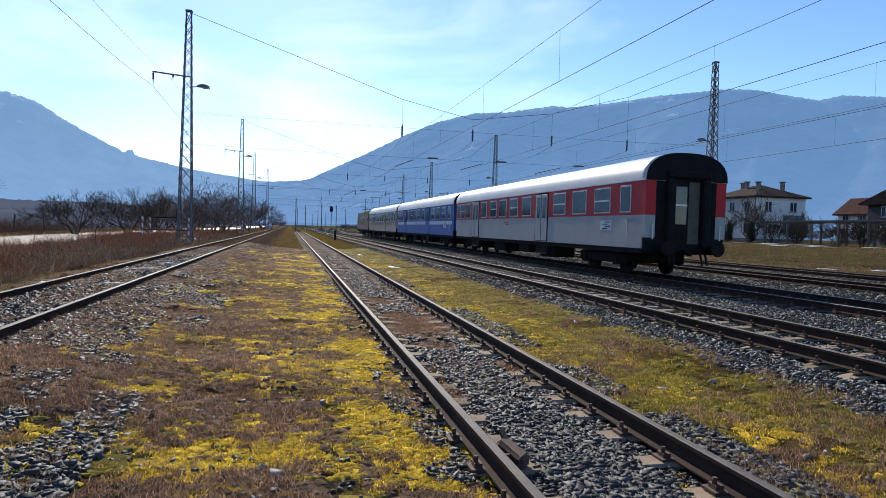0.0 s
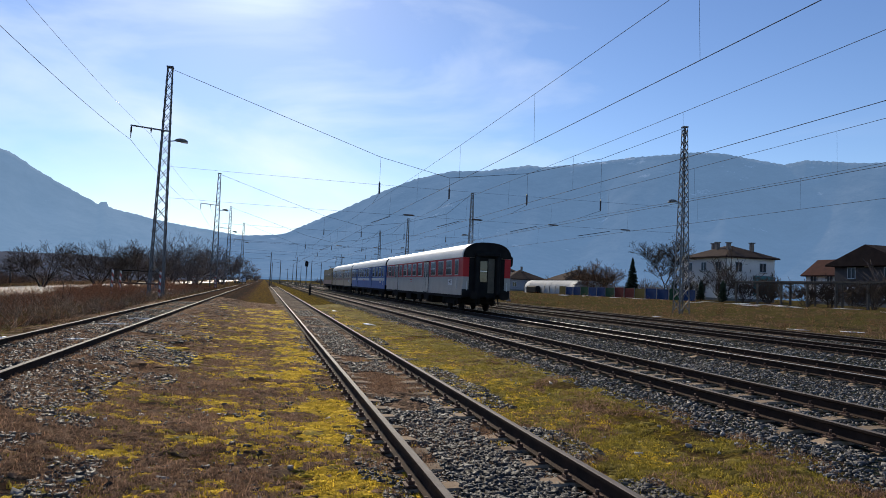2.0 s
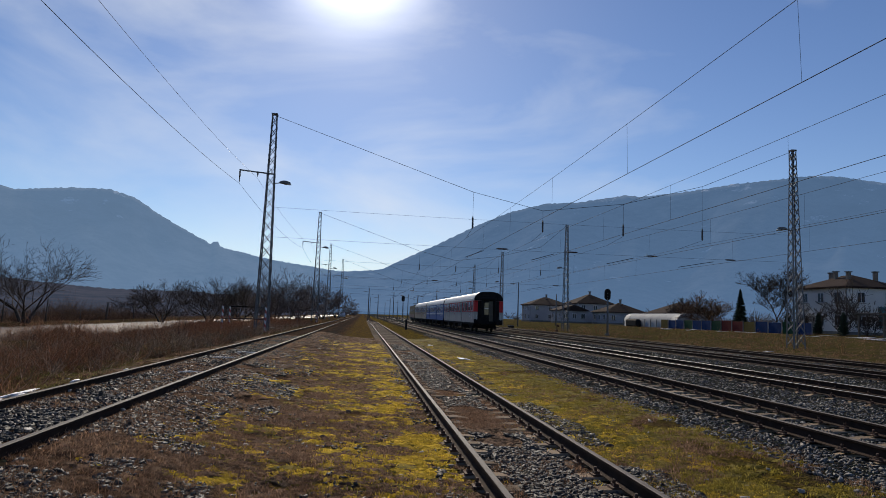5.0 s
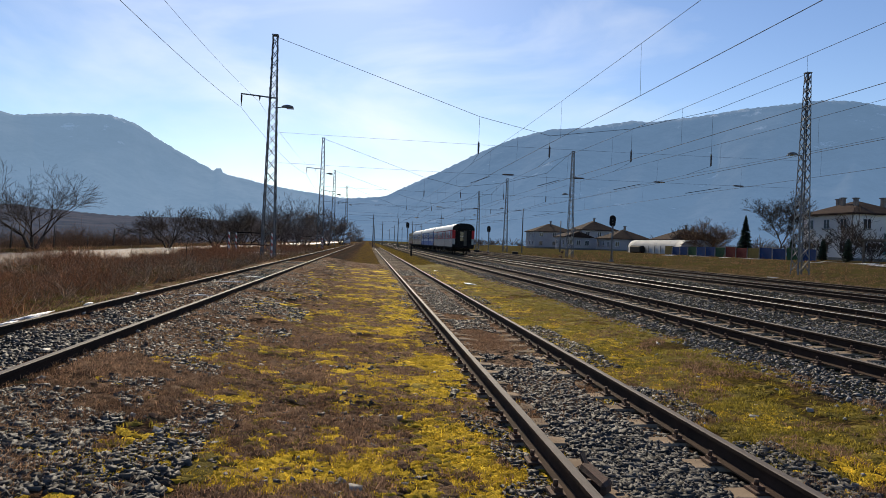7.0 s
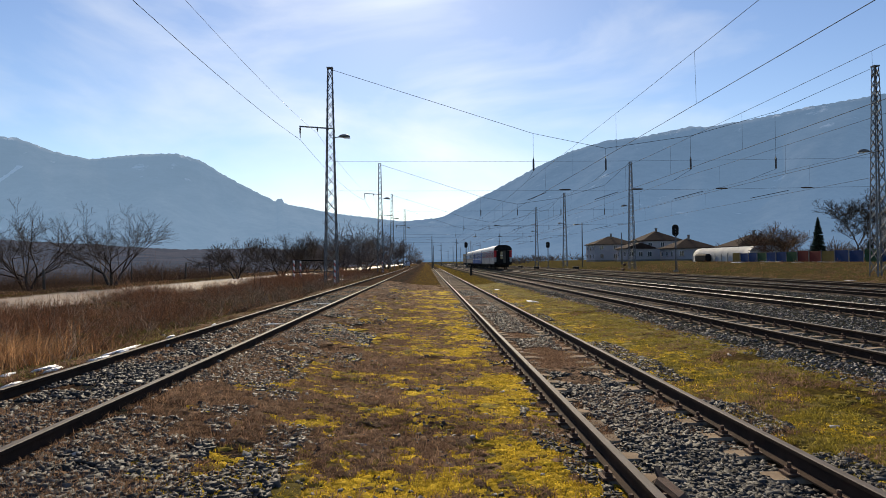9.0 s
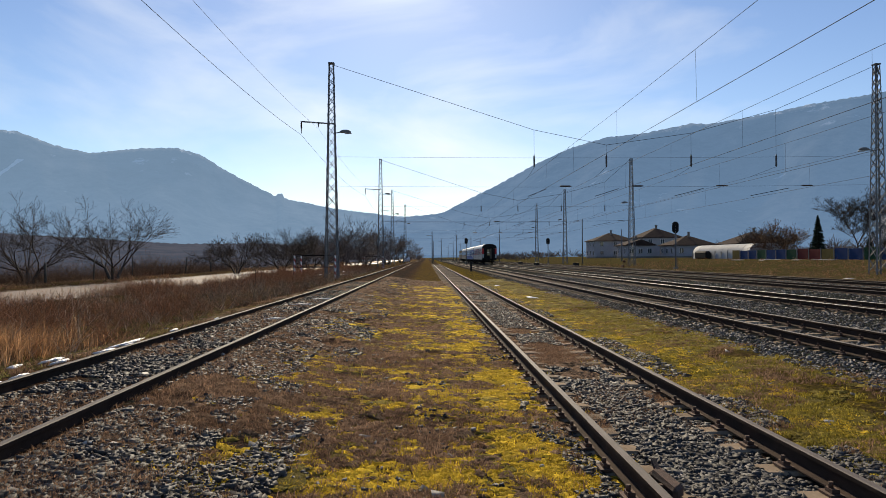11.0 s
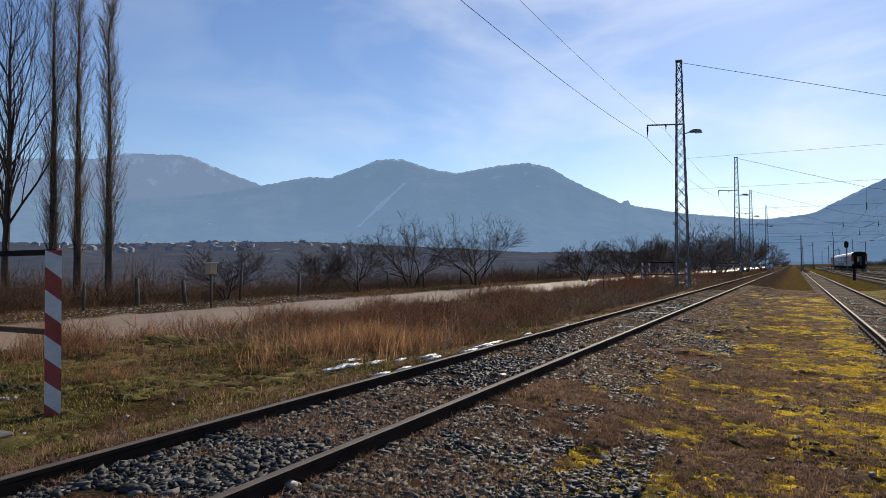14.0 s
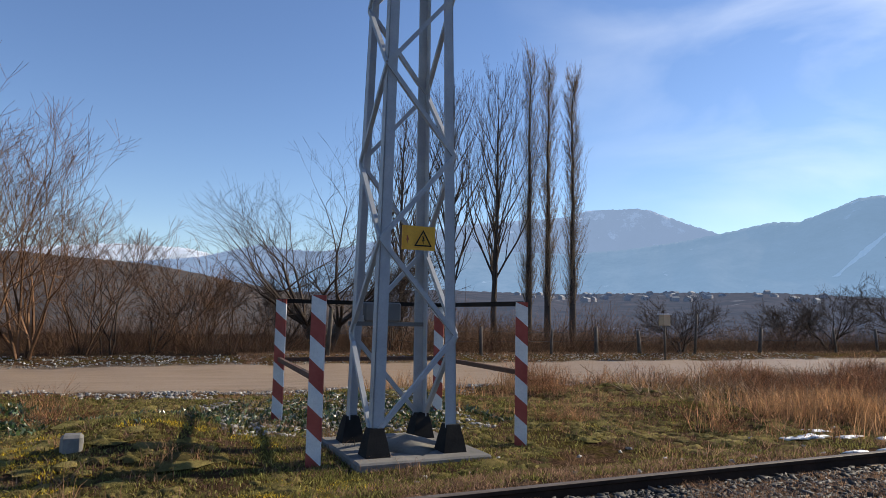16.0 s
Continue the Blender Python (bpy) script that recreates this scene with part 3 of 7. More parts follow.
# third value of each: the haze colour that the slopes glow with
hill_r = hazed_hill_mat("right_slopes", (0.10, 0.105, 0.11), (0.145, 0.265, 0.46), 0.66, 420, 0.85)
hill_l = hazed_hill_mat("left_slopes", (0.11, 0.11, 0.11), (0.20, 0.335, 0.53), 0.68, 330, 0.9, run=((-0.5356, -0.4312, 0.7261), 165, 385))
hill_m = hazed_hill_mat("middle_slopes", (0.05, 0.05, 0.06), (0.25, 0.36, 0.56), 0.72, 330, 0.8)
hill_f = hazed_hill_mat("far_snow_range", (0.3, 0.31, 0.34), (0.55, 0.63, 0.78), 0.6, 40, 1.0)
hill_g = hazed_hill_mat("valley_gap", (0.05, 0.05, 0.06), (0.36, 0.50, 0.70), 0.8, 900)
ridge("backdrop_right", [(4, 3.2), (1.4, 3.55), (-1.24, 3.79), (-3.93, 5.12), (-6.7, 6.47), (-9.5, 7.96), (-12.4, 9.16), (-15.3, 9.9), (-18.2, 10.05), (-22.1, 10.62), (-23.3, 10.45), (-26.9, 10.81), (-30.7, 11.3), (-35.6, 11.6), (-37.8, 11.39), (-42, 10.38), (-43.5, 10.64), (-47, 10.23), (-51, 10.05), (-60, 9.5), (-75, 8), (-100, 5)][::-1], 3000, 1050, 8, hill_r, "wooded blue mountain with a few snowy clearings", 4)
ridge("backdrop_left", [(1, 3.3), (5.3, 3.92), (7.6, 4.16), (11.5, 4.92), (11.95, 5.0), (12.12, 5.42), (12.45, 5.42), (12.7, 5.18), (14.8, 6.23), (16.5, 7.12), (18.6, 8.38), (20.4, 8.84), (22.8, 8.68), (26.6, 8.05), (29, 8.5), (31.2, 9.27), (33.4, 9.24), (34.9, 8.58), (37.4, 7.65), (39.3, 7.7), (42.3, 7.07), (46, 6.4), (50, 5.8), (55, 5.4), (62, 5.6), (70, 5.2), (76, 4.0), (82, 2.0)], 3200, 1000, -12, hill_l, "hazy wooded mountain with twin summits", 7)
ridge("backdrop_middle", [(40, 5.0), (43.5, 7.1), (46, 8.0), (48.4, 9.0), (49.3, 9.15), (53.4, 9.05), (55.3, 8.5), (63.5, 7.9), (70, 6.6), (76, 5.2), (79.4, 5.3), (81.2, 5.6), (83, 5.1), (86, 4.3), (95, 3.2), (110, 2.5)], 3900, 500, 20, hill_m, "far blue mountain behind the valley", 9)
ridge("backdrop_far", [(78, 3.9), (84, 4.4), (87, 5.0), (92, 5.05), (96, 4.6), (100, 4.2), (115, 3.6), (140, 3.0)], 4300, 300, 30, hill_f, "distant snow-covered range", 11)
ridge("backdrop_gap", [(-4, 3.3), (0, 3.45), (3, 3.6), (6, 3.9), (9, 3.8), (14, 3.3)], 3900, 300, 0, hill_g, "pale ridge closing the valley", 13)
hill_b = hazed_hill_mat("brown_slopes", (0.055, 0.04, 0.03), (0.17, 0.19, 0.24), 0.10, 900, field=(0.2, 0.17, 0.13), grain=0.09)
hill_w = hazed_hill_mat("valley_woods", (0.05, 0.038, 0.034), (0.085, 0.115, 0.18), 0.42, 900, field=(0.12, 0.10, 0.08), grain=0.02)
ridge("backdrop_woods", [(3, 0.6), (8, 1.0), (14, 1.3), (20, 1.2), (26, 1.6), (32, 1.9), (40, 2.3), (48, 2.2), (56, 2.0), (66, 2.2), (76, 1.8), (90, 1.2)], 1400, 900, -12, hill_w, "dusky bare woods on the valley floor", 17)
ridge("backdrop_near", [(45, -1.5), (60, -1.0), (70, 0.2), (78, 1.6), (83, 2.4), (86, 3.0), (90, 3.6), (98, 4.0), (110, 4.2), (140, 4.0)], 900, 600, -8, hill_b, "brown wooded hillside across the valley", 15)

# ---- tracks ----
SLEEPER_STEP = 0.62


def rail_mesh(y0, y1, top, head=0.07):
    prof = [(-0.07, -0.17), (0.07, -0.17), (0.07, -0.157), (0.012, -0.135), (0.009, -0.05), (head / 2, -0.035), (head / 2, -0.006), (head / 2 - 0.008, 0), (-head / 2 + 0.008, 0), (-head / 2, -0.006), (-head / 2, -0.035), (-0.009, -0.05), (-0.012, -0.135), (-0.07, -0.157)]
    ys = np.concatenate([np.arange(y0, min(60, y1), 6.0), np.linspace(min(60, y1), y1, 12)])
    n = len(prof)
    v = [(x, y, z) for y in ys for x, z in prof]
    f, idx = [], []
    for k in range(len(ys) - 1):
        for i in range(n):
            j = (i + 1) % n
            f.append((k * n + i, k * n + j, (k + 1) * n + j, (k + 1) * n + i))
            idx.append(1 if i in (6, 7, 8) else 0)
    return mesh_of("rail", v, f, [M["railside"], top], idx)


def sleeper_mesh(seed):
    rng = random.Random(seed)
    bm = bmesh.new()
    bm_box(-1.25, 1.25, -0.12, 0.12, -0.16, 0.0, 0.02, bm)
    bmesh.ops.subdivide_edges(bm, edges=[e for e in bm.edges if abs(e.verts[0].co.x - e.verts[1].co.x) > 1], cuts=5, use_grid_fill=True)
    for v in bm.verts:
        v.co += Vector((rng.uniform(-0.02, 0.02), rng.uniform(-0.008, 0.008), rng.uniform(-0.006, 0.006)))
        if abs(v.co.x) < 0.36:
            v.co.z -= 0.05
        if abs(v.co.x) > 1.05:
            v.co.z -= 0.07
    me = bpy.data.meshes.new("sleeper")
    bm.to_mesh(me)
    bm.free()
    me.materials.append(M["concrete"])
    return me


def fastening_mesh():
    bm = bmesh.new()
    bm_box(-0.17, 0.17, -0.08, 0.08, 0.0, 0.018, 0, bm)
    for s in (-1, 1):
        bm_box(s * 0.11 - 0.03, s * 0.11 + 0.03, -0.045, 0.045, 0.018, 0.05, 0, bm)
        bm_cyl((s * 0.12, 0, 0.05), (s * 0.12, 0, 0.095), 0.018, sides=6, bm=bm)
    me = bpy.data.meshes.new("rail_fastening")
    bm.to_mesh(me)
    bm.free()
    me.materials.append(M["rust"])
    return me


SLEEPERS = [sleeper_mesh(i) for i in range(5)]
FAST = fastening_mesh()
RAIL_L, RAIL_S, RAIL_P = rail_mesh(-60, 420, M["raildull"]), rail_mesh(-60, 170, M["raildull"]), rail_mesh(-60, 420, M["railtop"])


def build_track(key, y_end, near_to, label):
    x, top = TRACKS[key], RAIL_Z[key]
    t = thing("railway_track", label, "railway track", (x, 0, top), group="tracks of the yard", kind="structure")
    for s in (-0.753, 0.753):
        r = part("rail", RAIL_P if key == "d" else RAIL_L if y_end > 300 else RAIL_S, None, t, "rusty rail with a polished head")
        r.location = (s, 0, 0)
    rng = random.Random(ord(key))
    y = -4.0
    far_v, far_f = [], []
    while y < 160:
        yy = y + rng.uniform(-0.04, 0.04)
        if y < near_to:
            o = part("sleeper", rng.choice(SLEEPERS), None, t)
            o.location, o.rotation_euler = (rng.uniform(-0.04, 0.04), yy, {"a": -0.128, "b": -0.172}.get(key, -0.195) + rng.uniform(-0.012, 0.006)), (0, 0, rng.uniform(-0.02, 0.02))
            if y < 22 and key != "a":
                for s in (-0.753, 0.753):
                    k = part("rail_fastening", FAST, None, t)
                    k.location = (s, yy, -0.172)
        else:
            b0 = len(far_v)
            far_v += [(sx * 1.25, yy + sy * 0.12, z) for z in (-0.3, -0.175) for sx, sy in ((-1, -1), (1, -1), (1, 1), (-1, 1))]
            far_f += [(b0 + 4, b0 + 5, b0 + 6, b0 + 7), (b0, b0 + 1, b0 + 5, b0 + 4), (b0 + 1, b0 + 2, b0 + 6, b0 + 5), (b0 + 3, b0, b0 + 4, b0 + 7)]
        y += SLEEPER_STEP
    if far_v:
        o = part("far_sleepers", mesh_of("far_sleepers", far_v, far_f, M["concrete"]), None, t)
        tagged(o, kind="stuff")


build_track("a", 420, 20, "overgrown siding track beside the dirt road")
build_track("b", 170, 40, "weathered siding track half sunk in ballast and moss")
build_track("c", 420, 36, "running track on grey ballast with dark rails")
build_track("d", 420, 26, "running track on which the train leaves")
build_track("e", 420, 30, "dark running track on grey ballast")
build_track("f", 420, 24, "outer yard track with dark rails")
# ---- lattice masts ----
MAST_H, MAST_B, MAST_T = 15.7, 0.98, 0.36


def lattice(name, label, at, detail, lamp_side=1, arm=True):
    # masts farther off take the steel whose colour holds the backlit shade
    steel = M["steel"] if detail == "near" else M["steel_backlit"]
    m = thing(name, label, "lattice mast", at, group="catenary masts of the yard")

    def corner(z, i):
        h = (MAST_B + (MAST_T - MAST_B) * z / MAST_H) / 2
        sx, sy = ((-1, -1), (1, -1), (1, 1), (-1, 1))[i]
        return Vector((sx * h, sy * h, z))

    w = 0.13 if detail == "near" else 0.095
    for i in range(4):
        bm = bmesh.new()
        sx, sy = ((1, 1), (-1, 1), (-1, -1), (1, -1))[i]
        lo, hi = corner(0, i), corner(MAST_H, i)
        for dx, dy in ((w, 0.014), (0.014, w)):
            vs = []
            for p, k in ((lo, 1.0), (hi, 0.62)):
                vs.append([bm.verts.new(p + Vector((sx * a * k, sy * c * k, 0))) for a, c in ((0, 0), (dx, 0), (dx, dy), (0, dy))])
            for a in range(4):
                b = (a + 1) % 4
                bm.faces.new((vs[0][a], vs[0][b], vs[1][b], vs[1][a]))
            bm.faces.new(vs[1])
        bmesh.ops.recalc_face_normals(bm, faces=bm.faces)
        part("leg", bm, steel, m)
    levels = [0.15]
    while levels[-1] < MAST_H - 0.4:
        levels.append(levels[-1] + 0.62 + 0.0 * levels[-1] + 0.45 * (1 - levels[-1] / MAST_H))
    levels[-1] = MAST_H - 0.06
    for face in range(4):
        a, b = face, (face + 1) % 4
        whole = None if detail else bmesh.new()
        for k, (z0, z1) in enumerate(zip(levels, levels[1:])):
            p, q = (a, b) if (k + face) % 2 else (b, a)
            pair = ((corner(z0, p), corner(z1, q)),)
            if detail != "near" or z0 > 7:
                pair += ((corner(z0, q), corner(z1, p)),)
            for u, v in pair:
                bm = bm_beam(u, v, *((0.05, 0.05) if detail == "near" else (0.036, 0.036)), None if detail else whole)
                if detail:
                    part("brace", bm, steel, m)
        if not detail:
            tagged(part("bracing", whole, steel, m), kind="stuff")
    part("cap_frame", bm_box(-0.22, 0.22, -0.22, 0.22, MAST_H - 0.05, MAST_H + 0.03), steel, m)
    if arm:
        # bracket on the field side with hanging insulators
        zb = 11.25
        s = -lamp_side
        part("bracket_arm", bm_beam((s * -0.2, 0, zb), (s * 2.25, 0, zb + 0.18), 0.09), M["steel_dark"], m)
        for xx, ln in ((2.2, 0.85), (0.95, 0.4)):
            prof = [(0.02, 0)] + [(r, -0.12 - k * 0.055) for k in range(int(ln / 0.12)) for r in (0.07, 0.04)][: int(ln / 0.06)]
            prof = sorted(prof, key=lambda p: -p[1])
            prof += [(0.02, -ln)]
            part("insulator", bm_lathe(prof[::-1], (s * xx, 0, zb + 0.15), 8), M["porcelain"], m)
    # street lamp on a short outrigger
    zl = 10.65 if arm else 9.3
    part("lamp_bracket", bm_beam((lamp_side * 0.1, 0, zl - 0.1), (lamp_side * 0.7, 0, zl), 0.06), M["steel_dark"], m)
    bm = bmesh.new()
    bmesh.ops.create_uvsphere(bm, u_segments=12, v_segments=8, radius=0.5)
    for v in bm.verts:
        v.co = Vector((v.co.x * 0.85 + lamp_side * 1.0, v.co.y * 0.36, zl + max(v.co.z, -0.12) * 0.38))
    h = part("lamp_head", bm, M["steel_dark"], m)
    part("lamp_cover", bm_box(lamp_side * 1.2 - 0.25, lamp_side * 1.2 + 0.25, -0.13, 0.13, zl - 0.12, zl - 0.045, 0.03), M["lampglass"], h, "milky lamp cover")
    return m


MASTS_L = [(-7.15, 2.75), (-6.95, 48.5), (-6.65, 96.0), (-7.2, 140.0), (-5.8, 179.0)]
MASTS_R = [(33.6, 48.5), (29.85, 96.0), (29.3, 140.0), (29.45, 177.0)]
near_mast = lattice("catenary_mast", "tall grey steel lattice mast on a concrete footing", (*MASTS_L[0], 0.34), "near")
first_l = lattice("catenary_mast", "tall grey steel lattice mast with a street lamp", (*MASTS_L[1], 0.3), "each")
copy_thing(first_l, pose(*MASTS_L[2], 0.3))
far_l = lattice("catenary_mast", "far grey steel lattice mast with a street lamp", (*MASTS_L[3], 0.3), "")
copy_thing(far_l, pose(*MASTS_L[4], 0.3))
first_r = lattice("catenary_mast", "grey steel lattice mast beside the outer tracks with a lamp", (*MASTS_R[0], 0.3), "each", -1, False)
copy_thing(first_r, pose(*MASTS_R[1], 0.3))
far_r = lattice("catenary_mast", "far grey steel lattice mast beside the outer tracks", (*MASTS_R[2], 0.3), "", -1, False)
copy_thing(far_r, pose(*MASTS_R[3], 0.3))


def mast_base():
    m = near_mast
    bm = bmesh.new()
    bm_box(-0.78, 0.78, -0.72, 0.78, -0.30, -0.04, 0.02, bm)
    part("footing", bm, M["pad"], m, "chipped concrete footing")
    bm = bmesh.new()
    bm_lathe([(0.55, -0.04), (0.02, 0.10)], (0.05, 0.05, 0), 4, bm)
    part("footing_cap", bm, M["pad"], m)
    h = MAST_B / 2
    for sx, sy in ((-1, -1), (1, -1), (1, 1), (-1, 1)):
        bm = bmesh.new()
        vs = [[bm.verts.new((sx * h - sx * 0.05 + a * k, sy * h - sy * 0.05 + c * k, z)) for a, c in ((-1, -1), (1, -1), (1, 1), (-1, 1))] for z, k in ((-0.04, 0.135), (0.10, 0.11), (0.25, 0.075))]
        for lo, hi in zip(vs, vs[1:]):
            for i in range(4):
                j = (i + 1) % 4
                bm.faces.new((lo[i], lo[j], hi[j], hi[i]))
        bm.faces.new(vs[-1])
        part("leg_boot", bm, M["black"], m, "black bitumen-coated leg boot")
    # warning plate on the face towards the tracks
    sign = part("warning_plate", bm_box(0.34, 0.352, -0.16, 0.24, 2.16, 2.43, 0.0), M["yellow"], m, "yellow high-voltage warning plate with a black triangle")
    bm = bmesh.new()
    c, r0, r1, x = Vector((0.362, 0.09, 2.295)), 0.125, 0.095, 0.362
    tri = lambda r: [Vector((x, c.y + r * math.sin(a), c.z - 0.03 + r * math.cos(a))) for a in (0, 2.094, 4.189)]
    o, i = tri(r0), tri(r1)
    for k in range(3):
        j = (k + 1) % 3
        bm.faces.new([bm.verts.new(p) for p in (o[k], o[j], i[j], i[k])])
    part("triangle", bm, M["black"], sign)
    for off, nm in ((0.09, "bolt_mark"), (-0.10, "bolt_mark")):
        bm = bmesh.new()
        pts = [(0.0, 0.07), (-0.028, -0.005), (-0.004, 0.0), (-0.012, -0.075), (0.026, 0.012), (0.004, 0.008), (0.02, 0.07)]
        bm.faces.new([bm.verts.new((x + 0.002, off - a * 0.7, 2.27 + b * 0.7)) for a, b in pts])
        part(nm, bm, M["black"] if off > 0.0 else M["red_band"], sign)
    part("equipment_box", bm_box(-0.56, -0.40, -0.32, 0.14, 1.345, 1.58, 0.02), M["steel_dark"], m, "small grey equipment box")
    part("box_bracket", bm_beam((-0.46, -0.5, 1.32), (-0.46, 0.5, 1.32), 0.05), M["steel_dark"], m)


mast_base()


def banded_post(parent, x, y, z0, z1, w, turn):
    """A board with slanting red and white bands, bolted to an angle iron."""
    n, H = 8, (z1 - z0)
    bm = bmesh.new()
    step, rise = H / n, 0.13
    for k in range(-1, n + 1):
        lo, hi = k * step, (k + 1) * step
        sq = lambda zz: min(max(zz, 0), H)
        ring = []
        for a in (-1, 1):
            up = rise * (-a) / 2 + rise / 2
            ring.append((a, sq(lo + up - rise / 2), sq(hi + up - rise / 2)))
        if ring[0][2] - ring[0][1] < 1e-4 and ring[1][2] - ring[1][1] < 1e-4:
            continue
        for dpt in (-0.02, 0.02):
            q = [bm.verts.new((a * w / 2, dpt, zz)) for a, zz in ((-1, ring[0][1]), (1, ring[1][1]), (1, ring[1][2]), (-1, ring[0][2]))]
            bm.faces.new(q if dpt < 0 else q[::-1]).material_index = k % 2
        for r in ring:
            q = [bm.verts.new((r[0] * w / 2, dpt, zz)) for dpt, zz in ((-0.02, r[1]), (0.02, r[1]), (0.02, r[2]), (-0.02, r[2]))]
            bm.faces.new(q).material_index = k % 2
    q = [bm.verts.new((a * w / 2, d, H)) for a, d in ((-1, -0.02), (1, -0.02), (1, 0.02), (-1, 0.02))]
    bm.faces.new(q)
    o = part("banded_board", bm, [M["red_band"], M["white_band"]], parent, "red and white banded board")
    o.location, o.rotation_euler = (x, y, z0), (0, 0, radians(turn))
    k = part("post", bm_box(-w / 2 + 0.005, -w / 2 + 0.065, 0.024, 0.075, 0, H, 0.004), M["steel_dark"], parent)
    k.location, k.rotation_euler = (x, y, z0), (0, 0, radians(turn))


def guard(at, detail):
    g = thing("guard_rail", "steel guard rail with red and white banded posts round a mast", "guard rail", at, group="mast guards")
    c = [(0.38, -1.07), (0.12, 1.53), (-2.54, 1.6), (-2.54, -0.9)]
    for x, y in c:
        banded_post(g, x, y, -0.28, 1.62, 0.15, 62)
    for zz in (1.6, 0.76):
        for a, b in ((1, 2), (2, 3), (3, 0)):
            if zz > 1 and (a, b) == (3, 0):
                continue
            p, q = c[a], c[b]
            part("rail_bar", bm_beam((*p, zz), (*q, zz), 0.05, 0.06), M["under"] if zz > 1 else M["rust"], g)
    return g


g0 = guard((*MASTS_L[0], 0.34), True)
for p in MASTS_L[1:3]:
    copy_thing(g0, pose(*p, 0.34))

# ---- overhead line ----
def tube_path(pts, r, sides=4):
    """One unbroken tube through all the points."""
    P = np.array([tuple(p) for p in pts], float)
    d = np.gradient(P, axis=0)
    d /= np.linalg.norm(d, axis=1, keepdims=True) + 1e-9
    ref = np.array([1.0, 0, 0]) if abs(d[0, 2]) > 0.9 else np.array([0, 0, 1.0])
    a = np.cross(d, ref)
    a /= np.linalg.norm(a, axis=1, keepdims=True)
    c = np.cross(d, a)
    ang = 2 * np.pi * np.arange(sides) / sides
    v = P[:, None] + r * (a[:, None] * np.cos(ang)[None, :, None] + c[:, None] * np.sin(ang)[None, :, None])
    i = (np.arange(len(P) - 1)[:, None] * sides + np.arange(sides)[None])
    j = (np.arange(len(P) - 1)[:, None] * sides + (np.arange(sides)[None] + 1) % sides)
    return v.reshape(-1, 3), np.stack([i, j, j + sides, i + sides], -1).reshape(-1, 4)


def wire(name, pts, r, label, parent=None):
    v, f = tube_path(pts, r)
    me = mesh_of(name, v, f, M["bright_wire"] if name == "bright_feeder_wire" else M["wire"])
    if parent:
        return part(name, me, None, parent)
    return tagged(new(name, me), label, "overhead wire")


def sag(p, q, drop, n=14):
    p, q = Vector(p), Vector(q)
    return [p.lerp(q, i / n) - Vector((0, 0, 4 * drop * (i / n) * (1 - i / n))) for i in range(n + 1)]


SUPPORTS = [-44.0, 2.75, 48.5, 96.0, 140.0, 178.0]
WIRED = {"c": 7.9, "d": 13.25, "e": 19.57, "f": 25.95}
SPAN_Z = {"c": 11.1, "d": 9.98, "e": 10.85, "f": 12.6}


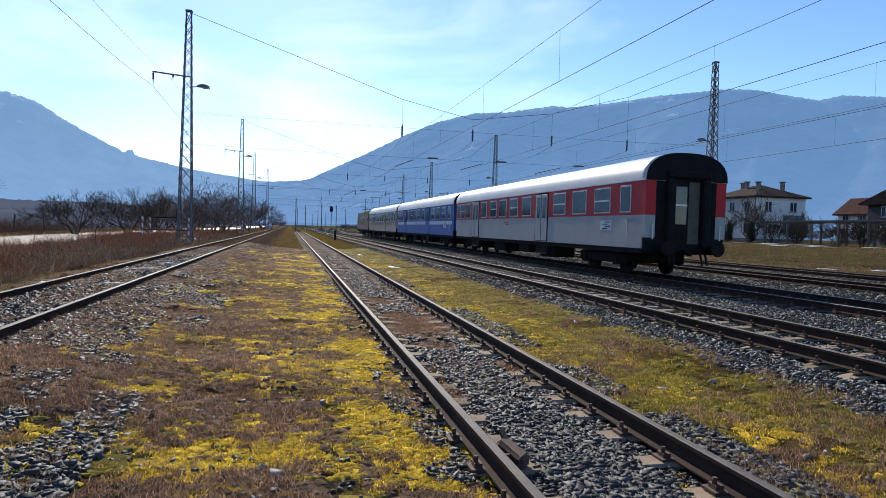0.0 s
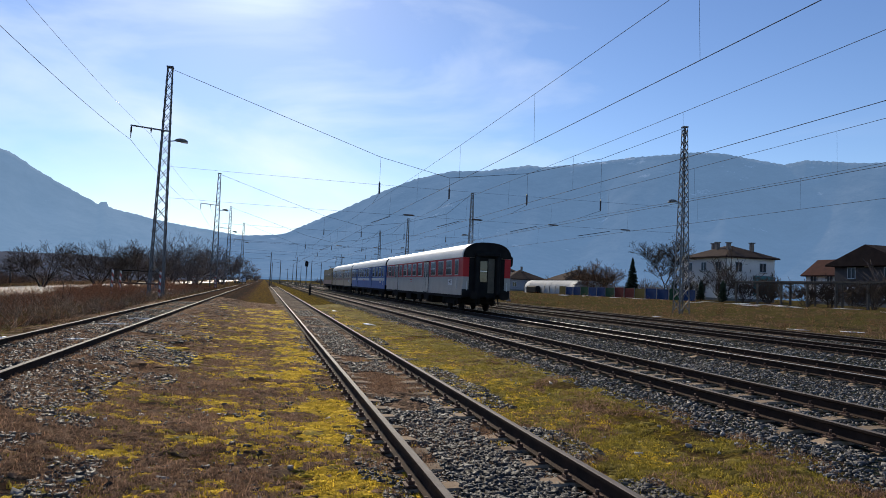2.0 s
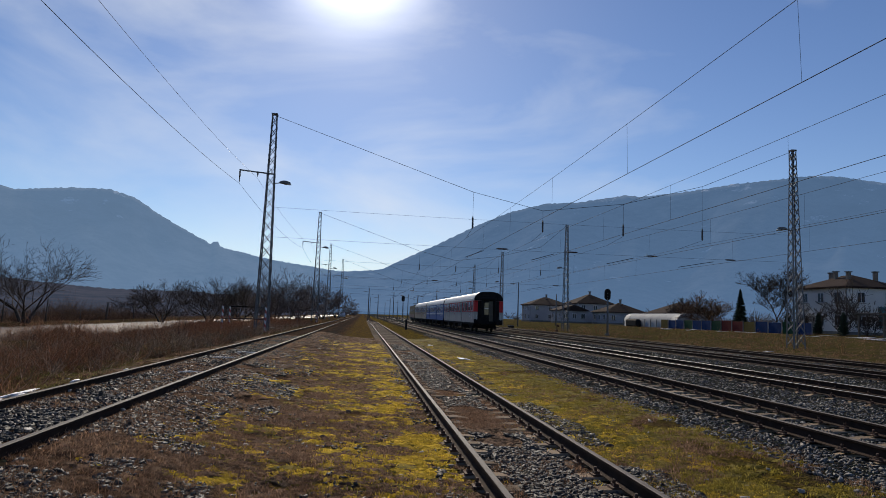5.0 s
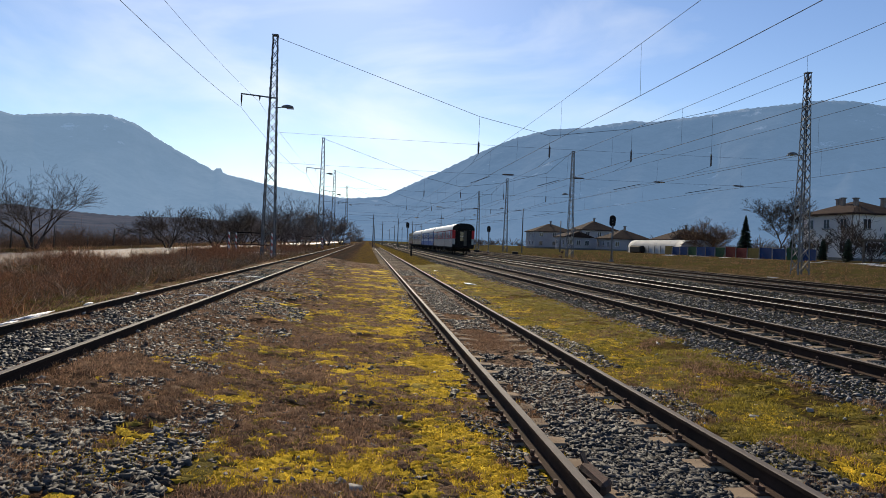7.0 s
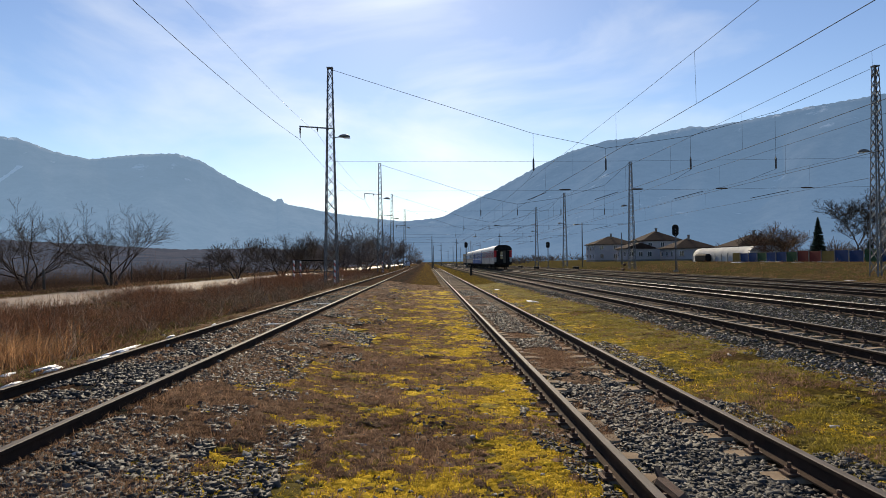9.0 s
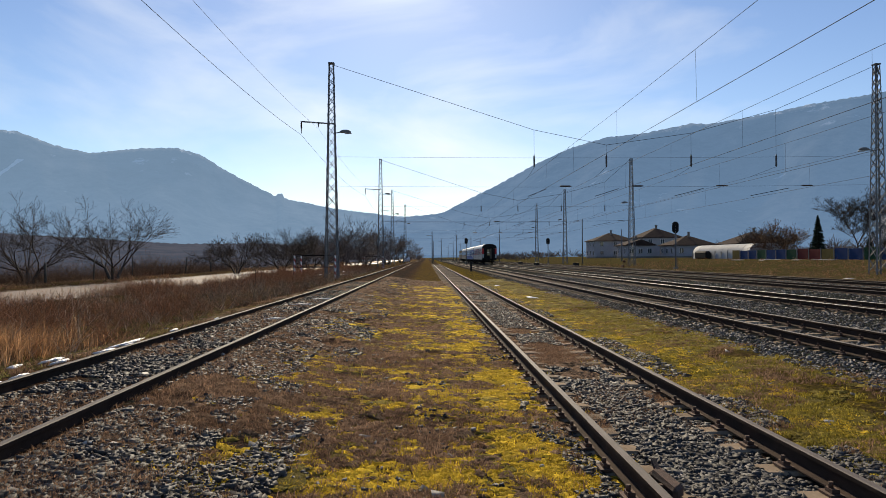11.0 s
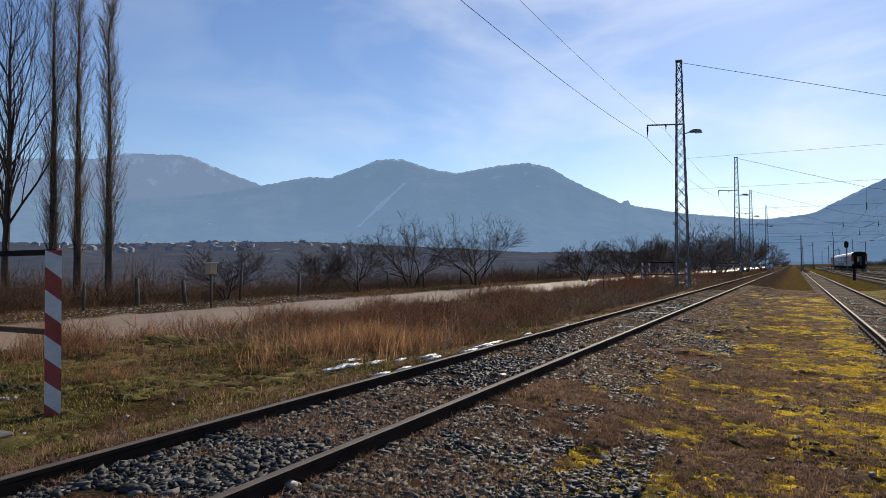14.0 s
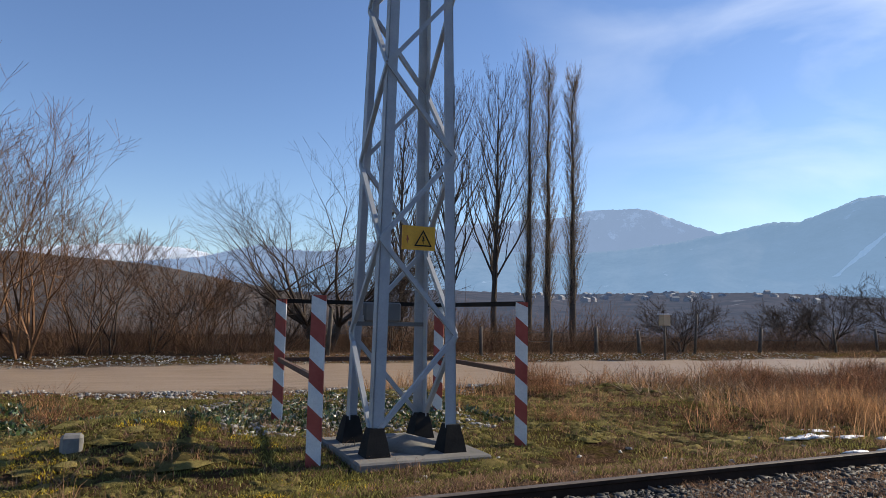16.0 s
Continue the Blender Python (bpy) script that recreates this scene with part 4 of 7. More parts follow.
def build_overhead():
    for key, xt in TRACKS.items():
        if key not in WIRED:
            continue
        line = thing("contact_line", "overhead contact line of two wires with droppers", "overhead line", (0, 0, 0), group="contact lines")
        for k, (a, b) in enumerate(zip(SUPPORTS, SUPPORTS[1:])):
            wire("messenger_wire", sag((xt, a, 7.6), (xt, b, 7.6), 0.14), 0.008, "", line)
            za = 0.08 if k % 2 else -0.08
            wire("contact_wire", [(xt + za, a, 6.02), (xt - za, b, 6.02)], 0.009, "", line)
            n = 6
            for i in range(1, n):
                t = i / n
                z = 7.6 - 4 * 0.14 * t * (1 - t)
                wire("dropper", [(xt, a + (b - a) * t, z), (xt + za - 2 * za * t, a + (b - a) * t, 6.02)], 0.004, "", line)
    rows = [(48.5, MASTS_L[1], MASTS_R[0]), (96.0, MASTS_L[2], MASTS_R[1]), (140.0, MASTS_L[3], MASTS_R[2]), (178.0, MASTS_L[4], MASTS_R[3])]
    for y, l, r in rows:
        s = thing("cross_span", "cross span of wires with hanging insulators over the tracks", "cross span", (0, 0, 0), group="cross spans")
        xs = [l[0] + 0.2] + list(WIRED.values()) + [r[0] - 0.2]
        zs = [15.85] + list(SPAN_Z.values()) + [15.85]
        # between the hangers the head wire runs nearly straight
        wire("head_wire", [(x, y, z) for x, z in zip(xs, zs)], 0.016 if y < 60 else 0.02, "", s)
        for z in (9.15, 7.0):
            wire("steady_wire", sag((l[0], y, z), (r[0], y, z), 0.12, 6), 0.007 if y < 60 else 0.012, "", s)
        for key, x in WIRED.items():
            wire("hanger", [(x, y, SPAN_Z[key]), (x, y, 9.3)], 0.01, "", s)
            prof = [(0.02, 0.0)] + [(rr, 0.10 + i * 0.075 + (0.03 if rr < 0.08 else 0)) for i in range(10) for rr in (0.085, 0.05)] + [(0.02, 0.95)]
            part("insulator", bm_lathe(prof, (x, y, 8.35), 8), M["porcelain"], s)
            wire("hanger", [(x, y, 8.35), (TRACKS[key], y, 7.6)], 0.01, "", s)
            prof = [(0.02, -0.45), (0.055, -0.3), (0.055, 0.3), (0.02, 0.45)]
            o = part("steady_insulator", bm_lathe(prof, (0, 0, 0), 8), M["porcelain"], s)
            o.location, o.rotation_euler = (x + 2.3, y, 6.95), (0, radians(90), 0)
            wire("registration_arm", [(x + 0.9, y, 6.75), (TRACKS[key], y, 6.2)], 0.022, "", s)
    for z, xo, rr in ((10.75, -2.2, 0.014), (11.2, -0.95, 0.009)):
        pts = []
        for (xa, ya), (xb, yb) in zip([(-7.15, -44)] + MASTS_L, MASTS_L):
            pts += sag((xa + xo, ya, z), (xb + xo, yb, z), 0.62, 12)
        wire("feeder_wire" if rr > 0.01 else "bright_feeder_wire", pts, rr, "dark feeder wire along the lattice masts" if rr > 0.01 else "thin bright feeder wire along the lattice masts")


build_overhead()

# ---- signals, poles, small trackside things ----
def signal(at, h):
    s = thing("railway_signal", "black light signal on a dark steel pole", "railway signal", at, group="light signals")
    part("pole", bm_cyl((0, 0, 0), (0, 0, h), 0.09, sides=8), M["steel_dark"], s)
    part("base", bm_box(-0.25, 0.25, -0.25, 0.25, -0.1, 0.25, 0.03), M["pad"], s)
    bm = bmesh.new()
    rim = [(0.42 * math.cos(a), (0.0 if math.sin(a) > 0 else -0.62) + 0.42 * math.sin(a)) for a in (math.pi * k / 8 + 0.01 for k in range(16))]
    faces = [[bm.verts.new((x, y, h + z)) for x, z in rim] for y in (-0.03, 0.03)]
    bm.faces.new(faces[0])
    bm.faces.new(faces[1][::-1])
    for k in range(16):
        bm.faces.new((faces[0][k], faces[1][k], faces[1][(k + 1) % 16], faces[0][(k + 1) % 16]))
    bmesh.ops.recalc_face_normals(bm, faces=bm.faces)
    p = part("backboard", bm, M["black"], s)
    for z in (0.0, -0.35, -0.7):
        part("lens_hood", bm_cyl((0, -0.04, h + z), (0, -0.28, h + z), 0.12, sides=8), M["black"], p)
    part("lamp_case", bm_box(-0.22, 0.22, 0.03, 0.3, h - 0.9, h + 0.2, 0.02), M["black"], s)
    part("ladder", bm_beam((0.2, 0.1, 0.2), (0.2, 0.1, h - 1), 0.04), M["steel_dark"], s)


signal((31.0, 82.0, 0.15), 5.5)
signal((25.0 + 2.5, 150.0, 0.2), 5.4)
signal((10.0, 168.0, 0.2), 6.0)


def pole(x, y, h, label="slender dark steel line pole", arm=True):
    p = thing("line_pole", label, "pole", (x, y, float(gz(x, y)) - 0.1), group="line poles")
    part("shaft", bm_cyl((0, 0, 0), (0, 0, h), 0.16, 0.10, 8), M["steel_dark"], p)
    if arm:
        part("cross_arm", bm_beam((-1.6, 0, h - 1.0), (0.3, 0, h - 1.2), 0.08), M["steel_dark"], p)
    else:
        part("cap", bm_cyl((0, 0, h), (0, 0, h + 0.12), 0.13, 0.05, 8), M["steel_dark"], p)


for x, y, h in ((1.5, 182, 9), (9.6, 212, 9), (5.5, 250, 9), (15.5, 232, 9), (21, 260, 9), (12, 300, 9), (3.0, 290, 9), (17, 330, 9), (22.5, 205, 9), (8, 360, 9), (13, 400, 9)):
    pole(x, y, h)
pole(34.4, 146, 9.8, "plain dark line pole without an arm", False)
pole(40.5, 137, 6.6, "plain dark line pole without an arm", False)


def small_things():
    t = thing("marker_post", "short black marker post between the tracks", "marker post", (5.25, 79, 0.0))
    part("post", bm_box(-0.12, 0.12, -0.12, 0.12, -0.1, 1.15, 0.02), M["black"], t)
    part("cap", bm_box(-0.15, 0.15, -0.15, 0.15, 1.15, 1.22, 0.02), M["black"], t)
    t = thing("point_lever", "low rusty point lever with a counterweight", "point lever", (28.5, 96, 0.15))
    part("stand", bm_box(-0.15, 0.15, -0.4, 0.4, 0, 0.35, 0.03), M["rust"], t)
    part("lever", bm_beam((0, 0.3, 0.3), (0.5, 0.9, 0.9), 0.06), M["rust"], t)
    part("weight", bm_cyl((0.5, 0.85, 0.75), (0.5, 0.95, 1.0), 0.2), M["rust"], t)
    for x, y in ((21.2, 128), (26.6, 118), (21.2, 150)):
        t = thing("track_box", "low dark cable box beside the rails", "cable box", (x, y, 0.15), group="cable boxes")
        part("case", bm_box(-0.5, 0.5, -0.35, 0.35, 0, 0.45, 0.03), M["black"], t)
        part("lid", bm_box(-0.54, 0.54, -0.39, 0.39, 0.45, 0.5, 0.01), M["steel_dark"], t)
    # rusty iron shoe lying against the left rail
    t = thing("rail_shoe", "rusty iron shoe lying against the rail", "rail shoe", (1.72, 4.75, 0.0), 25)
    bm = bmesh.new()
    bm_box(-0.07, 0.07, -0.15, 0.15, 0.0, 0.10, 0.025, bm)
    for v in bm.verts:
        v.co += Vector((0.02 * math.sin(17 * v.co.y), 0.02 * math.sin(23 * v.co.x), 0.03 * math.sin(11 * v.co.y + 9 * v.co.x)))
    part("casting", bm, M["rust"], t)
    part("hook", bm_beam((0.02, 0.1, 0.1), (0.06, 0.2, 0.16), 0.035), M["rust"], t)
    for x, y, h in ((-0.35, 9.6, 0.10), (-0.05, 12.1, 0.09)):
        t = thing("dark_stump", "small dark stump in the moss", "stump", (x, y, 0.0), group="stumps")
        bm = bmesh.new()
        bm_lathe([(0.035, -0.03), (0.045, 0.02), (0.035, h * 0.55), (0.012, h * 0.6)], (0, 0, 0), 8, bm)
        for v in bm.verts:
            v.co.x *= 1 + 0.3 * math.sin(7 * v.co.z * 9 + v.co.y * 20)
        part("stub", bm, M["bark"], t)


small_things()


def snow_patch(x, y, a, b, rz, label="melting patch of old snow"):
    rng = random.Random(int(x * 10 + y * 7))
    bm = bmesh.new()
    bmesh.ops.create_icosphere(bm, subdivisions=3, radius=1)
    for v in bm.verts:
        ang = math.atan2(v.co.y, v.co.x)
        k = 1 + 0.35 * math.sin(3 * ang + x) + 0.25 * math.sin(7 * ang + y) + 0.2 * math.sin(13 * ang) + 0.14 * math.sin(23 * ang + 2 * x)
        v.co = Vector((v.co.x * a * k, v.co.y * b * k, v.co.z * 0.022 * (1 + 0.5 * math.sin(9 * v.co.x) * math.sin(8 * v.co.y))))
    for f in bm.faces:
        f.smooth = True
    me = bpy.data.meshes.new("snow_patch")
    bm.to_mesh(me)
    bm.free()
    me.materials.append(M["snow"])
    o = tagged(new("snow_patch", me), label, "snow", "snow patches")
    o.matrix_basis = pose(x, y, float(ground_z(np.array([x]), np.array([y]))[0]) + 0.02, 0, 0, rz)


for a in ((-6.05, 8.1, 0.12, 0.30, 10), (-5.3, 9.3, 0.07, 0.22, 0), (-5.12, 11.2, 0.04, 0.6, 0), (8.75, 8.6, 0.18, 0.85, 2), (-3.6, 15.5, 0.22, 0.03, 8), (-3.9, 20.3, 0.28, 0.04, 4), (-3.7, 23.0, 0.3, 0.04, 2), (4.4, 28, 0.14, 0.5, 10), (4.2, 40, 0.10, 0.4, 8), (-9.5, 62, 1.5, 4.5, 5), (-10, 74, 1.2, 4, 0),
          (21.4, 24.5, 0.2, 0.4, 0), (29, 31, 0.2, 0.5, 20), (31, 29.5, 0.3, 0.5, 40), (33.5, 27, 0.2, 0.4, 10), (36, 30, 0.3, 0.4, 10), (29, 45, 0.2, 0.4, 5)):
    snow_patch(*a)
_r = random.Random(44)
for _k in (0, 1, 2, 4, 5, 8, 11):
    snow_patch(-4.98 - _r.uniform(0, 0.12), 7.5 + 0.75 * _k + _r.uniform(-0.3, 0.3), _r.uniform(0.025, 0.06), _r.uniform(0.12, 0.32), _r.uniform(-6, 6), "thin streak of old snow along the rail")
for _x, _y, _a, _b in ((-6.3, 8.5, 0.09, 0.16), (-5.85, 8.55, 0.07, 0.2), (-6.1, 7.75, 0.06, 0.12), (-5.6, 8.9, 0.05, 0.15)):
    snow_patch(_x, _y, _a, _b, 30 * _x)
for _k in range(34):
    snow_patch(_r.uniform(44.5, 49.5), _r.uniform(38, 100), _r.uniform(0.2, 0.6), _r.uniform(0.4, 1.5), _r.uniform(-20, 20), "last small patch of snow by the garden fence")

# ---- train ----
def coach(name, label, upper, lower, stripe=None, dark_end=True):
    """A four-axle coach; its rear end stands at y = 0, its length runs ahead along y."""
    L, W, Zf, Zs, Zr = 24.6, 1.44, 0.95, 3.15, 4.05
    c = thing(name, label, "railway coach", (0, 0, 0), group="coaches of the train")

    def shell(zlo, zhi, w=W):
        bm = bmesh.new()
        return bm_box(-w, w, 0.25, L - 0.25, zlo, zhi, 0.0, bm)

    belt = 2.02
    part("lower_side", shell(Zf, belt), lower, c)
    if stripe:
        part("stripe", bm_box(-W - 0.004, W + 0.004, 0.5, L - 0.5, 1.72, 1.98), stripe, c, "pale stripe")
    part("upper_side", shell(belt, Zs), upper, c)
    # arched roof
    n, bm = 18, bmesh.new()
    rings = []
    for y, k in ((0.05, 1.0), (0.35, 1.0), (L - 0.35, 1.0), (L - 0.05, 1.0)):
        ring = []
        for i in range(n + 1):
            a = math.pi * i / n
            ca, sa = math.cos(a), math.sin(a)
            ring.append(bm.verts.new(((W + 0.02) * math.copysign(abs(ca) ** 0.75, ca), y, Zs - 0.02 + (Zr - Zs) * sa ** 0.85 * k)))
        rings.append(ring)
    for a, b in zip(rings, rings[1:]):
        for i in range(n):
            bm.faces.new((a[i], a[i + 1], b[i + 1], b[i])).smooth = True
    for r in (rings[0], rings[-1][::-1]):
        bm.faces.new(r).material_index = 1
    bmesh.ops.recalc_face_normals(bm, faces=bm.faces)
    part("roof", bm, [M["roof"], M["rubber"]], c, "silver-grey arched roof")
    part("gutter", bm_box(-W - 0.03, W + 0.03, 0.1, L - 0.1, Zs - 0.03, Zs + 0.015), M["alu"], c)
    part("solebar", bm_box(-W + 0.03, W - 0.03, 0.3, L - 0.3, 0.78, Zf), M["under"], c)
    # ends
    for y, s in ((0.25, -1), (L - 0.25, 1)):
        e = part("end_wall", bm_box(-W + 0.02, W - 0.02, min(y, y + s * 0.16), max(y, y + s * 0.16), 0.85, Zs - 0.02, 0.03), M["rubber"], c, "sooty black end wall")
        for sx in (-1, 1):
            part("corner_panel", bm_box(sx * W - (0.36 if sx > 0 else 0), sx * W + (0.36 if sx < 0 else 0), min(y, y + s * 0.17), max(y, y + s * 0.17), belt, Zs - 0.03), upper, c)
            part("corner_panel", bm_box(sx * W - (0.36 if sx > 0 else 0), sx * W + (0.36 if sx < 0 else 0), min(y, y + s * 0.17), max(y, y + s * 0.17), 1.3, belt), lower, c)
            part("bellows", bm_box(sx * 0.62 - 0.13, sx * 0.62 + 0.13, min(y + s * 0.1, y + s * 0.42), max(y + s * 0.1, y + s * 0.42), 1.0, 3.2, 0.06), M["rubber"], e)
            part("buffer", bm_cyl((sx * 0.88, y, 0.98), (sx * 0.88, y + s * 0.62, 0.98), 0.09), M["under"], c)
            part("buffer_plate", bm_cyl((sx * 0.88, y + s * 0.62, 0.98), (sx * 0.88, y + s * 0.66, 0.98), 0.24, sides=14), M["under"], c)
            part("grab_rail", bm_beam((sx * 1.2, y + s * 0.24, 1.25), (sx * 1.2, y + s * 0.24, 1.75), 0.035), M["alu"], c)
            for kk in (0.45, 0.62):
                part("brake_hose", bm_beam((sx * kk, y + s * 0.3, 0.95), (sx * (kk + 0.05), y + s * 0.42, 0.45), 0.05), M["rubber"], c)
        part("bellows", bm_box(-0.75, 0.75, min(y + s * 0.1, y + s * 0.42), max(y + s * 0.1, y + s * 0.42), 3.2, 3.46, 0.06), M["rubber"], e)
        d = part("gangway_door", bm_box(-0.49, 0.49, min(y + s * 0.1, y + s * 0.19), max(y + s * 0.1, y + s * 0.19), 1.1, 3.15), M["rubber"], e, "dark gangway door with one pale leaf")
        part("door_leaf", bm_box(0.06, 0.44, min(y + s * 0.19, y + s * 0.215), max(y + s * 0.19, y + s * 0.215), 1.12, 3.1), M["door_leaf"], d, "dark beige door leaf")
        part("door_pane", bm_box(-0.42, 0.0, min(y + s * 0.19, y + s * 0.21), max(y + s * 0.19, y + s * 0.21), 1.75, 2.95), M["glass"], d)
        part("door_bar", bm_box(-0.42, 0.0, min(y + s * 0.21, y + s * 0.225), max(y + s * 0.21, y + s * 0.225), 2.33, 2.39), M["alu"], d)
        part("coupling", bm_beam((0, y, 0.9), (0, y + s * 0.5, 0.8), 0.12), M["under"], c)
    # windows and doors along the sides
    wins = [(1.35, 0.62, 0.85), (3.05, 1.15, 1.0), (5.0, 1.15, 1.0), (6.95, 1.15, 1.0), (10.9, 1.1, 1.0), (12.75, 1.1, 1.0), (14.5, 1.1, 1.0), (16.2, 1.1, 1.0), (18.0, 1.0, 1.0), (21.4, 0.95, 1.0), (22.7, 0.85, 1.0), (23.8, 0.7, 1.0)]
    for sx in (-1, 1):
        for k, (y, w, h) in enumerate(wins):
            xs = sorted((sx * (W - 0.01), sx * (W + 0.022)))
            fr = part("window_frame", bm_box(*xs, y - w / 2 - 0.05, y + w / 2 + 0.05, 2.10, 3.02, 0.01), M["alu"], c)
            xs = sorted((sx * (W + 0.008), sx * (W + 0.03)))
            part("pane", bm_box(*xs, y - w / 2, y + w / 2, 2.15, 2.97), M["glass"], fr)
            if k in (1, 3, 5, 7, 10):
                xs = sorted((sx * (W + 0.02), sx * (W + 0.042)))
                part("window_bar", bm_box(*xs, y - w / 2, y + w / 2, 2.52, 2.57), M["alu"], fr)
        for y in (8.95, 19.75):
            xs = sorted((sx * (W - 0.01), sx * (W + 0.014)))
            door = part("door", bm_box(*xs, y - 0.76, y + 0.76, 0.98, 3.10, 0.0), M["rubber"], c, "grey folding double door" if upper is M["c_red"] else "")
            for s in (-1, 1):
                xs = sorted((sx * (W + 0.005), sx * (W + 0.03)))
                part("leaf", bm_box(*xs, y + s * 0.36 - 0.325, y + s * 0.36 + 0.325, 1.0, 3.04, 0.01), M["c_grey"] if upper is M["c_red"] else upper, door)
                xs = sorted((sx * (W + 0.025), sx * (W + 0.04)))
                part("pane", bm_box(*xs, y + s * 0.34 - 0.17, y + s * 0.34 + 0.17, 2.0, 2.9), M["glass"], door)
            part("step", bm_box(*sorted((sx * (W - 0.35), sx * (W + 0.02))), y - 0.7, y + 0.7, 0.42, 0.47), M["under"], c)
            part("step_side", bm_box(*sorted((sx * (W - 0.3), sx * (W - 0.05))), y - 0.72, y + 0.72, 0.42, 0.95), M["under"], c)
        xs = sorted((sx * (W - 0.01), sx * (W + 0.006)))
        pl = part("data_panel", bm_box(*xs, 2.3, 3.15, 1.5, 1.85), M["c_white"], c, "white data panel with small dark lines")
        for k in range(4):
            xs = sorted((sx * (W + 0.006), sx * (W + 0.012)))
            part("text_bar", bm_box(*xs, 2.4 + 0.2 * (k % 2), 2.8 + 0.2 * (k % 2), 1.78 - 0.075 * k, 1.81 - 0.075 * k), M["black"], pl)
        xs = sorted((sx * W, sx * (W + 0.05)))
        part("grab_rail", bm_beam((sx * (W + 0.05), 1.1, 1.3), (sx * (W + 0.05), 1.1, 1.95), 0.035), M["alu"], c)
        xs = sorted((sx * (W - 0.005), sx * (W + 0.006)))
        for k in range(2):
            part("text_bar", bm_box(*xs, 13.5, 14.3 - 0.3 * k, 1.80 - 0.12 * k, 1.85 - 0.12 * k), M["c_red"], c)
    # bogies and underfloor gear
    for yb in (3.6, L - 3.6):
        b = part("bogie", bm_box(-1.12, 1.12, yb - 1.75, yb + 1.75, 0.48, 0.72, 0.03), M["under"], c)
        for sx in (-1, 1):
            part("side_frame", bm_box(*sorted((sx * 1.0, sx * 1.16)), yb - 1.8, yb + 1.8, 0.38, 0.75, 0.05), M["under"], b)
            for yw in (-1.25, 1.25):
                w = bm_cyl((sx * 0.70, yb + yw, 0.46), (sx * 0.83, yb + yw, 0.46), 0.46, sides=20)
                part("wheel", w, M["under"], b)
                part("axle_box", bm_box(*sorted((sx * 1.08, sx * 1.26)), yb + yw - 0.16, yb + yw + 0.16, 0.32, 0.62, 0.03), M["under"], b)
        for yw in (-1.25, 1.25):
            part("axle", bm_cyl((-0.8, yb + yw, 0.46), (0.8, yb + yw, 0.46), 0.08), M["under"], b)
    for y0, y1, x0, x1, z0 in ((8.0, 9.6, -1.2, -0.2, 0.3), (11.2, 13.8, 0.1, 1.2, 0.28), (14.6, 16.4, -1.25, 0.2, 0.32), (11.0, 12.4, -1.25, -0.4, 0.4)):
        part("equipment_case", bm_box(x0, x1, y0, y1, z0, 0.8, 0.04), M["under"], c)
    return c


def locomotive():
    L, W = 16.2, 1.46
    c = thing("locomotive", "ochre and dark electric locomotive with a raised pantograph", "locomotive", (0, 0, 0))
    bm = bmesh.new()
    prof = [(0.25, 1.0), (0.05, 2.0), (0.45, 3.0), (0.9, 3.55), (L - 0.9, 3.55), (L - 0.45, 3.0), (L - 0.05, 2.0), (L - 0.25, 1.0)]
    for x in (-W, W):
        bm.faces.new([bm.verts.new((x, y, z)) for y, z in prof])
    bm.verts.ensure_lookup_table()
    n = len(prof)
    for i in range(n):
        j = (i + 1) % n
        bm.faces.new((bm.verts[i], bm.verts[j], bm.verts[n + j], bm.verts[n + i]))
    bmesh.ops.recalc_face_normals(bm, faces=bm.faces)
    part("body", bm, M["c_olive"], c)
    part("lower_band", bm_box(-W - 0.004, W + 0.004, 0.3, L - 0.3, 1.0, 1.7), M["c_brown"], c)
    part("frame", bm_box(-W + 0.05, W - 0.05, 0.1, L - 0.1, 0.7, 1.0), M["under"], c)
    part("roof_gear", bm_box(-0.8, 0.8, 3.0, L - 3.0, 3.55, 3.85, 0.08), M["under"], c)
    for sx in (-1, 1):
        part("cab_window", bm_box(*sorted((sx * 0.15, sx * 1.1)), 0.28, 0.5, 2.2, 2.85), M["glass"], c)
        for y in (1.6, 5, 7.2, 9.4, 11.6, 14.4):
            part("side_window", bm_box(*sorted((sx * W, sx * (W + 0.015))), y - 0.4, y + 0.4, 2.3, 2.85), M["glass"], c)
        for yb in (4.0, L - 4.0):
            for yw in (-1.5, 1.5):
                part("wheel", bm_cyl((sx * 0.7, yb + yw, 0.6), (sx * 0.84, yb + yw, 0.6), 0.6, sides=18), M["under"], c)
    for yb in (4.0, L - 4.0):
        part("bogie", bm_box(-1.2, 1.2, yb - 2.3, yb + 2.3, 0.4, 0.85, 0.04), M["under"], c)
    for y0, up in ((3.4, 1.85), (L - 3.4, 0.3)):
        p = part("pantograph", bm_beam((-0.55, y0, 3.85), (-0.55, y0 + 1.0, 3.85 + up * 0.5), 0.06), M["steel_dark"], c)
        part("pan_arm", bm_beam((0.55, y0, 3.85), (0.55, y0 + 1.0, 3.85 + up * 0.5), 0.06), M["steel_dark"], p)
        part("pan_arm", bm_beam((-0.55, y0 + 1.0, 3.85 + up * 0.5), (-0.5, y0, 3.85 + up), 0.05), M["steel_dark"], p)
        part("pan_arm", bm_beam((0.55, y0 + 1.0, 3.85 + up * 0.5), (0.5, y0, 3.85 + up), 0.05), M["steel_dark"], p)
        part("pan_head", bm_beam((-0.95, y0, 3.88 + up), (0.95, y0, 3.88 + up), 0.08), M["steel_dark"], p)
    return c


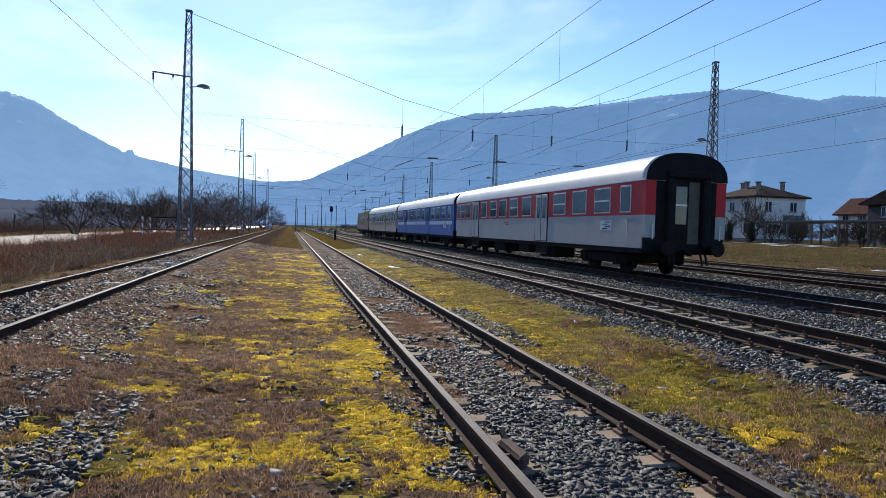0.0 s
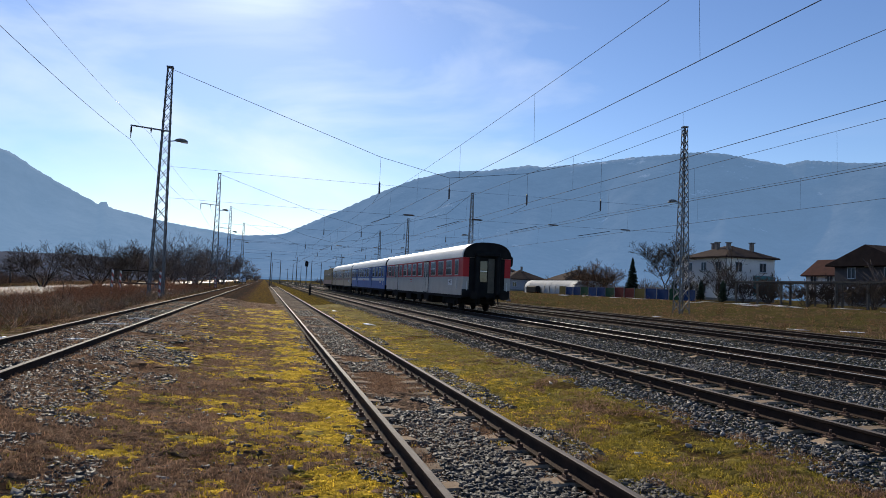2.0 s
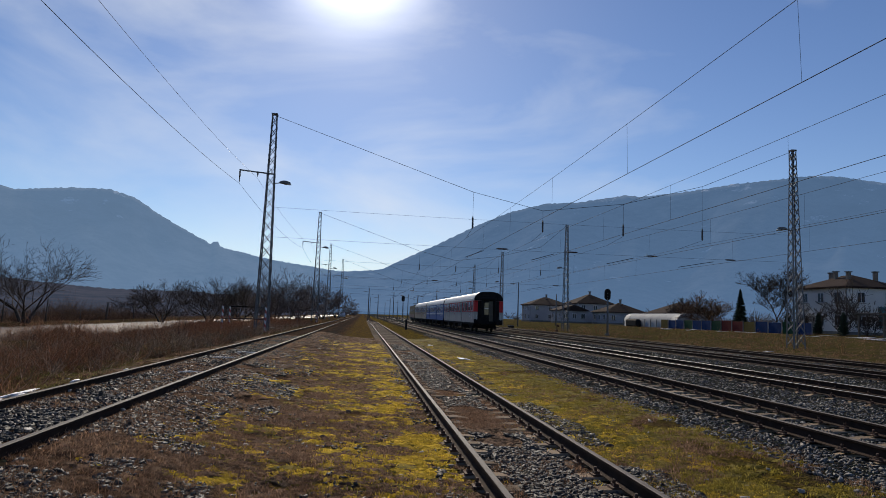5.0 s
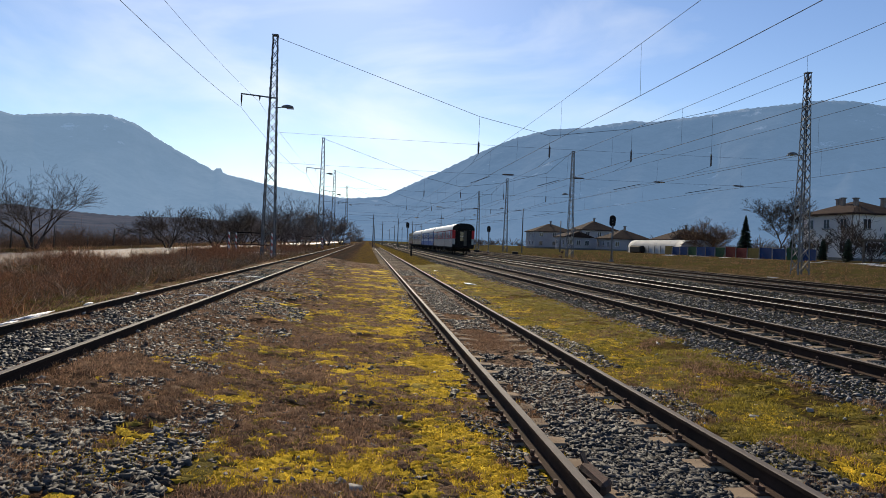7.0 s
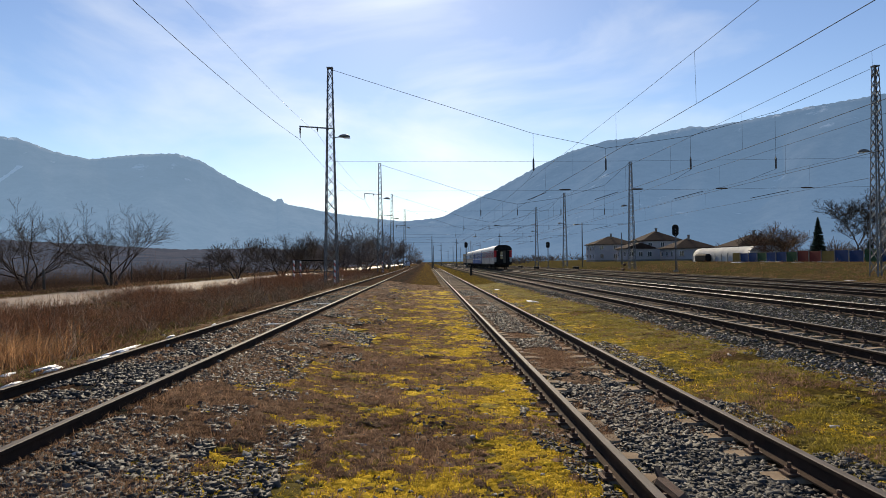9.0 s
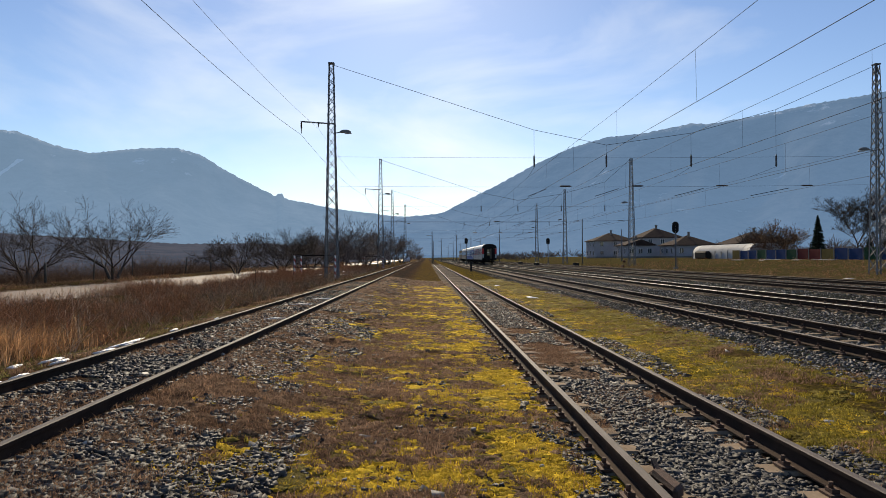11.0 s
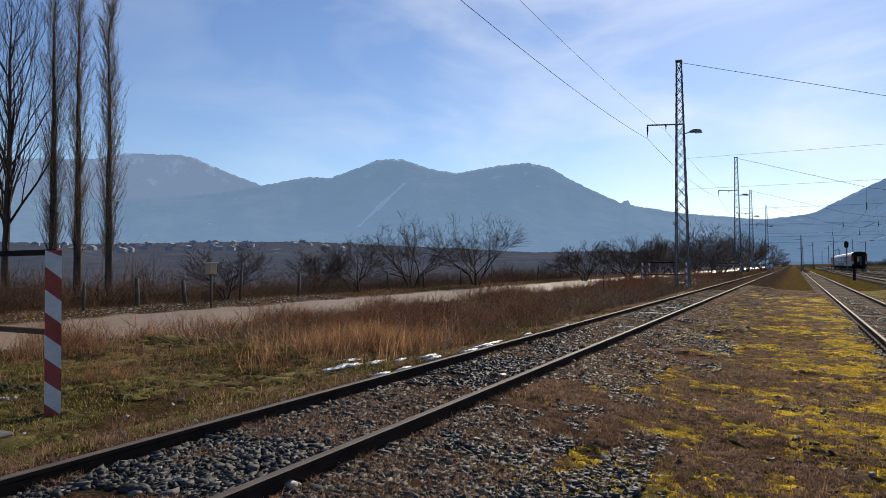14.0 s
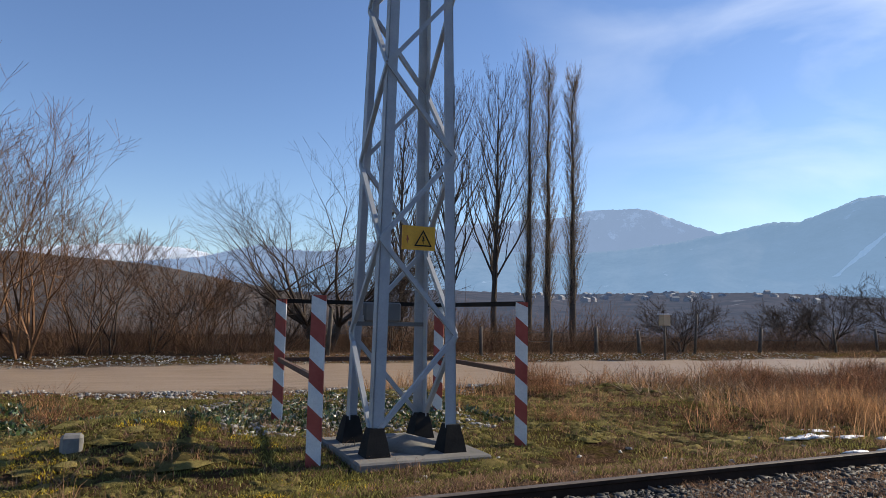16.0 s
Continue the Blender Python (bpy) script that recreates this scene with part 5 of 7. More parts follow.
TRAIN = [
    (coach("railway_coach", "red and light grey passenger coach with a silver roof", M["c_red"], M["c_grey"]), 0.0),
    (coach("railway_coach", "blue passenger coach with a white stripe", M["c_blue"], M["c_blue"], M["c_white"]), 25.2),
    (coach("railway_coach", "beige passenger coach behind the locomotive", M["c_cream"], M["c_cream"], M["c_brown"]), 50.4),
    (locomotive(), 75.8),
]


def motions():
    """The train draws away along its track, slowly gaining speed."""
    for ob, ahead in TRAIN:
        walk(ob, [(t, pose(TRACKS["d"], 19.05 + 8.3 * t + 0.172 * t * t + ahead, RAIL_Z["d"])) for t in np.arange(0, 16.1, 1.0)])

# ---- vegetation and loose stone ----
def mesh_np(name, v, f, material, smooth=False):
    """A big mesh straight from arrays; f has three or four corners a face."""
    v, f = np.asarray(v, np.float32), np.asarray(f, np.int32)
    me = bpy.data.meshes.new(name)
    me.vertices.add(len(v))
    me.vertices.foreach_set("co", v.ravel())
    k = f.shape[1]
    me.loops.add(f.size)
    me.loops.foreach_set("vertex_index", f.ravel())
    me.polygons.add(len(f))
    me.polygons.foreach_set("loop_start", np.arange(0, f.size, k, dtype=np.int32))
    me.polygons.foreach_set("loop_total", np.full(len(f), k, np.int32))
    me.materials.append(material)
    if smooth:
        me.polygons.foreach_set("use_smooth", np.ones(len(f), bool))
    me.update(calc_edges=True)
    return me


def stuff(name, v, f, material, label, category):
    ob = new(name, mesh_np(name, v, f, material))
    return tagged(ob, label, category, kind="stuff")


def along(rng, n, y0, y1, k=1.0):
    """Places along the track, thinning out with distance as the eye sees them."""
    u = rng.uniform(0, 1, n)
    return y0 * (y1 / y0) ** (u ** k)


def blades(rng, x, y, h, w, lean=0.5, z=None):
    """One bent blade (two triangles) at each place."""
    n = len(x)
    z = ground_z(x, y) - 0.006 if z is None else z
    a, t = rng.uniform(0, 6.283, n), rng.uniform(0, 6.283, n)
    l = np.abs(rng.normal(0, lean, n)) * h
    base = np.stack([x, y, z], 1)
    side = np.stack([np.cos(a), np.sin(a), 0 * a], 1) * (w / 2)[:, None]
    tip = np.stack([np.cos(t) * l, np.sin(t) * l, h], 1)
    mid = tip * np.array([0.35, 0.35, 0.6])
    v = np.stack([base - side, base + side, base + mid + side * 0.7, base + mid - side * 0.7, base + tip], 1)
    i = (np.arange(n) * 5)[:, None]
    f = np.concatenate([i + [[0, 1, 2]], i + [[0, 2, 3]], i + [[3, 2, 4]]])
    return v.reshape(-1, 3), f


def tufts(rng, x, y, per, h, w, spread, lean=0.6):
    """Clumps of blades round each place."""
    n = len(x) * per
    xx = np.repeat(x, per) + rng.normal(0, spread, n)
    yy = np.repeat(y, per) + rng.normal(0, spread, n)
    hh = np.repeat(rng.uniform(0.6, 1.3, len(x)), per) * rng.uniform(0.5, 1.2, n) * h
    return blades(rng, xx, yy, hh, w * rng.uniform(0.6, 1.4, n), lean)


def stones(rng, x, y, size, z=None, flat=0.62):
    """Broken stones: squashed, turned and knocked-about blocks."""
    V = np.array([(x, y, z) for x in (-1, 1) for y in (-1, 1) for z in (-1, 1)]) * 0.62
    F = np.array([(0, 1, 3), (0, 3, 2), (4, 6, 7), (4, 7, 5), (0, 4, 5), (0, 5, 1), (2, 3, 7), (2, 7, 6), (0, 2, 6), (0, 6, 4), (1, 5, 7), (1, 7, 3)])
    n = len(x)
    v = (V[None] + rng.uniform(-0.42, 0.42, (n, 8, 3))) * np.stack([rng.uniform(0.8, 1.5, n), rng.uniform(0.6, 1.0, n), rng.uniform(0.35, 0.8, n) * flat / 0.6], 1)[:, None]
    v *= (size * np.clip(rng.lognormal(0, 0.32, n), 0.5, 1.7))[:, None, None] / 2
    a, b = rng.uniform(0, 6.283, n), rng.normal(0, 0.8, n)
    ca, sa, cb, sb = np.cos(a), np.sin(a), np.cos(b), np.sin(b)
    X, Y, Z = v[..., 0], v[..., 1], v[..., 2]
    Y, Z = Y * cb[:, None] - Z * sb[:, None], Y * sb[:, None] + Z * cb[:, None]
    X, Y = X * ca[:, None] - Y * sa[:, None], X * sa[:, None] + Y * ca[:, None]
    z = ground_z(x, y) if z is None else z
    v = np.stack([X + x[:, None], Y + y[:, None], Z + (z + size * 0.12)[:, None]], -1)
    f = (np.arange(n) * 8)[:, None, None] + F[None]
    return v.reshape(-1, 3), f.reshape(-1, 3)


def value_noise(x, y, scale, seed):
    rng = np.random.default_rng(seed)
    g = rng.uniform(0, 1, (256, 256))
    u, w = np.asarray(x) * scale + 100, np.asarray(y) * scale + 100
    i, j = np.floor(u).astype(int), np.floor(w).astype(int)
    a, b = u - i, w - j
    a, b = a * a * (3 - 2 * a), b * b * (3 - 2 * b)
    at = lambda p, q: g[p % 256, q % 256]
    return (at(i, j) * (1 - a) + at(i + 1, j) * a) * (1 - b) + (at(i, j + 1) * (1 - a) + at(i + 1, j + 1) * a) * b


def patchy(x, y, seed, scale=0.8):
    return 0.6 * value_noise(x, y, scale, seed) + 0.4 * value_noise(x, y, scale * 2.7, seed + 1)


def pick(rng, n, x0, x1, y0, y1, keep, k=1.0):
    x, y = rng.uniform(x0, x1, n), along(rng, n, y0, y1, k)
    m = keep(x, y)
    return x[m], y[m]


def build_stones():
    rng = np.random.default_rng(21)
    xs, ys, ss, zs = [], [], [], []

    def put(x, y, s, z=None):
        xs.append(x), ys.append(y), ss.append(np.full(len(x), s)), zs.append(ground_z(x, y) if z is None else np.full(len(x), z))

    off = lambda x, c: np.abs(np.abs(x - c) - 0.753) > 0.10
    b = TRACKS["b"]
    # bed of the middle track: the stones lie over the hollow middles of the sleepers
    x, y = pick(rng, 40000, b - 0.66, b + 0.66, 2.2, 45, lambda x, y: (patchy(x, y, 5, 0.5) > 0.36) | (y < 8.5))
    ramp = np.abs(x - b) < 0.42
    x, y = x[ramp], y[ramp]
    put(x, y, 0.056, -0.045)
    x, y = pick(rng, 20000, b - 0.66, b + 0.66, 2.2, 45, lambda x, y: np.abs(x - b) >= 0.40)
    put(x, y, 0.052, -0.065)
    x, y = pick(rng, 15000, b + 0.86, b + 1.5, 2.2, 40, lambda x, y: patchy(x, y, 9) > 0.42)
    put(x, y, 0.054)
    x, y = pick(rng, 5000, b - 1.25, b - 0.86, 2.2, 30, lambda x, y: patchy(x, y, 10) > 0.55)
    put(x, y, 0.054)
    # running lines
    x, y = pick(rng, 56000, 5.4, 15.0, 3.5, 60, lambda x, y: off(x, TRACKS["c"]) & off(x, TRACKS["d"]))
    put(x, y, 0.054)
    x, y = pick(rng, 14000, 15.0, 27.5, 8, 60, lambda x, y: off(x, TRACKS["e"]) & off(x, TRACKS["f"]))
    put(x, y, 0.075)
    # left siding and the stony shoulder beside it
    a = TRACKS["a"]
    x, y = pick(rng, 17000, a - 0.66, a + 0.66, 1.5, 40, lambda x, y: patchy(x, y, 12) > 0.22)
    put(x, y, 0.055)
    x, y = pick(rng, 34000, -3.0, -1.2, 2.2, 45, lambda x, y: patchy(x, y, 14) + 0.12 * (x < -1.9) > 0.53)
    put(x, y, 0.054)
    x, y = pick(rng, 3500, -1.3, 1.5, 2.2, 20, lambda x, y: patchy(x, y, 15, 1.6) > 0.66)
    put(x, y, 0.05)
    x, y, s, z = map(np.concatenate, (xs, ys, ss, zs))
    line = x > 5.3
    stuff("running_line_ballast", *stones(rng, x[line], y[line], s[line] * 0.9, z[line]), M["stone_line"], "grey broken ballast stones under the running tracks", "ballast")
    line = ~line
    stuff("ballast", *stones(rng, x[line], y[line], s[line], z[line]), M["stone"], "dark grey broken ballast stones between the rails", "ballast")
    xs, ys = [], []
    for n, x0, x1, y0, y1 in ((3000, -12.5, -8.2, 1.0, 4.6), (1600, -14.6, -13.4, 0.5, 14), (1600, -23.2, -21.4, 0.5, 30), (160, -6.5, -1, 2.2, 14), (60, -1, 1.5, 2.2, 12), (60, 3.3, 5.6, 3, 14)):
        xs.append(rng.uniform(x0, x1, n)), ys.append(rng.uniform(y0, y1, n) if x1 < -8 else along(rng, n, y0, y1))
    for n, x0, x1 in ((900, -14.6, -13.4), (900, -23.2, -21.4)):
        xs.append(rng.uniform(x0, x1, n)), ys.append(rng.uniform(-9, 1, n))
    x, y = np.concatenate(xs), np.concatenate(ys)
    v, f = stones(rng, x, y, np.full(len(x), 0.06))
    stuff("pale_gravel", v, f, M["stone_pale"], "pale loose stones strewn along the dirt road and verge", "gravel")


build_stones()


def join(parts):
    vs, fs, n = [], [], 0
    for v, f in parts:
        vs.append(v), fs.append(f + n)
        n += len(v)
    return np.concatenate(vs), np.concatenate(fs)


def cushions(rng, x, y, r, h):
    """Low lumpy mats: a raised middle and two uneven rings, the outer one sunk in the ground."""
    n, k = len(x), 9
    r = r * rng.lognormal(0, 0.35, n)
    h = h * rng.uniform(0.6, 1.3, n)
    a = 2 * np.pi * (np.arange(k)[None] + rng.uniform(-0.35, 0.35, (n, k))) / k + rng.uniform(0, 6.28, (n, 1))
    z = ground_z(x, y)
    V = np.empty((n, 2 * k + 1, 3))
    V[:, 0] = np.stack([x, y, z + h], 1)
    for j, (q, up) in enumerate(((0.55, 0.82), (1.0, -0.25))):
        rr = r[:, None] * q * rng.uniform(0.45, 1.5, (n, k))
        ring = slice(1 + j * k, 1 + (j + 1) * k)
        V[:, ring, 0], V[:, ring, 1] = x[:, None] + rr * np.cos(a), y[:, None] + rr * np.sin(a)
        V[:, ring, 2] = z[:, None] + h[:, None] * (up + rng.uniform(-0.45, 0.45, (n, k)) * (1 - 0.6 * j))
    F = []
    for i in range(k):
        j = (i + 1) % k
        F += [(0, 1 + i, 1 + j), (1 + i, 1 + k + i, 1 + k + j), (1 + i, 1 + k + j, 1 + j)]
    f = (np.arange(n) * (2 * k + 1))[:, None, None] + np.array(F)[None]
    return V.reshape(-1, 3), f.reshape(-1, 3)


def build_mats(mossy):
    """Moss cushions and turf on the path, the green strip, the sidings and the verge."""
    rng = np.random.default_rng(35)
    x, y = pick(rng, 22000, -2.5, 1.5, 2.2, 40, lambda x, y: mossy(x, y) + 0.05 * (y < 5) > 0.605)
    x2, y2 = pick(rng, 5000, 3.2, 4.5, 2.6, 40, lambda x, y: 0.6 * patchy(x, y, 43, 1.2) + 0.4 * value_noise(x, y, 9.0, 50) > 0.52)
    x, y = np.concatenate([x, x2]), np.concatenate([y, y2])
    stuff("moss_cushions", *cushions(rng, x, y, 0.026 + 0.0036 * y, np.full(len(x), 0.012)), M["cushion"], "yellow moss cushions in ragged patches", "moss")
    x, y = pick(rng, 9000, 3.3, 5.6, 2.8, 50, lambda x, y: patchy(x, y, 46, 1.0) > 0.36)
    x2, y2 = pick(rng, 9000, -1.9, 1.45, 2.2, 40, lambda x, y: np.abs(mossy(x, y) - 0.585) < 0.035)
    x, y = np.concatenate([x, x2]), np.concatenate([y, y2])
    stuff("green_moss", *cushions(rng, x, y, 0.036 + 0.0042 * y, np.full(len(x), 0.013)), M["green_mat"], "dull green moss mats between the tracks", "moss")
    b, a = TRACKS["b"], TRACKS["a"]
    x, y = pick(rng, 22000, -3.0, 1.4, 2.2, 50, lambda x, y: (mossy(x, y) < 0.62) & (patchy(x, y, 51, 1.6) > 0.38))
    x2, y2 = pick(rng, 4200, b - 0.62, b + 0.62, 6.0, 45, lambda x, y: (patchy(x, y, 53, 0.5) > 0.42) | (patchy(x, y, 5, 0.5) < 0.44))
    x3, y3 = pick(rng, 2600, a - 1.6, a + 0.6, 2.0, 40, lambda x, y: (patchy(x, y, 52, 0.8) > 0.45) & (np.abs(np.abs(x - a) - 0.753) > 0.12))
    x, y = (np.concatenate(k) for k in ((x, x2, x3), (y, y2, y3)))
    stuff("withered_turf", *cushions(rng, x, y, 0.03 + 0.0042 * y, np.full(len(x), 0.015)), M["brown_mat"], "tussocky withered brown turf among the stones", "turf")
    x, y = rng.uniform(-13.6, -5.7, 5200), rng.uniform(-7, 12, 5200)
    m = (patchy(x, y, 48, 0.6) > 0.42) & (np.hypot(x + 7.2, y - 2.8) > 1.15)
    x, y = x[m], y[m]
    stuff("verge_turf", *cushions(rng, x, y, np.full(len(x), 0.10), np.full(len(x), 0.026)), M["verge_mat"], "lumpy dull green turf on the verge", "turf")
    x, y = rng.uniform(-12.6, -8.3, 9000), rng.uniform(-4.0, 5.0, 9000)
    m = patchy(x, y, 66, 0.9) + 0.1 * (y > 0) > 0.5
    x, y = x[m], y[m]
    stuff("ground_ivy", *blades(rng, x, y, rng.uniform(0.03, 0.10, len(x)), rng.uniform(0.04, 0.07, len(x)), 0.9), M["ivy"], "glossy dark green ground ivy behind the mast", "ivy")


def build_grass():
    rng = np.random.default_rng(31)
    b = TRACKS["b"]
    mossy = lambda x, y: 0.62 * patchy(x, y, 41, 1.6) + 0.38 * value_noise(x, y, 11.0, 47) + 0.19 * np.exp(-((x - 0.95) / 0.6) ** 2) + 0.09 * np.exp(-((x + 0.3) / 0.5) ** 2)
    build_mats(mossy)
    x, y = pick(rng, 40000, -2.3, 1.45, 2.2, 30, lambda x, y: mossy(x, y) + 0.04 * (y < 5) > 0.635)
    x2, y2 = pick(rng, 16000, 3.15, 4.6, 2.6, 30, lambda x, y: 0.6 * patchy(x, y, 43, 1.2) + 0.4 * value_noise(x, y, 9.0, 50) > 0.5)
    x9, y9 = rng.uniform(-8.5, -5.3, 5000), rng.uniform(-4.5, 2.0, 5000)
    m = patchy(x9, y9, 45, 1.2) > 0.58
    x2, y2 = np.concatenate([x2, x9[m]]), np.concatenate([y2, y9[m]])
    x3, y3 = pick(rng, 3000, 1.6, 2.9, 2.4, 22, lambda x, y: patchy(x, y, 44, 1.4) > 0.62)
    x, y = np.concatenate([x, x2, x3]), np.concatenate([y, y2, y3])
    stuff("moss", *tufts(rng, x, y, 6, 0.03, 0.010, 0.03, 0.9), M["moss"], "bright yellow-green moss cushions", "moss")
    x, y = pick(rng, 40000, 3.3, 5.7, 3.0, 45, lambda x, y: 0.6 * patchy(x, y, 46, 1.0) + 0.4 * value_noise(x, y, 9.0, 49) > 0.49)
    x2, y2 = pick(rng, 6000, -1.9, 1.4, 2.3, 30, lambda x, y: np.abs(mossy(x, y) - 0.585) < 0.045)
    x3, y3 = pick(rng, 20000, -13.5, -5.1, 1.2, 20, lambda x, y: patchy(x, y, 48, 0.5) + 0.25 * (y < 6) > 0.45, 0.8)
    v1 = tufts(rng, np.concatenate([x, x2]), np.concatenate([y, y2]), 5, 0.04, 0.012, 0.03, 0.7)
    v2 = tufts(rng, x3, y3, 6, 0.045, 0.010, 0.05, 1.0)
    x4, y4 = rng.uniform(-13.5, -5.2, 13000), rng.uniform(-7, 2.5, 13000)
    v3 = tufts(rng, x4, y4, 6, 0.045, 0.010, 0.05, 1.0)
    stuff("verge_grass", *join([v2, v3]), M["verge_grass"], "thin dull grass on the verge round the mast", "grass")
    stuff("short_grass", *v1, M["grass"], "short dull green grass of early spring", "grass")
    x, y = pick(rng, 66000, -3.0, 1.35, 2.2, 50, lambda x, y: (mossy(x, y) < 0.64 + 0.05 * rng.normal(size=len(x))) & (patchy(x, y, 51, 1.6) - 0.22 * np.exp(-((x - 0.8) / 0.6) ** 2) + 0.35 * (value_noise(x, y, 7.0, 58) - 0.5) > 0.34))
    x2, y2 = pick(rng, 14000, -4.6, -3.1, 1.6, 40, lambda x, y: patchy(x, y, 52, 0.8) > 0.50)
    x3, y3 = pick(rng, 16000, b - 0.62, b + 0.62, 6.5, 45, lambda x, y: patchy(x, y, 53, 0.5) > 0.40)
    x4, y4 = pick(rng, 3500, -5.6, -4.8, 1.5, 40, lambda x, y: patchy(x, y, 54, 0.8) > 0.4)
    x5, y5 = pick(rng, 18000, 3.2, 5.8, 3.0, 45, lambda x, y: patchy(x, y, 56, 1.8) > 0.5)
    x6, y6 = pick(rng, 9000, -13.5, -5.2, 1.2, 18, lambda x, y: patchy(x, y, 57, 1.2) - 0.12 * (y < 6) > 0.42, 0.8)
    x7, y7 = rng.uniform(-13.5, -5.2, 1500), rng.uniform(-7, 2.5, 1500)
    stuff("withered_grass", *tufts(rng, np.concatenate([x, x2, x3, x4, x5, x6, x7]), np.concatenate([y, y2, y3, y4, y5, y6, y7]), 7, 0.05, 0.007, 0.032, 1.0), M["brown_grass"], "withered reddish-brown grass tufts", "grass")
    # tall straw on the verge
    x, y = pick(rng, 4200, -13.8, -5.3, 1.5, 90, lambda x, y: patchy(x, y, 61, 0.8) - 0.06 * (y < 5) > 0.54, 0.8)
    x4, y4 = rng.uniform(-13.8, -5.3, 350), rng.uniform(-8, 1.5, 350)
    x5, y5 = pick(rng, 9000, 27.5, 47, 14, 120, lambda x, y: patchy(x, y, 63, 0.3) > 0.42)
    x6, y6 = pick(rng, 1500, -24.5, -21.6, 3, 60, lambda x, y: patchy(x, y, 63, 0.2) > 0.3)
    v1 = tufts(rng, np.concatenate([x, x4, x5, x6]), np.concatenate([y, y4, y5, y6]), 12, 0.11, 0.007, 0.07, 0.9)
    x, y = rng.normal(-7.1, 0.6, 420), rng.normal(10.4, 0.9, 420)
    x7, y7 = rng.normal(-8.6, 0.8, 50), rng.normal(11.0, 1.2, 50)
    x8, y8 = rng.uniform(-13.8, -12.0, 200), rng.uniform(4, 16, 200)
    m = x < -5.4
    v2 = tufts(rng, np.concatenate([x[m], x7, x8]), np.concatenate([y[m], y7, y8]), 14, 0.42, 0.008, 0.11, 0.7)
    stuff("low_dry_grass", *v1, M["brown_grass"], "low dry grass on the verge and behind the outer track", "grass")
    x, y = rng.uniform(-13.6, -5.6, 420), rng.uniform(-6, 12, 420)
    m = (patchy(x, y, 67, 0.7) > 0.5) & (np.hypot(x + 7.2, y - 2.8) > 1.2)
    v2 = join([v2, tufts(rng, x[m], y[m], 16, 0.17, 0.006, 0.05, 0.9)])
    stuff("dry_straw", *v2, M["straw"], "tall dry straw-coloured grass on the verge", "grass")


build_grass()


def grow(rng, p, d, length, r, depth, out, up=0.15, split=(2, 4), shrink=(0.55, 0.8), bend=0.25, spread=0.7):
    """Branches that fork and taper; out gathers rows for prisms()."""
    steps = 3 if depth > 1 else 2
    for i in range(steps):
        d = (d + Vector((rng.gauss(0, bend), rng.gauss(0, bend), rng.gauss(up, bend * 0.6))) * 0.5).normalized()
        q = p + d * (length / steps)
        r2 = r * (1 - 0.45 / steps)
        out.append((*p, *q, r, r2))
        p, r = q, r2
        if depth > 0 and i < steps - 1 and rng.random() < 0.75:
            s = (d + Vector((rng.gauss(0, spread), rng.gauss(0, spread), rng.gauss(up, spread * 0.5)))).normalized()
            grow(rng, p, s, length * rng.uniform(*shrink) * 0.8, r * 0.55, depth - 1, out, up, split, shrink, bend, spread)
    if depth > 0:
        for _ in range(rng.randint(*split)):
            s = (d + Vector((rng.gauss(0, spread), rng.gauss(0, spread), rng.gauss(up, spread * 0.5)))).normalized()
            grow(rng, p, s, length * rng.uniform(*shrink), r * rng.uniform(0.5, 0.75), depth - 1, out, up, split, shrink, bend, spread)


def thicken(rows, at, k=0.00011):
    """Far twigs stand for the bundles of finer ones round them."""
    r = np.array(rows, float)
    r[:, 6:8] = np.maximum(r[:, 6:8], k * math.hypot(at[0], at[1]))
    return r


def stem(rows, sides):
    """One tapering tube along joined rows."""
    P = np.array([r[0:3] for r in rows] + [rows[-1][3:6]])
    R = np.array([r[6] for r in rows] + [rows[-1][7]])
    ang = 2 * np.pi * np.arange(sides) / sides
    v = P[:, None] + R[:, None, None] * np.stack([np.cos(ang), np.sin(ang), 0 * ang], -1)[None]
    i = np.arange(len(P) - 1)[:, None] * sides + np.arange(sides)[None]
    j = np.arange(len(P) - 1)[:, None] * sides + (np.arange(sides)[None] + 1) % sides
    return v.reshape(-1, 3), np.stack([i, j, j + sides, i + sides], -1).reshape(-1, 4)


def tree_thing(name, label, at, trunk, crown, rz=0.0, group="", mat=None):
    t = thing(name, label, "tree", at, rz, group)
    whole = all(trunk[i][3:6] == trunk[i + 1][0:3] for i in range(len(trunk) - 1))
    v, f = stem(trunk, 8) if whole else prisms(trunk, 7)
    part("trunk", mesh_np("trunk", v, f, M["bark"], True), None, t)
    v, f = prisms(thicken(crown, at), 3)
    part("crown", mesh_np("crown", v, f, mat or M["twig"]), None, t, "bare leafless crown")
    return t


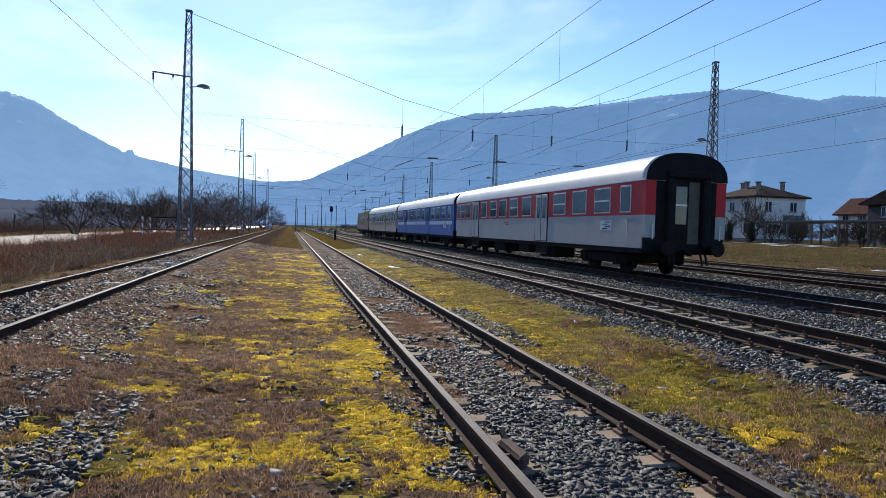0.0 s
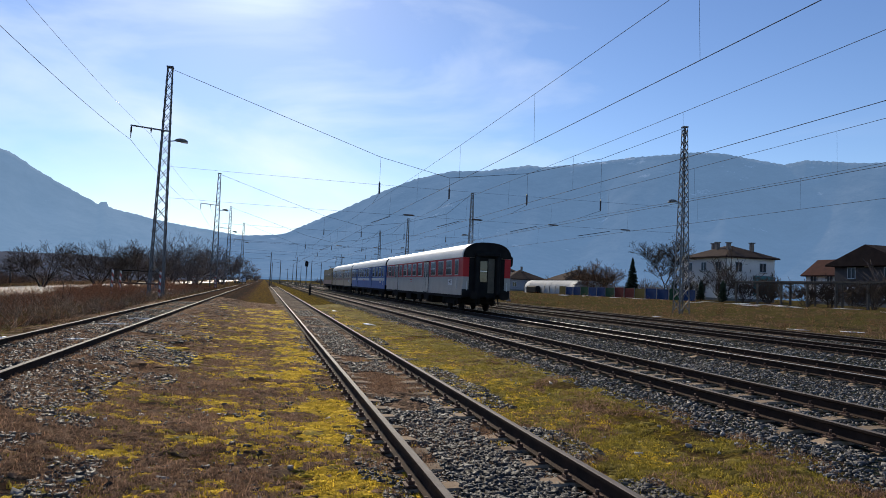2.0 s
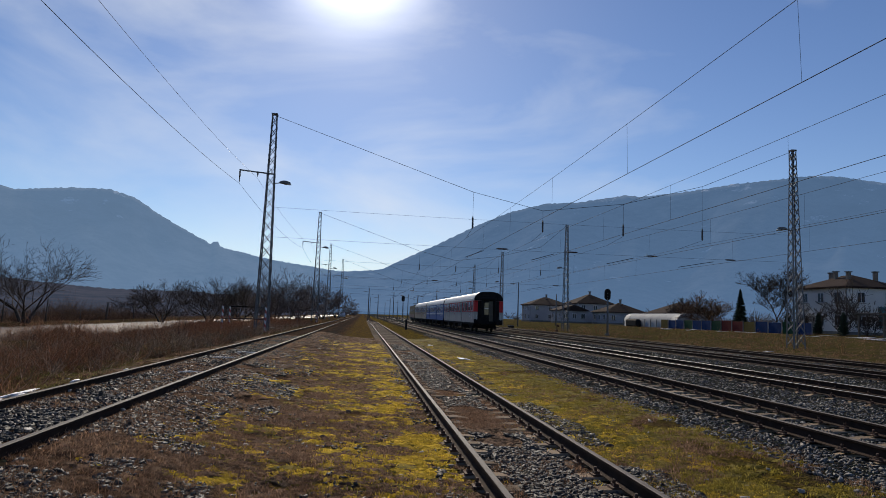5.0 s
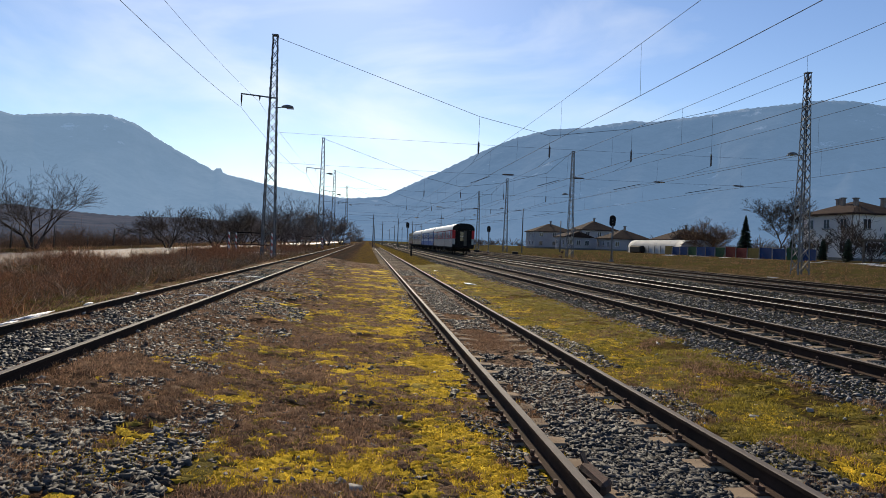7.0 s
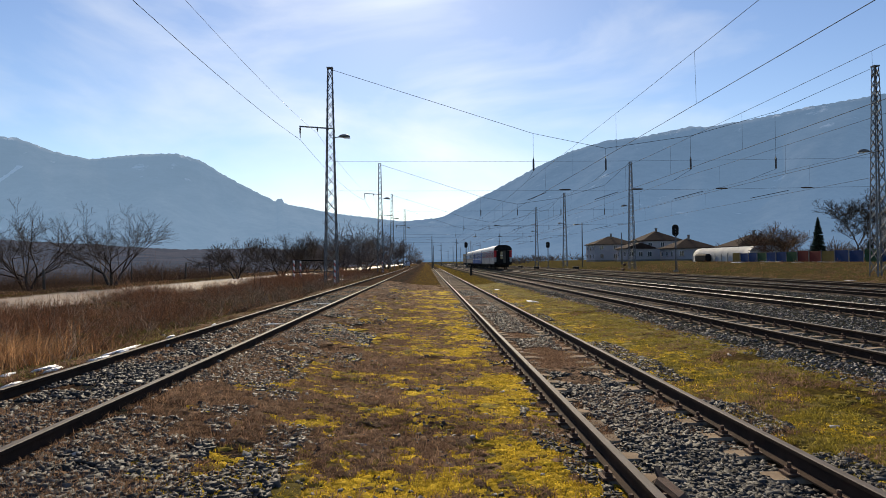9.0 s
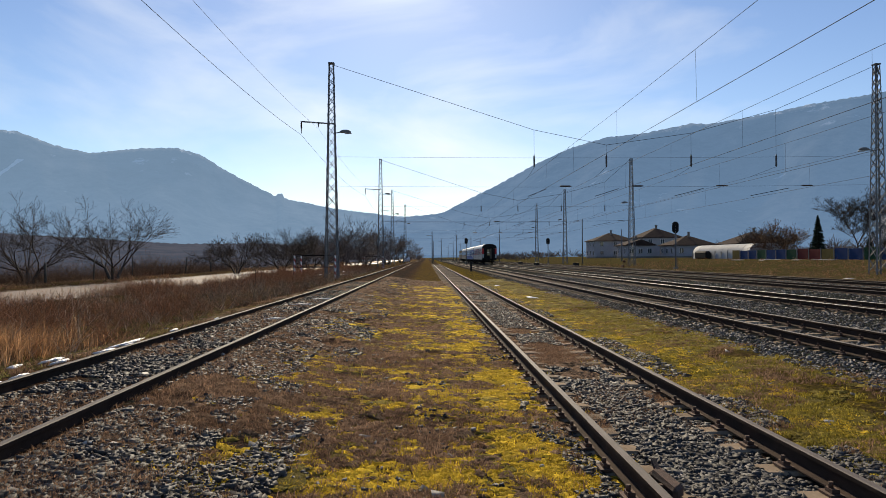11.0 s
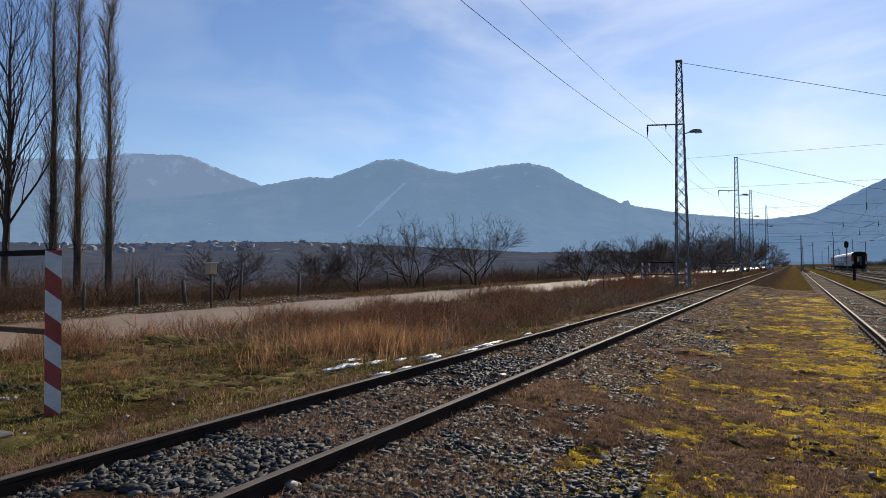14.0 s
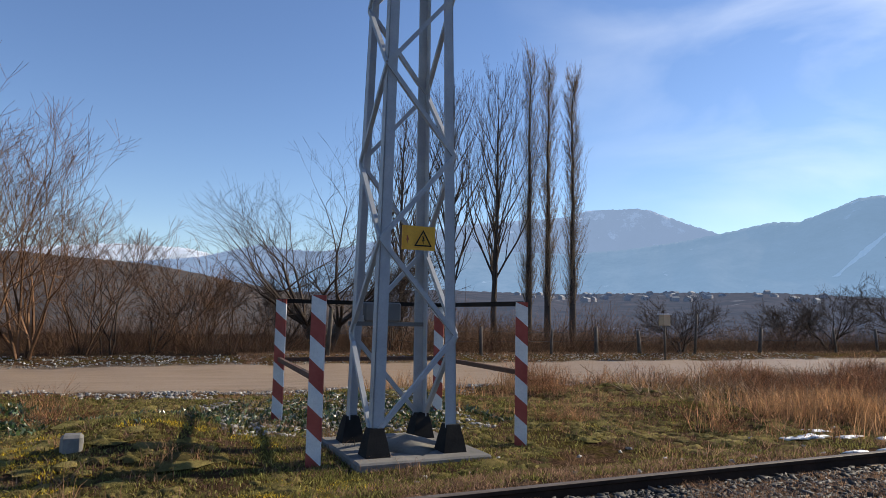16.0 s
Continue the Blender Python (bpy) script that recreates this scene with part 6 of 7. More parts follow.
def broad_tree(seed, h, spread=0.55, depth=4, up=0.3, fork=0.35):
    rng = random.Random(seed)
    trunk, crown = [], []
    p, r = Vector((0, 0, -0.3)), h * 0.016
    d = Vector((0, 0, 1))
    top = h * fork
    for i in range(5):
        d = (d + Vector((rng.gauss(0, 0.04), rng.gauss(0, 0.04), 0.2))).normalized()
        q = p + d * (top / 5)
        trunk.append((*p, *q, r, r * 0.94))
        p, r = q, r * 0.94
        if i > 2:
            s = Vector((rng.gauss(0, 1), rng.gauss(0, 1), 0.9)).normalized()
            grow(rng, p, s, h * 0.2, r * 0.4, depth - 1, crown, up, spread=spread)
    for k in range(4):
        a = 6.283 * (k + rng.random() * 0.6) / 4
        s = Vector((math.cos(a) * 0.45, math.sin(a) * 0.45, 1)).normalized()
        grow(rng, p, s, h * 0.27, r * 0.62, depth, crown, up, spread=spread)
    return trunk, [c for c in crown if max(c[6], c[7]) > 0]


def poplar(seed, h):
    rng = random.Random(seed)
    trunk, crown = [], []
    r, n = h * 0.0125, 26
    pts = [Vector((rng.gauss(0, 0.02) * i * 0.08, rng.gauss(0, 0.02) * i * 0.08, -0.3 + h * i / n)) for i in range(n + 1)]
    for i in range(n):
        trunk.append((*pts[i], *pts[i + 1], r * (1 - i / n) + 0.012, r * (1 - (i + 1) / n) + 0.012))
    for i in range(330):
        t = rng.uniform(0.13, 0.98)
        p = pts[int(t * n)].lerp(pts[min(int(t * n) + 1, n)], t * n % 1)
        a = rng.uniform(0, 6.283)
        reach = h * 0.15 * (1 - abs(t - 0.45) * 0.9) * rng.uniform(0.45, 1.1)
        d = Vector((math.cos(a) * 0.42, math.sin(a) * 0.42, 1)).normalized()
        rr = 0.018 * (1.15 - t)
        q = p
        for k in range(4):
            d = (d + Vector((rng.gauss(0, 0.07), rng.gauss(0, 0.07), 0.10))).normalized()
            e = q + d * reach / 4
            crown.append((*q, *e, rr, rr * 0.72))
            q, rr = e, rr * 0.72
            for _ in range(2):
                s = (d + Vector((rng.gauss(0, 0.35), rng.gauss(0, 0.35), 0.3))).normalized()
                crown.append((*q, *(q + s * rng.uniform(0.25, 0.7)), 0.007, 0.004))
    return trunk, crown


def bush(seed, h, stems=9, depth=3, lean=0.45, thick=1.0):
    rng = random.Random(seed)
    out = []
    for _ in range(stems):
        d = Vector((rng.gauss(0, lean), rng.gauss(0, lean), 1)).normalized()
        p = Vector((rng.gauss(0, 0.15), rng.gauss(0, 0.15), -0.15))
        grow(rng, p, d, h * rng.uniform(0.32, 0.5), h * 0.009 * thick, depth, out, 0.12, (2, 3), (0.55, 0.8), 0.25, 0.55)
    return out


def polar(az, d):
    a = radians(az)
    x, y = -math.sin(a) * d, math.cos(a) * d
    return x, y, float(gz(x, y))


for k, (az, d, h) in enumerate(((54.6, 38, 15.6), (56.7, 41, 17.8), (58.3, 40, 18.0))):
    tree_thing("poplar", "tall slender bare poplar behind the dirt road", polar(az, d), *poplar(50 + k, h), group="row of poplars", mat=M["twig_pale"])


def upright_tree(seed, h):
    """A trunk that runs nearly to the top, with steep limbs all the way up."""
    rng = random.Random(seed)
    trunk, crown = [], []
    r, n = h * 0.0115, 22
    pts = [Vector((0, 0, -0.3))]
    for i in range(n):
        pts.append(pts[-1] + Vector((rng.gauss(0, 0.05), rng.gauss(0, 0.05), 1.0)).normalized() * h * 0.95 / n)
    for i in range(n):
        trunk.append((*pts[i], *pts[i + 1], r * (1 - i / n) + 0.012, r * (1 - (i + 1) / n) + 0.012))
    for i in range(34):
        t = 0.22 + 0.74 * (i + rng.random()) / 34
        p = pts[int(t * n)]
        a = 2.4 * i + rng.uniform(-0.5, 0.5)
        d = Vector((math.cos(a) * 0.62, math.sin(a) * 0.62, 1)).normalized()
        grow(rng, p, d, h * 0.26 * (1.12 - t) * rng.uniform(0.7, 1.2) + 0.4, r * 0.42 * (1.1 - t) + 0.008, 3, crown, 0.34, (2, 3), (0.5, 0.75), 0.16, 0.42)
    return trunk, crown


for k, (az, d, h) in enumerate(((61.3, 36, 15.4), (65.0, 37, 16.0), (69.2, 38, 15.0))):
    tree_thing("bare_tree", "tall bare tree with upright limbs behind the fence", polar(az, d), *upright_tree(71 + k, h), group="tall bare trees")


def shrub_thing(az, d, h, seed, stems=9, depth=3, label="dense bare shrub beside the dirt road", mat=None, lean=0.45, name="shrub"):
    t = thing(name, label, "shrub", polar(az, d), 0, "bare shrubs")
    segs = bush(seed, h, stems, depth, lean)
    v, f = prisms(thicken(segs, polar(az, d), 0.0002), 3)
    part("crown", mesh_np("crown", v, f, mat or M["twig"]), None, t)


shrub_thing(70.0, 28, 4.2, 82, 12, 4, "large spreading bare bush behind the road")
shrub_thing(92.4, 25, 5.2, 85, 3, 3, "slim bare sapling at the road's edge", None, 0.12)
for k, (az, d, h, n) in enumerate(((97.6, 23, 6.6, 9), (101.0, 23, 7.0, 9), (94.0, 25, 4.2, 7), (86.8, 26, 3.2, 6))):
    shrub_thing(az, d, h, 140 + k, n, 4, "tall thorny bare thicket at the road's edge", M["twig_red"], 0.32, "thorn_thicket")
shrub_thing(84.5, 29, 3.4, 88, 8, 4, "bare leaning shrub at the road's edge", M["twig_red"], 0.45)
shrub_thing(79.0, 30, 3.6, 89, 9, 4, "bare leaning shrub at the road's edge", None, 0.45)
shrub_thing(88.9, 26, 3.9, 86, 5, 3, "bare leaning shrub at the road's edge", None, 0.4)
def round_tree(seed, h):
    """A short trunk and a rounded crown of many fine twigs."""
    rng = random.Random(seed)
    trunk, crown = [], []
    n = rng.randint(3, 4)
    for k in range(n):
        a = 6.283 * k / n + rng.random()
        p = Vector((math.cos(a) * 0.08, math.sin(a) * 0.08, -0.2))
        d = Vector((math.cos(a) * 0.55, math.sin(a) * 0.55, 1)).normalized()
        q = p + d * h * 0.18
        trunk.append((*p, *q, h * 0.02, h * 0.015))
        for m in range(4):
            e = a + (m - 1.5) * 0.55 + rng.uniform(-0.3, 0.3)
            s = Vector((math.cos(e) * 0.95, math.sin(e) * 0.95, rng.uniform(0.25, 1.3))).normalized()
            grow(rng, q, s, h * rng.uniform(0.26, 0.32), h * 0.0085, 4, crown, 0.06, (2, 3), (0.58, 0.78), 0.22, 0.55)
    return trunk, crown


ROUND = [round_tree(600 + k, 5.0) for k in range(5)]
for k, (az, d, h) in enumerate(((75.6, 27, 6.4), (35.6, 48, 3.6), (46, 34, 2.4), (30.6, 52, 4.7), (25.1, 54, 5.0), (38.2, 46, 2.6), (15.9, 75, 5.4), (12.3, 78, 5.6), (9.9, 85, 6.0), (7.2, 100, 9.0), (5.2, 110, 8.0), (6.2, 92, 5.4), (3.4, 150, 8.5), (2.2, 190, 8), (10.9, 95, 6.5), (8.7, 120, 7.5), (17.2, 95, 4.0))):
    tr, cr = ROUND[k % 5]
    s = h / (3.5 if az > 18 else 4.7)
    sc = lambda rows: [tuple(c * s for c in r) for r in rows]
    # from 90 m on, the twig colour is paled to stand for haze
    tree_thing("bare_tree", "rounded bare tree behind the dirt road", polar(az, d), sc(tr), sc(cr), 70 * k, "bare trees along the road", M["twig"] if d < 90 else M["twig_hazed"])


def replicate(protos, rng, places):
    """Copies of a few twig clumps, turned and scaled, in one mesh."""
    out = []
    for x, y, z, s in places:
        v, f = protos[rng.integers(len(protos))]
        a = rng.uniform(0, 6.283)
        c, n = math.cos(a), math.sin(a)
        w = v * s
        out.append((np.stack([w[:, 0] * c - w[:, 1] * n + x, w[:, 0] * n + w[:, 1] * c + y, w[:, 2] * rng.uniform(0.8, 1.2) + z], 1), f))
    return join(out)


def build_scrub():
    rng = np.random.default_rng(77)
    protos = [prisms(bush(200 + k, 1.0, 10, 2, 0.85, 0.7), 3) for k in range(6)]
    woods = [prisms([tuple(c / 5.0 * 1.1 for c in r[:6]) + (r[6] / 2.2, r[7] / 2.2) for r in cr if r[6] > 0.011], 3) for _, cr in ROUND]
    low = []
    for _ in range(560):
        x, y = -rng.uniform(23.6, 31), rng.uniform(-14, 85)
        low.append((x, y, float(gz(x, y)), rng.uniform(1.0, 2.3)))
    for _ in range(420):
        x, y = -rng.uniform(31, 75), rng.uniform(-30, 140)
        low.append((x, y, float(gz(x, y)), rng.uniform(2.2, 4.2)))
    for _ in range(380):
        x, y = -rng.uniform(23.8, 38), rng.uniform(-18, 22)
        low.append((x, y, float(gz(x, y)), 0.9 + 2.6 * rng.uniform() ** 2))
    stuff("roadside_scrub", *replicate(protos, rng, low), M["twig_red"], "tangled reddish-brown scrub behind the dirt road", "scrub")
    far = []
    for _ in range(300):
        a, d = radians(rng.uniform(1, 88)), rng.uniform(130, 420)
        x, y = -math.sin(a) * d, math.cos(a) * d
        if x < -16:
            far.append((x, y, float(gz(x, y)), rng.uniform(5, 9)))
    for _ in range(170):
        x, y = rng.uniform(-14, 55), rng.uniform(210, 420)
        if x < -3 or x > 27:
            far.append((x, y, float(gz(x, y)), rng.uniform(3, 6.5)))
    for _ in range(130):
        x, y = rng.uniform(60, 190), rng.uniform(20, 260)
        far.append((x, y, float(gz(x, y)), rng.uniform(4, 8)))
    stuff("far_woods", *replicate(woods, rng, far), M["twig_hazed"], "bare grey-brown woods in the distance", "woods")
    # weeds between the siding and the road
    weeds = [prisms(bush(300 + k, 1.0, 5, 2, 0.75, 1.2), 3) for k in range(8)]
    w = []
    for _ in range(4200):
        x, y = -5.5 - 8.3 * rng.beta(1.5, 1.4), float(along(rng, 1, 7.5, 95, 0.75)[0])
        if patchy(x, y, 91, 0.42) > 0.47 and not (y < 11.5 and x > -11.5 and rng.uniform() < 0.85):
            w.append((x, y, float(gz(x, y)), rng.uniform(0.35, 0.75) + (0.3 if y > 22 and x < -8 else 0.0) + 1.6 * max(0.0, float(patchy(x, y, 91, 0.42)) - 0.55)))
    for _ in range(700):
        x, y = rng.uniform(28, 47), rng.uniform(20, 120)
        w.append((x, y, float(gz(x, y)), rng.uniform(0.3, 0.7)))
    for x, y, s in ((-8.2, 5.6, 0.5), (-8.0, 5.9, 0.45), (-8.5, 5.5, 0.4), (-9.6, -1.0, 0.7), (-10, -0.6, 0.6), (-7, 7.6, 0.4)):
        for _ in range(6):
            w.append((x + rng.normal(0, 0.1), y + rng.normal(0, 0.1), float(gz(x, y)), s * rng.uniform(0.7, 1.1)))
    tall = [prisms(bush(330 + k, 1.0, 3, 1, 0.8, 1.5), 3) for k in range(8)]
    w2 = []
    for _ in range(1300):
        x, y = -rng.uniform(5.6, 13.0), float(along(rng, 1, 9.5, 80, 0.75)[0])
        w2.append((x, y, float(gz(x, y)), rng.uniform(0.5, 1.2)))
    stuff("dead_stalks", *replicate(tall, rng, w2), M["stalk"], "pale dead stalks sticking out of the weeds", "weeds")
    stuff("dry_weeds", *replicate(weeds, rng, w), M["weed"], "dry reddish-brown weeds beside the siding", "weeds")


build_scrub()


def build_fence():
    """Old wooden posts with two strands of wire on the far side of the road."""
    f = thing("post_fence", "old fence of weathered wooden posts and wire", "fence", (0, 0, 0))
    rng = random.Random(5)
    last = None
    for y in [6, 9.2, 12.0, 15.4, 17.6, 20.4, 23.0, 27.5, 33, 37.5, 42, 48, 54, 61, 68, 76]:
        x = -22.9 - 0.02 * y + rng.uniform(-0.4, 0.4)
        z, h, r = float(gz(x, y)), rng.uniform(1.0, 1.9), rng.uniform(0.05, 0.1)
        tilt = (rng.uniform(-0.09, 0.09), rng.uniform(-0.09, 0.09))
        part("post", bm_cyl((x, y, z - 0.2), (x + tilt[0] * h, y + tilt[1] * h, z + h), r, r * 0.85, 8), M["post_wood"], f)
        for k in (0.5, 0.85):
            if last:
                part("strand", bm_beam((last[0], last[1], last[2] + last[3] * k), (x, y, z + h * k), 0.012), M["wire"], f)
        last = (x, y, z, h)
    t = thing("bird_box", "small pale wooden box on a fence post", "box", (-21.6, 20.0, 0.3))
    part("pole", bm_cyl((0, 0, -0.2), (0, 0, 1.3), 0.05, sides=6), M["post_wood"], t)
    part("box_body", bm_box(-0.15, 0.15, -0.18, 0.18, 1.25, 1.7, 0.01), M["c_cream"], t)
    part("box_roof", bm_box(-0.2, 0.2, -0.22, 0.22, 1.7, 1.75), M["white_band"], t)
    t = thing("sapling", "thin bare sapling on the verge", "sapling", (-9.2, 36.0, 0.2))
    v, q = prisms(bush(411, 2.2, 3, 2, 0.3), 3)
    part("crown", mesh_np("crown", v, q, M["twig"]), None, t)
    t = thing("boundary_stone", "pale boundary stone in the grass", "stone", (-7.6, -0.55, float(ground_z(np.array([-7.6]), np.array([-0.55]))[0])))
    part("block", bm_box(-0.1, 0.1, -0.1, 0.1, -0.1, 0.16, 0.03), M["stone_pale"], t)


build_fence()

# ---- buildings beyond the yard ----
def house(name, label, at, w, d, eave, roof_h, walls, roof_mat, hip=True, cols=(3, 2), floors=2, chimneys=(), rz=0.0, over=0.5):
    """Walls, roof and windows; the near corner of the plan at the origin, w along x, d along y."""
    h = thing(name, label, "house", at, rz, "houses beyond the tracks")
    part("wall", bm_box(0, w, 0, d, -0.6, eave, 0.0), walls, h)
    part("plinth", bm_box(-0.04, w + 0.04, -0.04, d + 0.04, -0.6, 0.45), M["pad"], h)
    bm = bmesh.new()
    o = over
    lo = [bm.verts.new(p) for p in ((-o, -o, eave), (w + o, -o, eave), (w + o, d + o, eave), (-o, d + o, eave))]
    lo2 = [bm.verts.new((v.co.x, v.co.y, eave + 0.18)) for v in lo]
    k = min(w, d) / 2 if hip else -o
    if d >= w:
        r = [bm.verts.new((w / 2, k if hip else -o, eave + roof_h)), bm.verts.new((w / 2, d - k if hip else d + o, eave + roof_h))]
        fs = [(lo2[0], lo2[1], r[0]), (lo2[1], lo2[2], r[1], r[0]), (lo2[2], lo2[3], r[1]), (lo2[3], lo2[0], r[0], r[1])]
    else:
        r = [bm.verts.new((k if hip else -o, d / 2, eave + roof_h)), bm.verts.new((w - k if hip else w + o, d / 2, eave + roof_h))]
        fs = [(lo2[0], lo2[1], r[1], r[0]), (lo2[1], lo2[2], r[1]), (lo2[2], lo2[3], r[0], r[1]), (lo2[3], lo2[0], r[0])]
    for f in fs:
        bm.faces.new(f)
    bm.faces.new(lo[::-1])
    for i in range(4):
        j = (i + 1) % 4
        bm.faces.new((lo[i], lo[j], lo2[j], lo2[i]))
    bmesh.ops.recalc_face_normals(bm, faces=bm.faces)
    rf = part("roof", bm, roof_mat, h)
    for cx, cy, cz in chimneys:
        part("chimney", bm_box(cx - 0.22, cx + 0.22, cy - 0.22, cy + 0.22, eave + 0.3, eave + cz, 0.02), M["chimney"], rf)
        part("chimney_cap", bm_box(cx - 0.32, cx + 0.32, cy - 0.32, cy + 0.32, eave + cz, eave + cz + 0.12), M["pad"], rf)
    fh = eave / floors
    for side in (0, 1):
        n, run = cols[side], (d if side == 0 else w)
        for fl in range(floors):
            for k in range(n):
                c = run * (k + 0.5) / n
                z0 = fl * fh + fh * 0.38
                wd, hg = 1.1, 1.3
                if side == 0:
                    fr = part("window", bm_box(-0.06, 0.05, c - wd / 2, c + wd / 2, z0, z0 + hg), M["white_band"], h)
                    for s in (-1, 1):
                        part("pane", bm_box(-0.075, -0.05, c + s * 0.26 - 0.21, c + s * 0.26 + 0.21, z0 + 0.08, z0 + hg - 0.08), M["glass"], fr)
                    part("sill", bm_box(-0.16, 0.02, c - wd / 2 - 0.08, c + wd / 2 + 0.08, z0 - 0.08, z0), M["pad"], fr)
                else:
                    fr = part("window", bm_box(c - wd / 2, c + wd / 2, -0.06, 0.05, z0, z0 + hg), M["white_band"], h)
                    for s in (-1, 1):
                        part("pane", bm_box(c + s * 0.26 - 0.21, c + s * 0.26 + 0.21, -0.075, -0.05, z0 + 0.08, z0 + hg - 0.08), M["glass"], fr)
                    part("sill", bm_box(c - wd / 2 - 0.08, c + wd / 2 + 0.08, -0.16, 0.02, z0 - 0.08, z0), M["pad"], fr)
    return h


hw = house("house", "two-storey cream plastered house with a hipped brown roof", (58.8, 75.2, 1.3), 7.6, 9.2, 5.85, 1.9, M["plaster"], M["tiles"], True, (3, 2), 2, ((2.2, 2.4, 2.1), (2.6, 5.2, 2.3), (3.6, 7.4, 2.3), (5.6, 2.0, 2.2)))
part("hoarding", bm_box(4.2, 7.3, -0.14, -0.06, 1.0, 3.6), M["teal"], hw, "teal painted hoarding")
part("drainpipe", bm_cyl((-0.08, -0.08, 0), (-0.08, -0.08, 5.8), 0.07, sides=6), M["steel_dark"], hw)
dk = house("house", "dark timber-clad house with white windows", (65.5, 55.0, 1.4), 13.0, 9.5, 4.6, 2.4, M["plaster_dark"], M["tiles"], False, (2, 3), 2, ((5.0, 3.2, 3.6),), over=0.7)
part("white_bay", bm_box(-0.10, -0.02, 0.6, 2.6, 1.4, 3.6), M["white_band"], dk, "white framed bay")
bay = part("attic_window", bm_box(-0.08, 0.0, 4.2, 5.4, 4.5, 5.9), M["white_band"], dk, "white attic window")
part("pane", bm_box(-0.1, -0.07, 4.35, 5.25, 4.65, 5.75), M["glass"], bay)
part("gable", bm_box(0.0, 0.2, 1.0, 8.5, 4.5, 5.0), M["plaster_dark"], dk)
house("house", "small house with a red tiled gable roof", (74.8, 73.0, 1.4), 5.0, 5.6, 3.9, 2.5, M["plaster"], M["tiles_red"], False, (2, 2), 2)
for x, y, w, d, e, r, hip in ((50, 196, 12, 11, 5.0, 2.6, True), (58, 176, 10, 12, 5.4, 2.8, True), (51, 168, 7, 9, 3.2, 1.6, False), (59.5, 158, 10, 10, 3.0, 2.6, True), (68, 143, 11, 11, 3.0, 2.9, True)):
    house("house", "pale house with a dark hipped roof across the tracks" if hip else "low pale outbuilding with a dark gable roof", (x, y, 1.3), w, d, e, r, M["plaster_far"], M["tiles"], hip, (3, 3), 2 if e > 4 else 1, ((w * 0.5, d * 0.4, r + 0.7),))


def tunnel():
    t = thing("polytunnel", "long milky plastic greenhouse tunnel", "greenhouse", (50.5, 103, 1.25))
    n, L, W, H = 14, 22.0, 5.6, 2.5
    for a in range(9):
        y0, y1 = L * a / 9, L * (a + 1) / 9 - 0.06
        bm = bmesh.new()
        rings = [[bm.verts.new((W / 2 - W / 2 * math.copysign(abs(math.cos(math.pi * i / n)) ** 0.6, math.cos(math.pi * i / n)), y, H * math.sin(math.pi * i / n) ** 0.6)) for i in range(n + 1)] for y in (y0, y1)]
        for i in range(n):
            bm.faces.new((rings[0][i], rings[0][i + 1], rings[1][i + 1], rings[1][i])).smooth = True
        if a in (0, 8):
            bm.faces.new(rings[0] if a == 0 else rings[1])
        part("sheet", bm, M["poly"], t)
        part("hoop", bm_beam((-0.02, y1 + 0.03, 0), (-0.02, y1 + 0.03, 1.4), 0.07), M["steel_dark"], t)
    # black block added where the tunnel end only shows a dark hole
    d = thing("woodpile", "black block standing for the dark hole in the greenhouse end", "woodpile", (49.2, 116, 1.2))
    part("stack", bm_box(0, 1.0, 0, 5.0, 0, 1.4, 0.25), M["black"], d)


tunnel()


def colour_fence():
    f = thing("board_fence", "board fence painted blue, green, red and ochre in turns", "fence", (47.6, 66, 1.2))
    rng = random.Random(8)
    mats = [M["f_blue"], M["f_green"], M["f_red"], M["f_yellow"], M["f_blue"], M["f_green"]]
    y = 0.0
    k = 0
    while y < 34:
        bm = bm_box(0, 0.05, y, y + 2.5, 0.05, 1.35 + rng.uniform(-0.06, 0.06), 0.01)
        part("panel", bm, mats[(k * 5 + k // 3) % 6], f)
        part("post", bm_box(-0.06, 0.0, y - 0.05, y + 0.05, -0.2, 1.45), M["steel_dark"], f)
        y += 2.6
        k += 1


colour_fence()


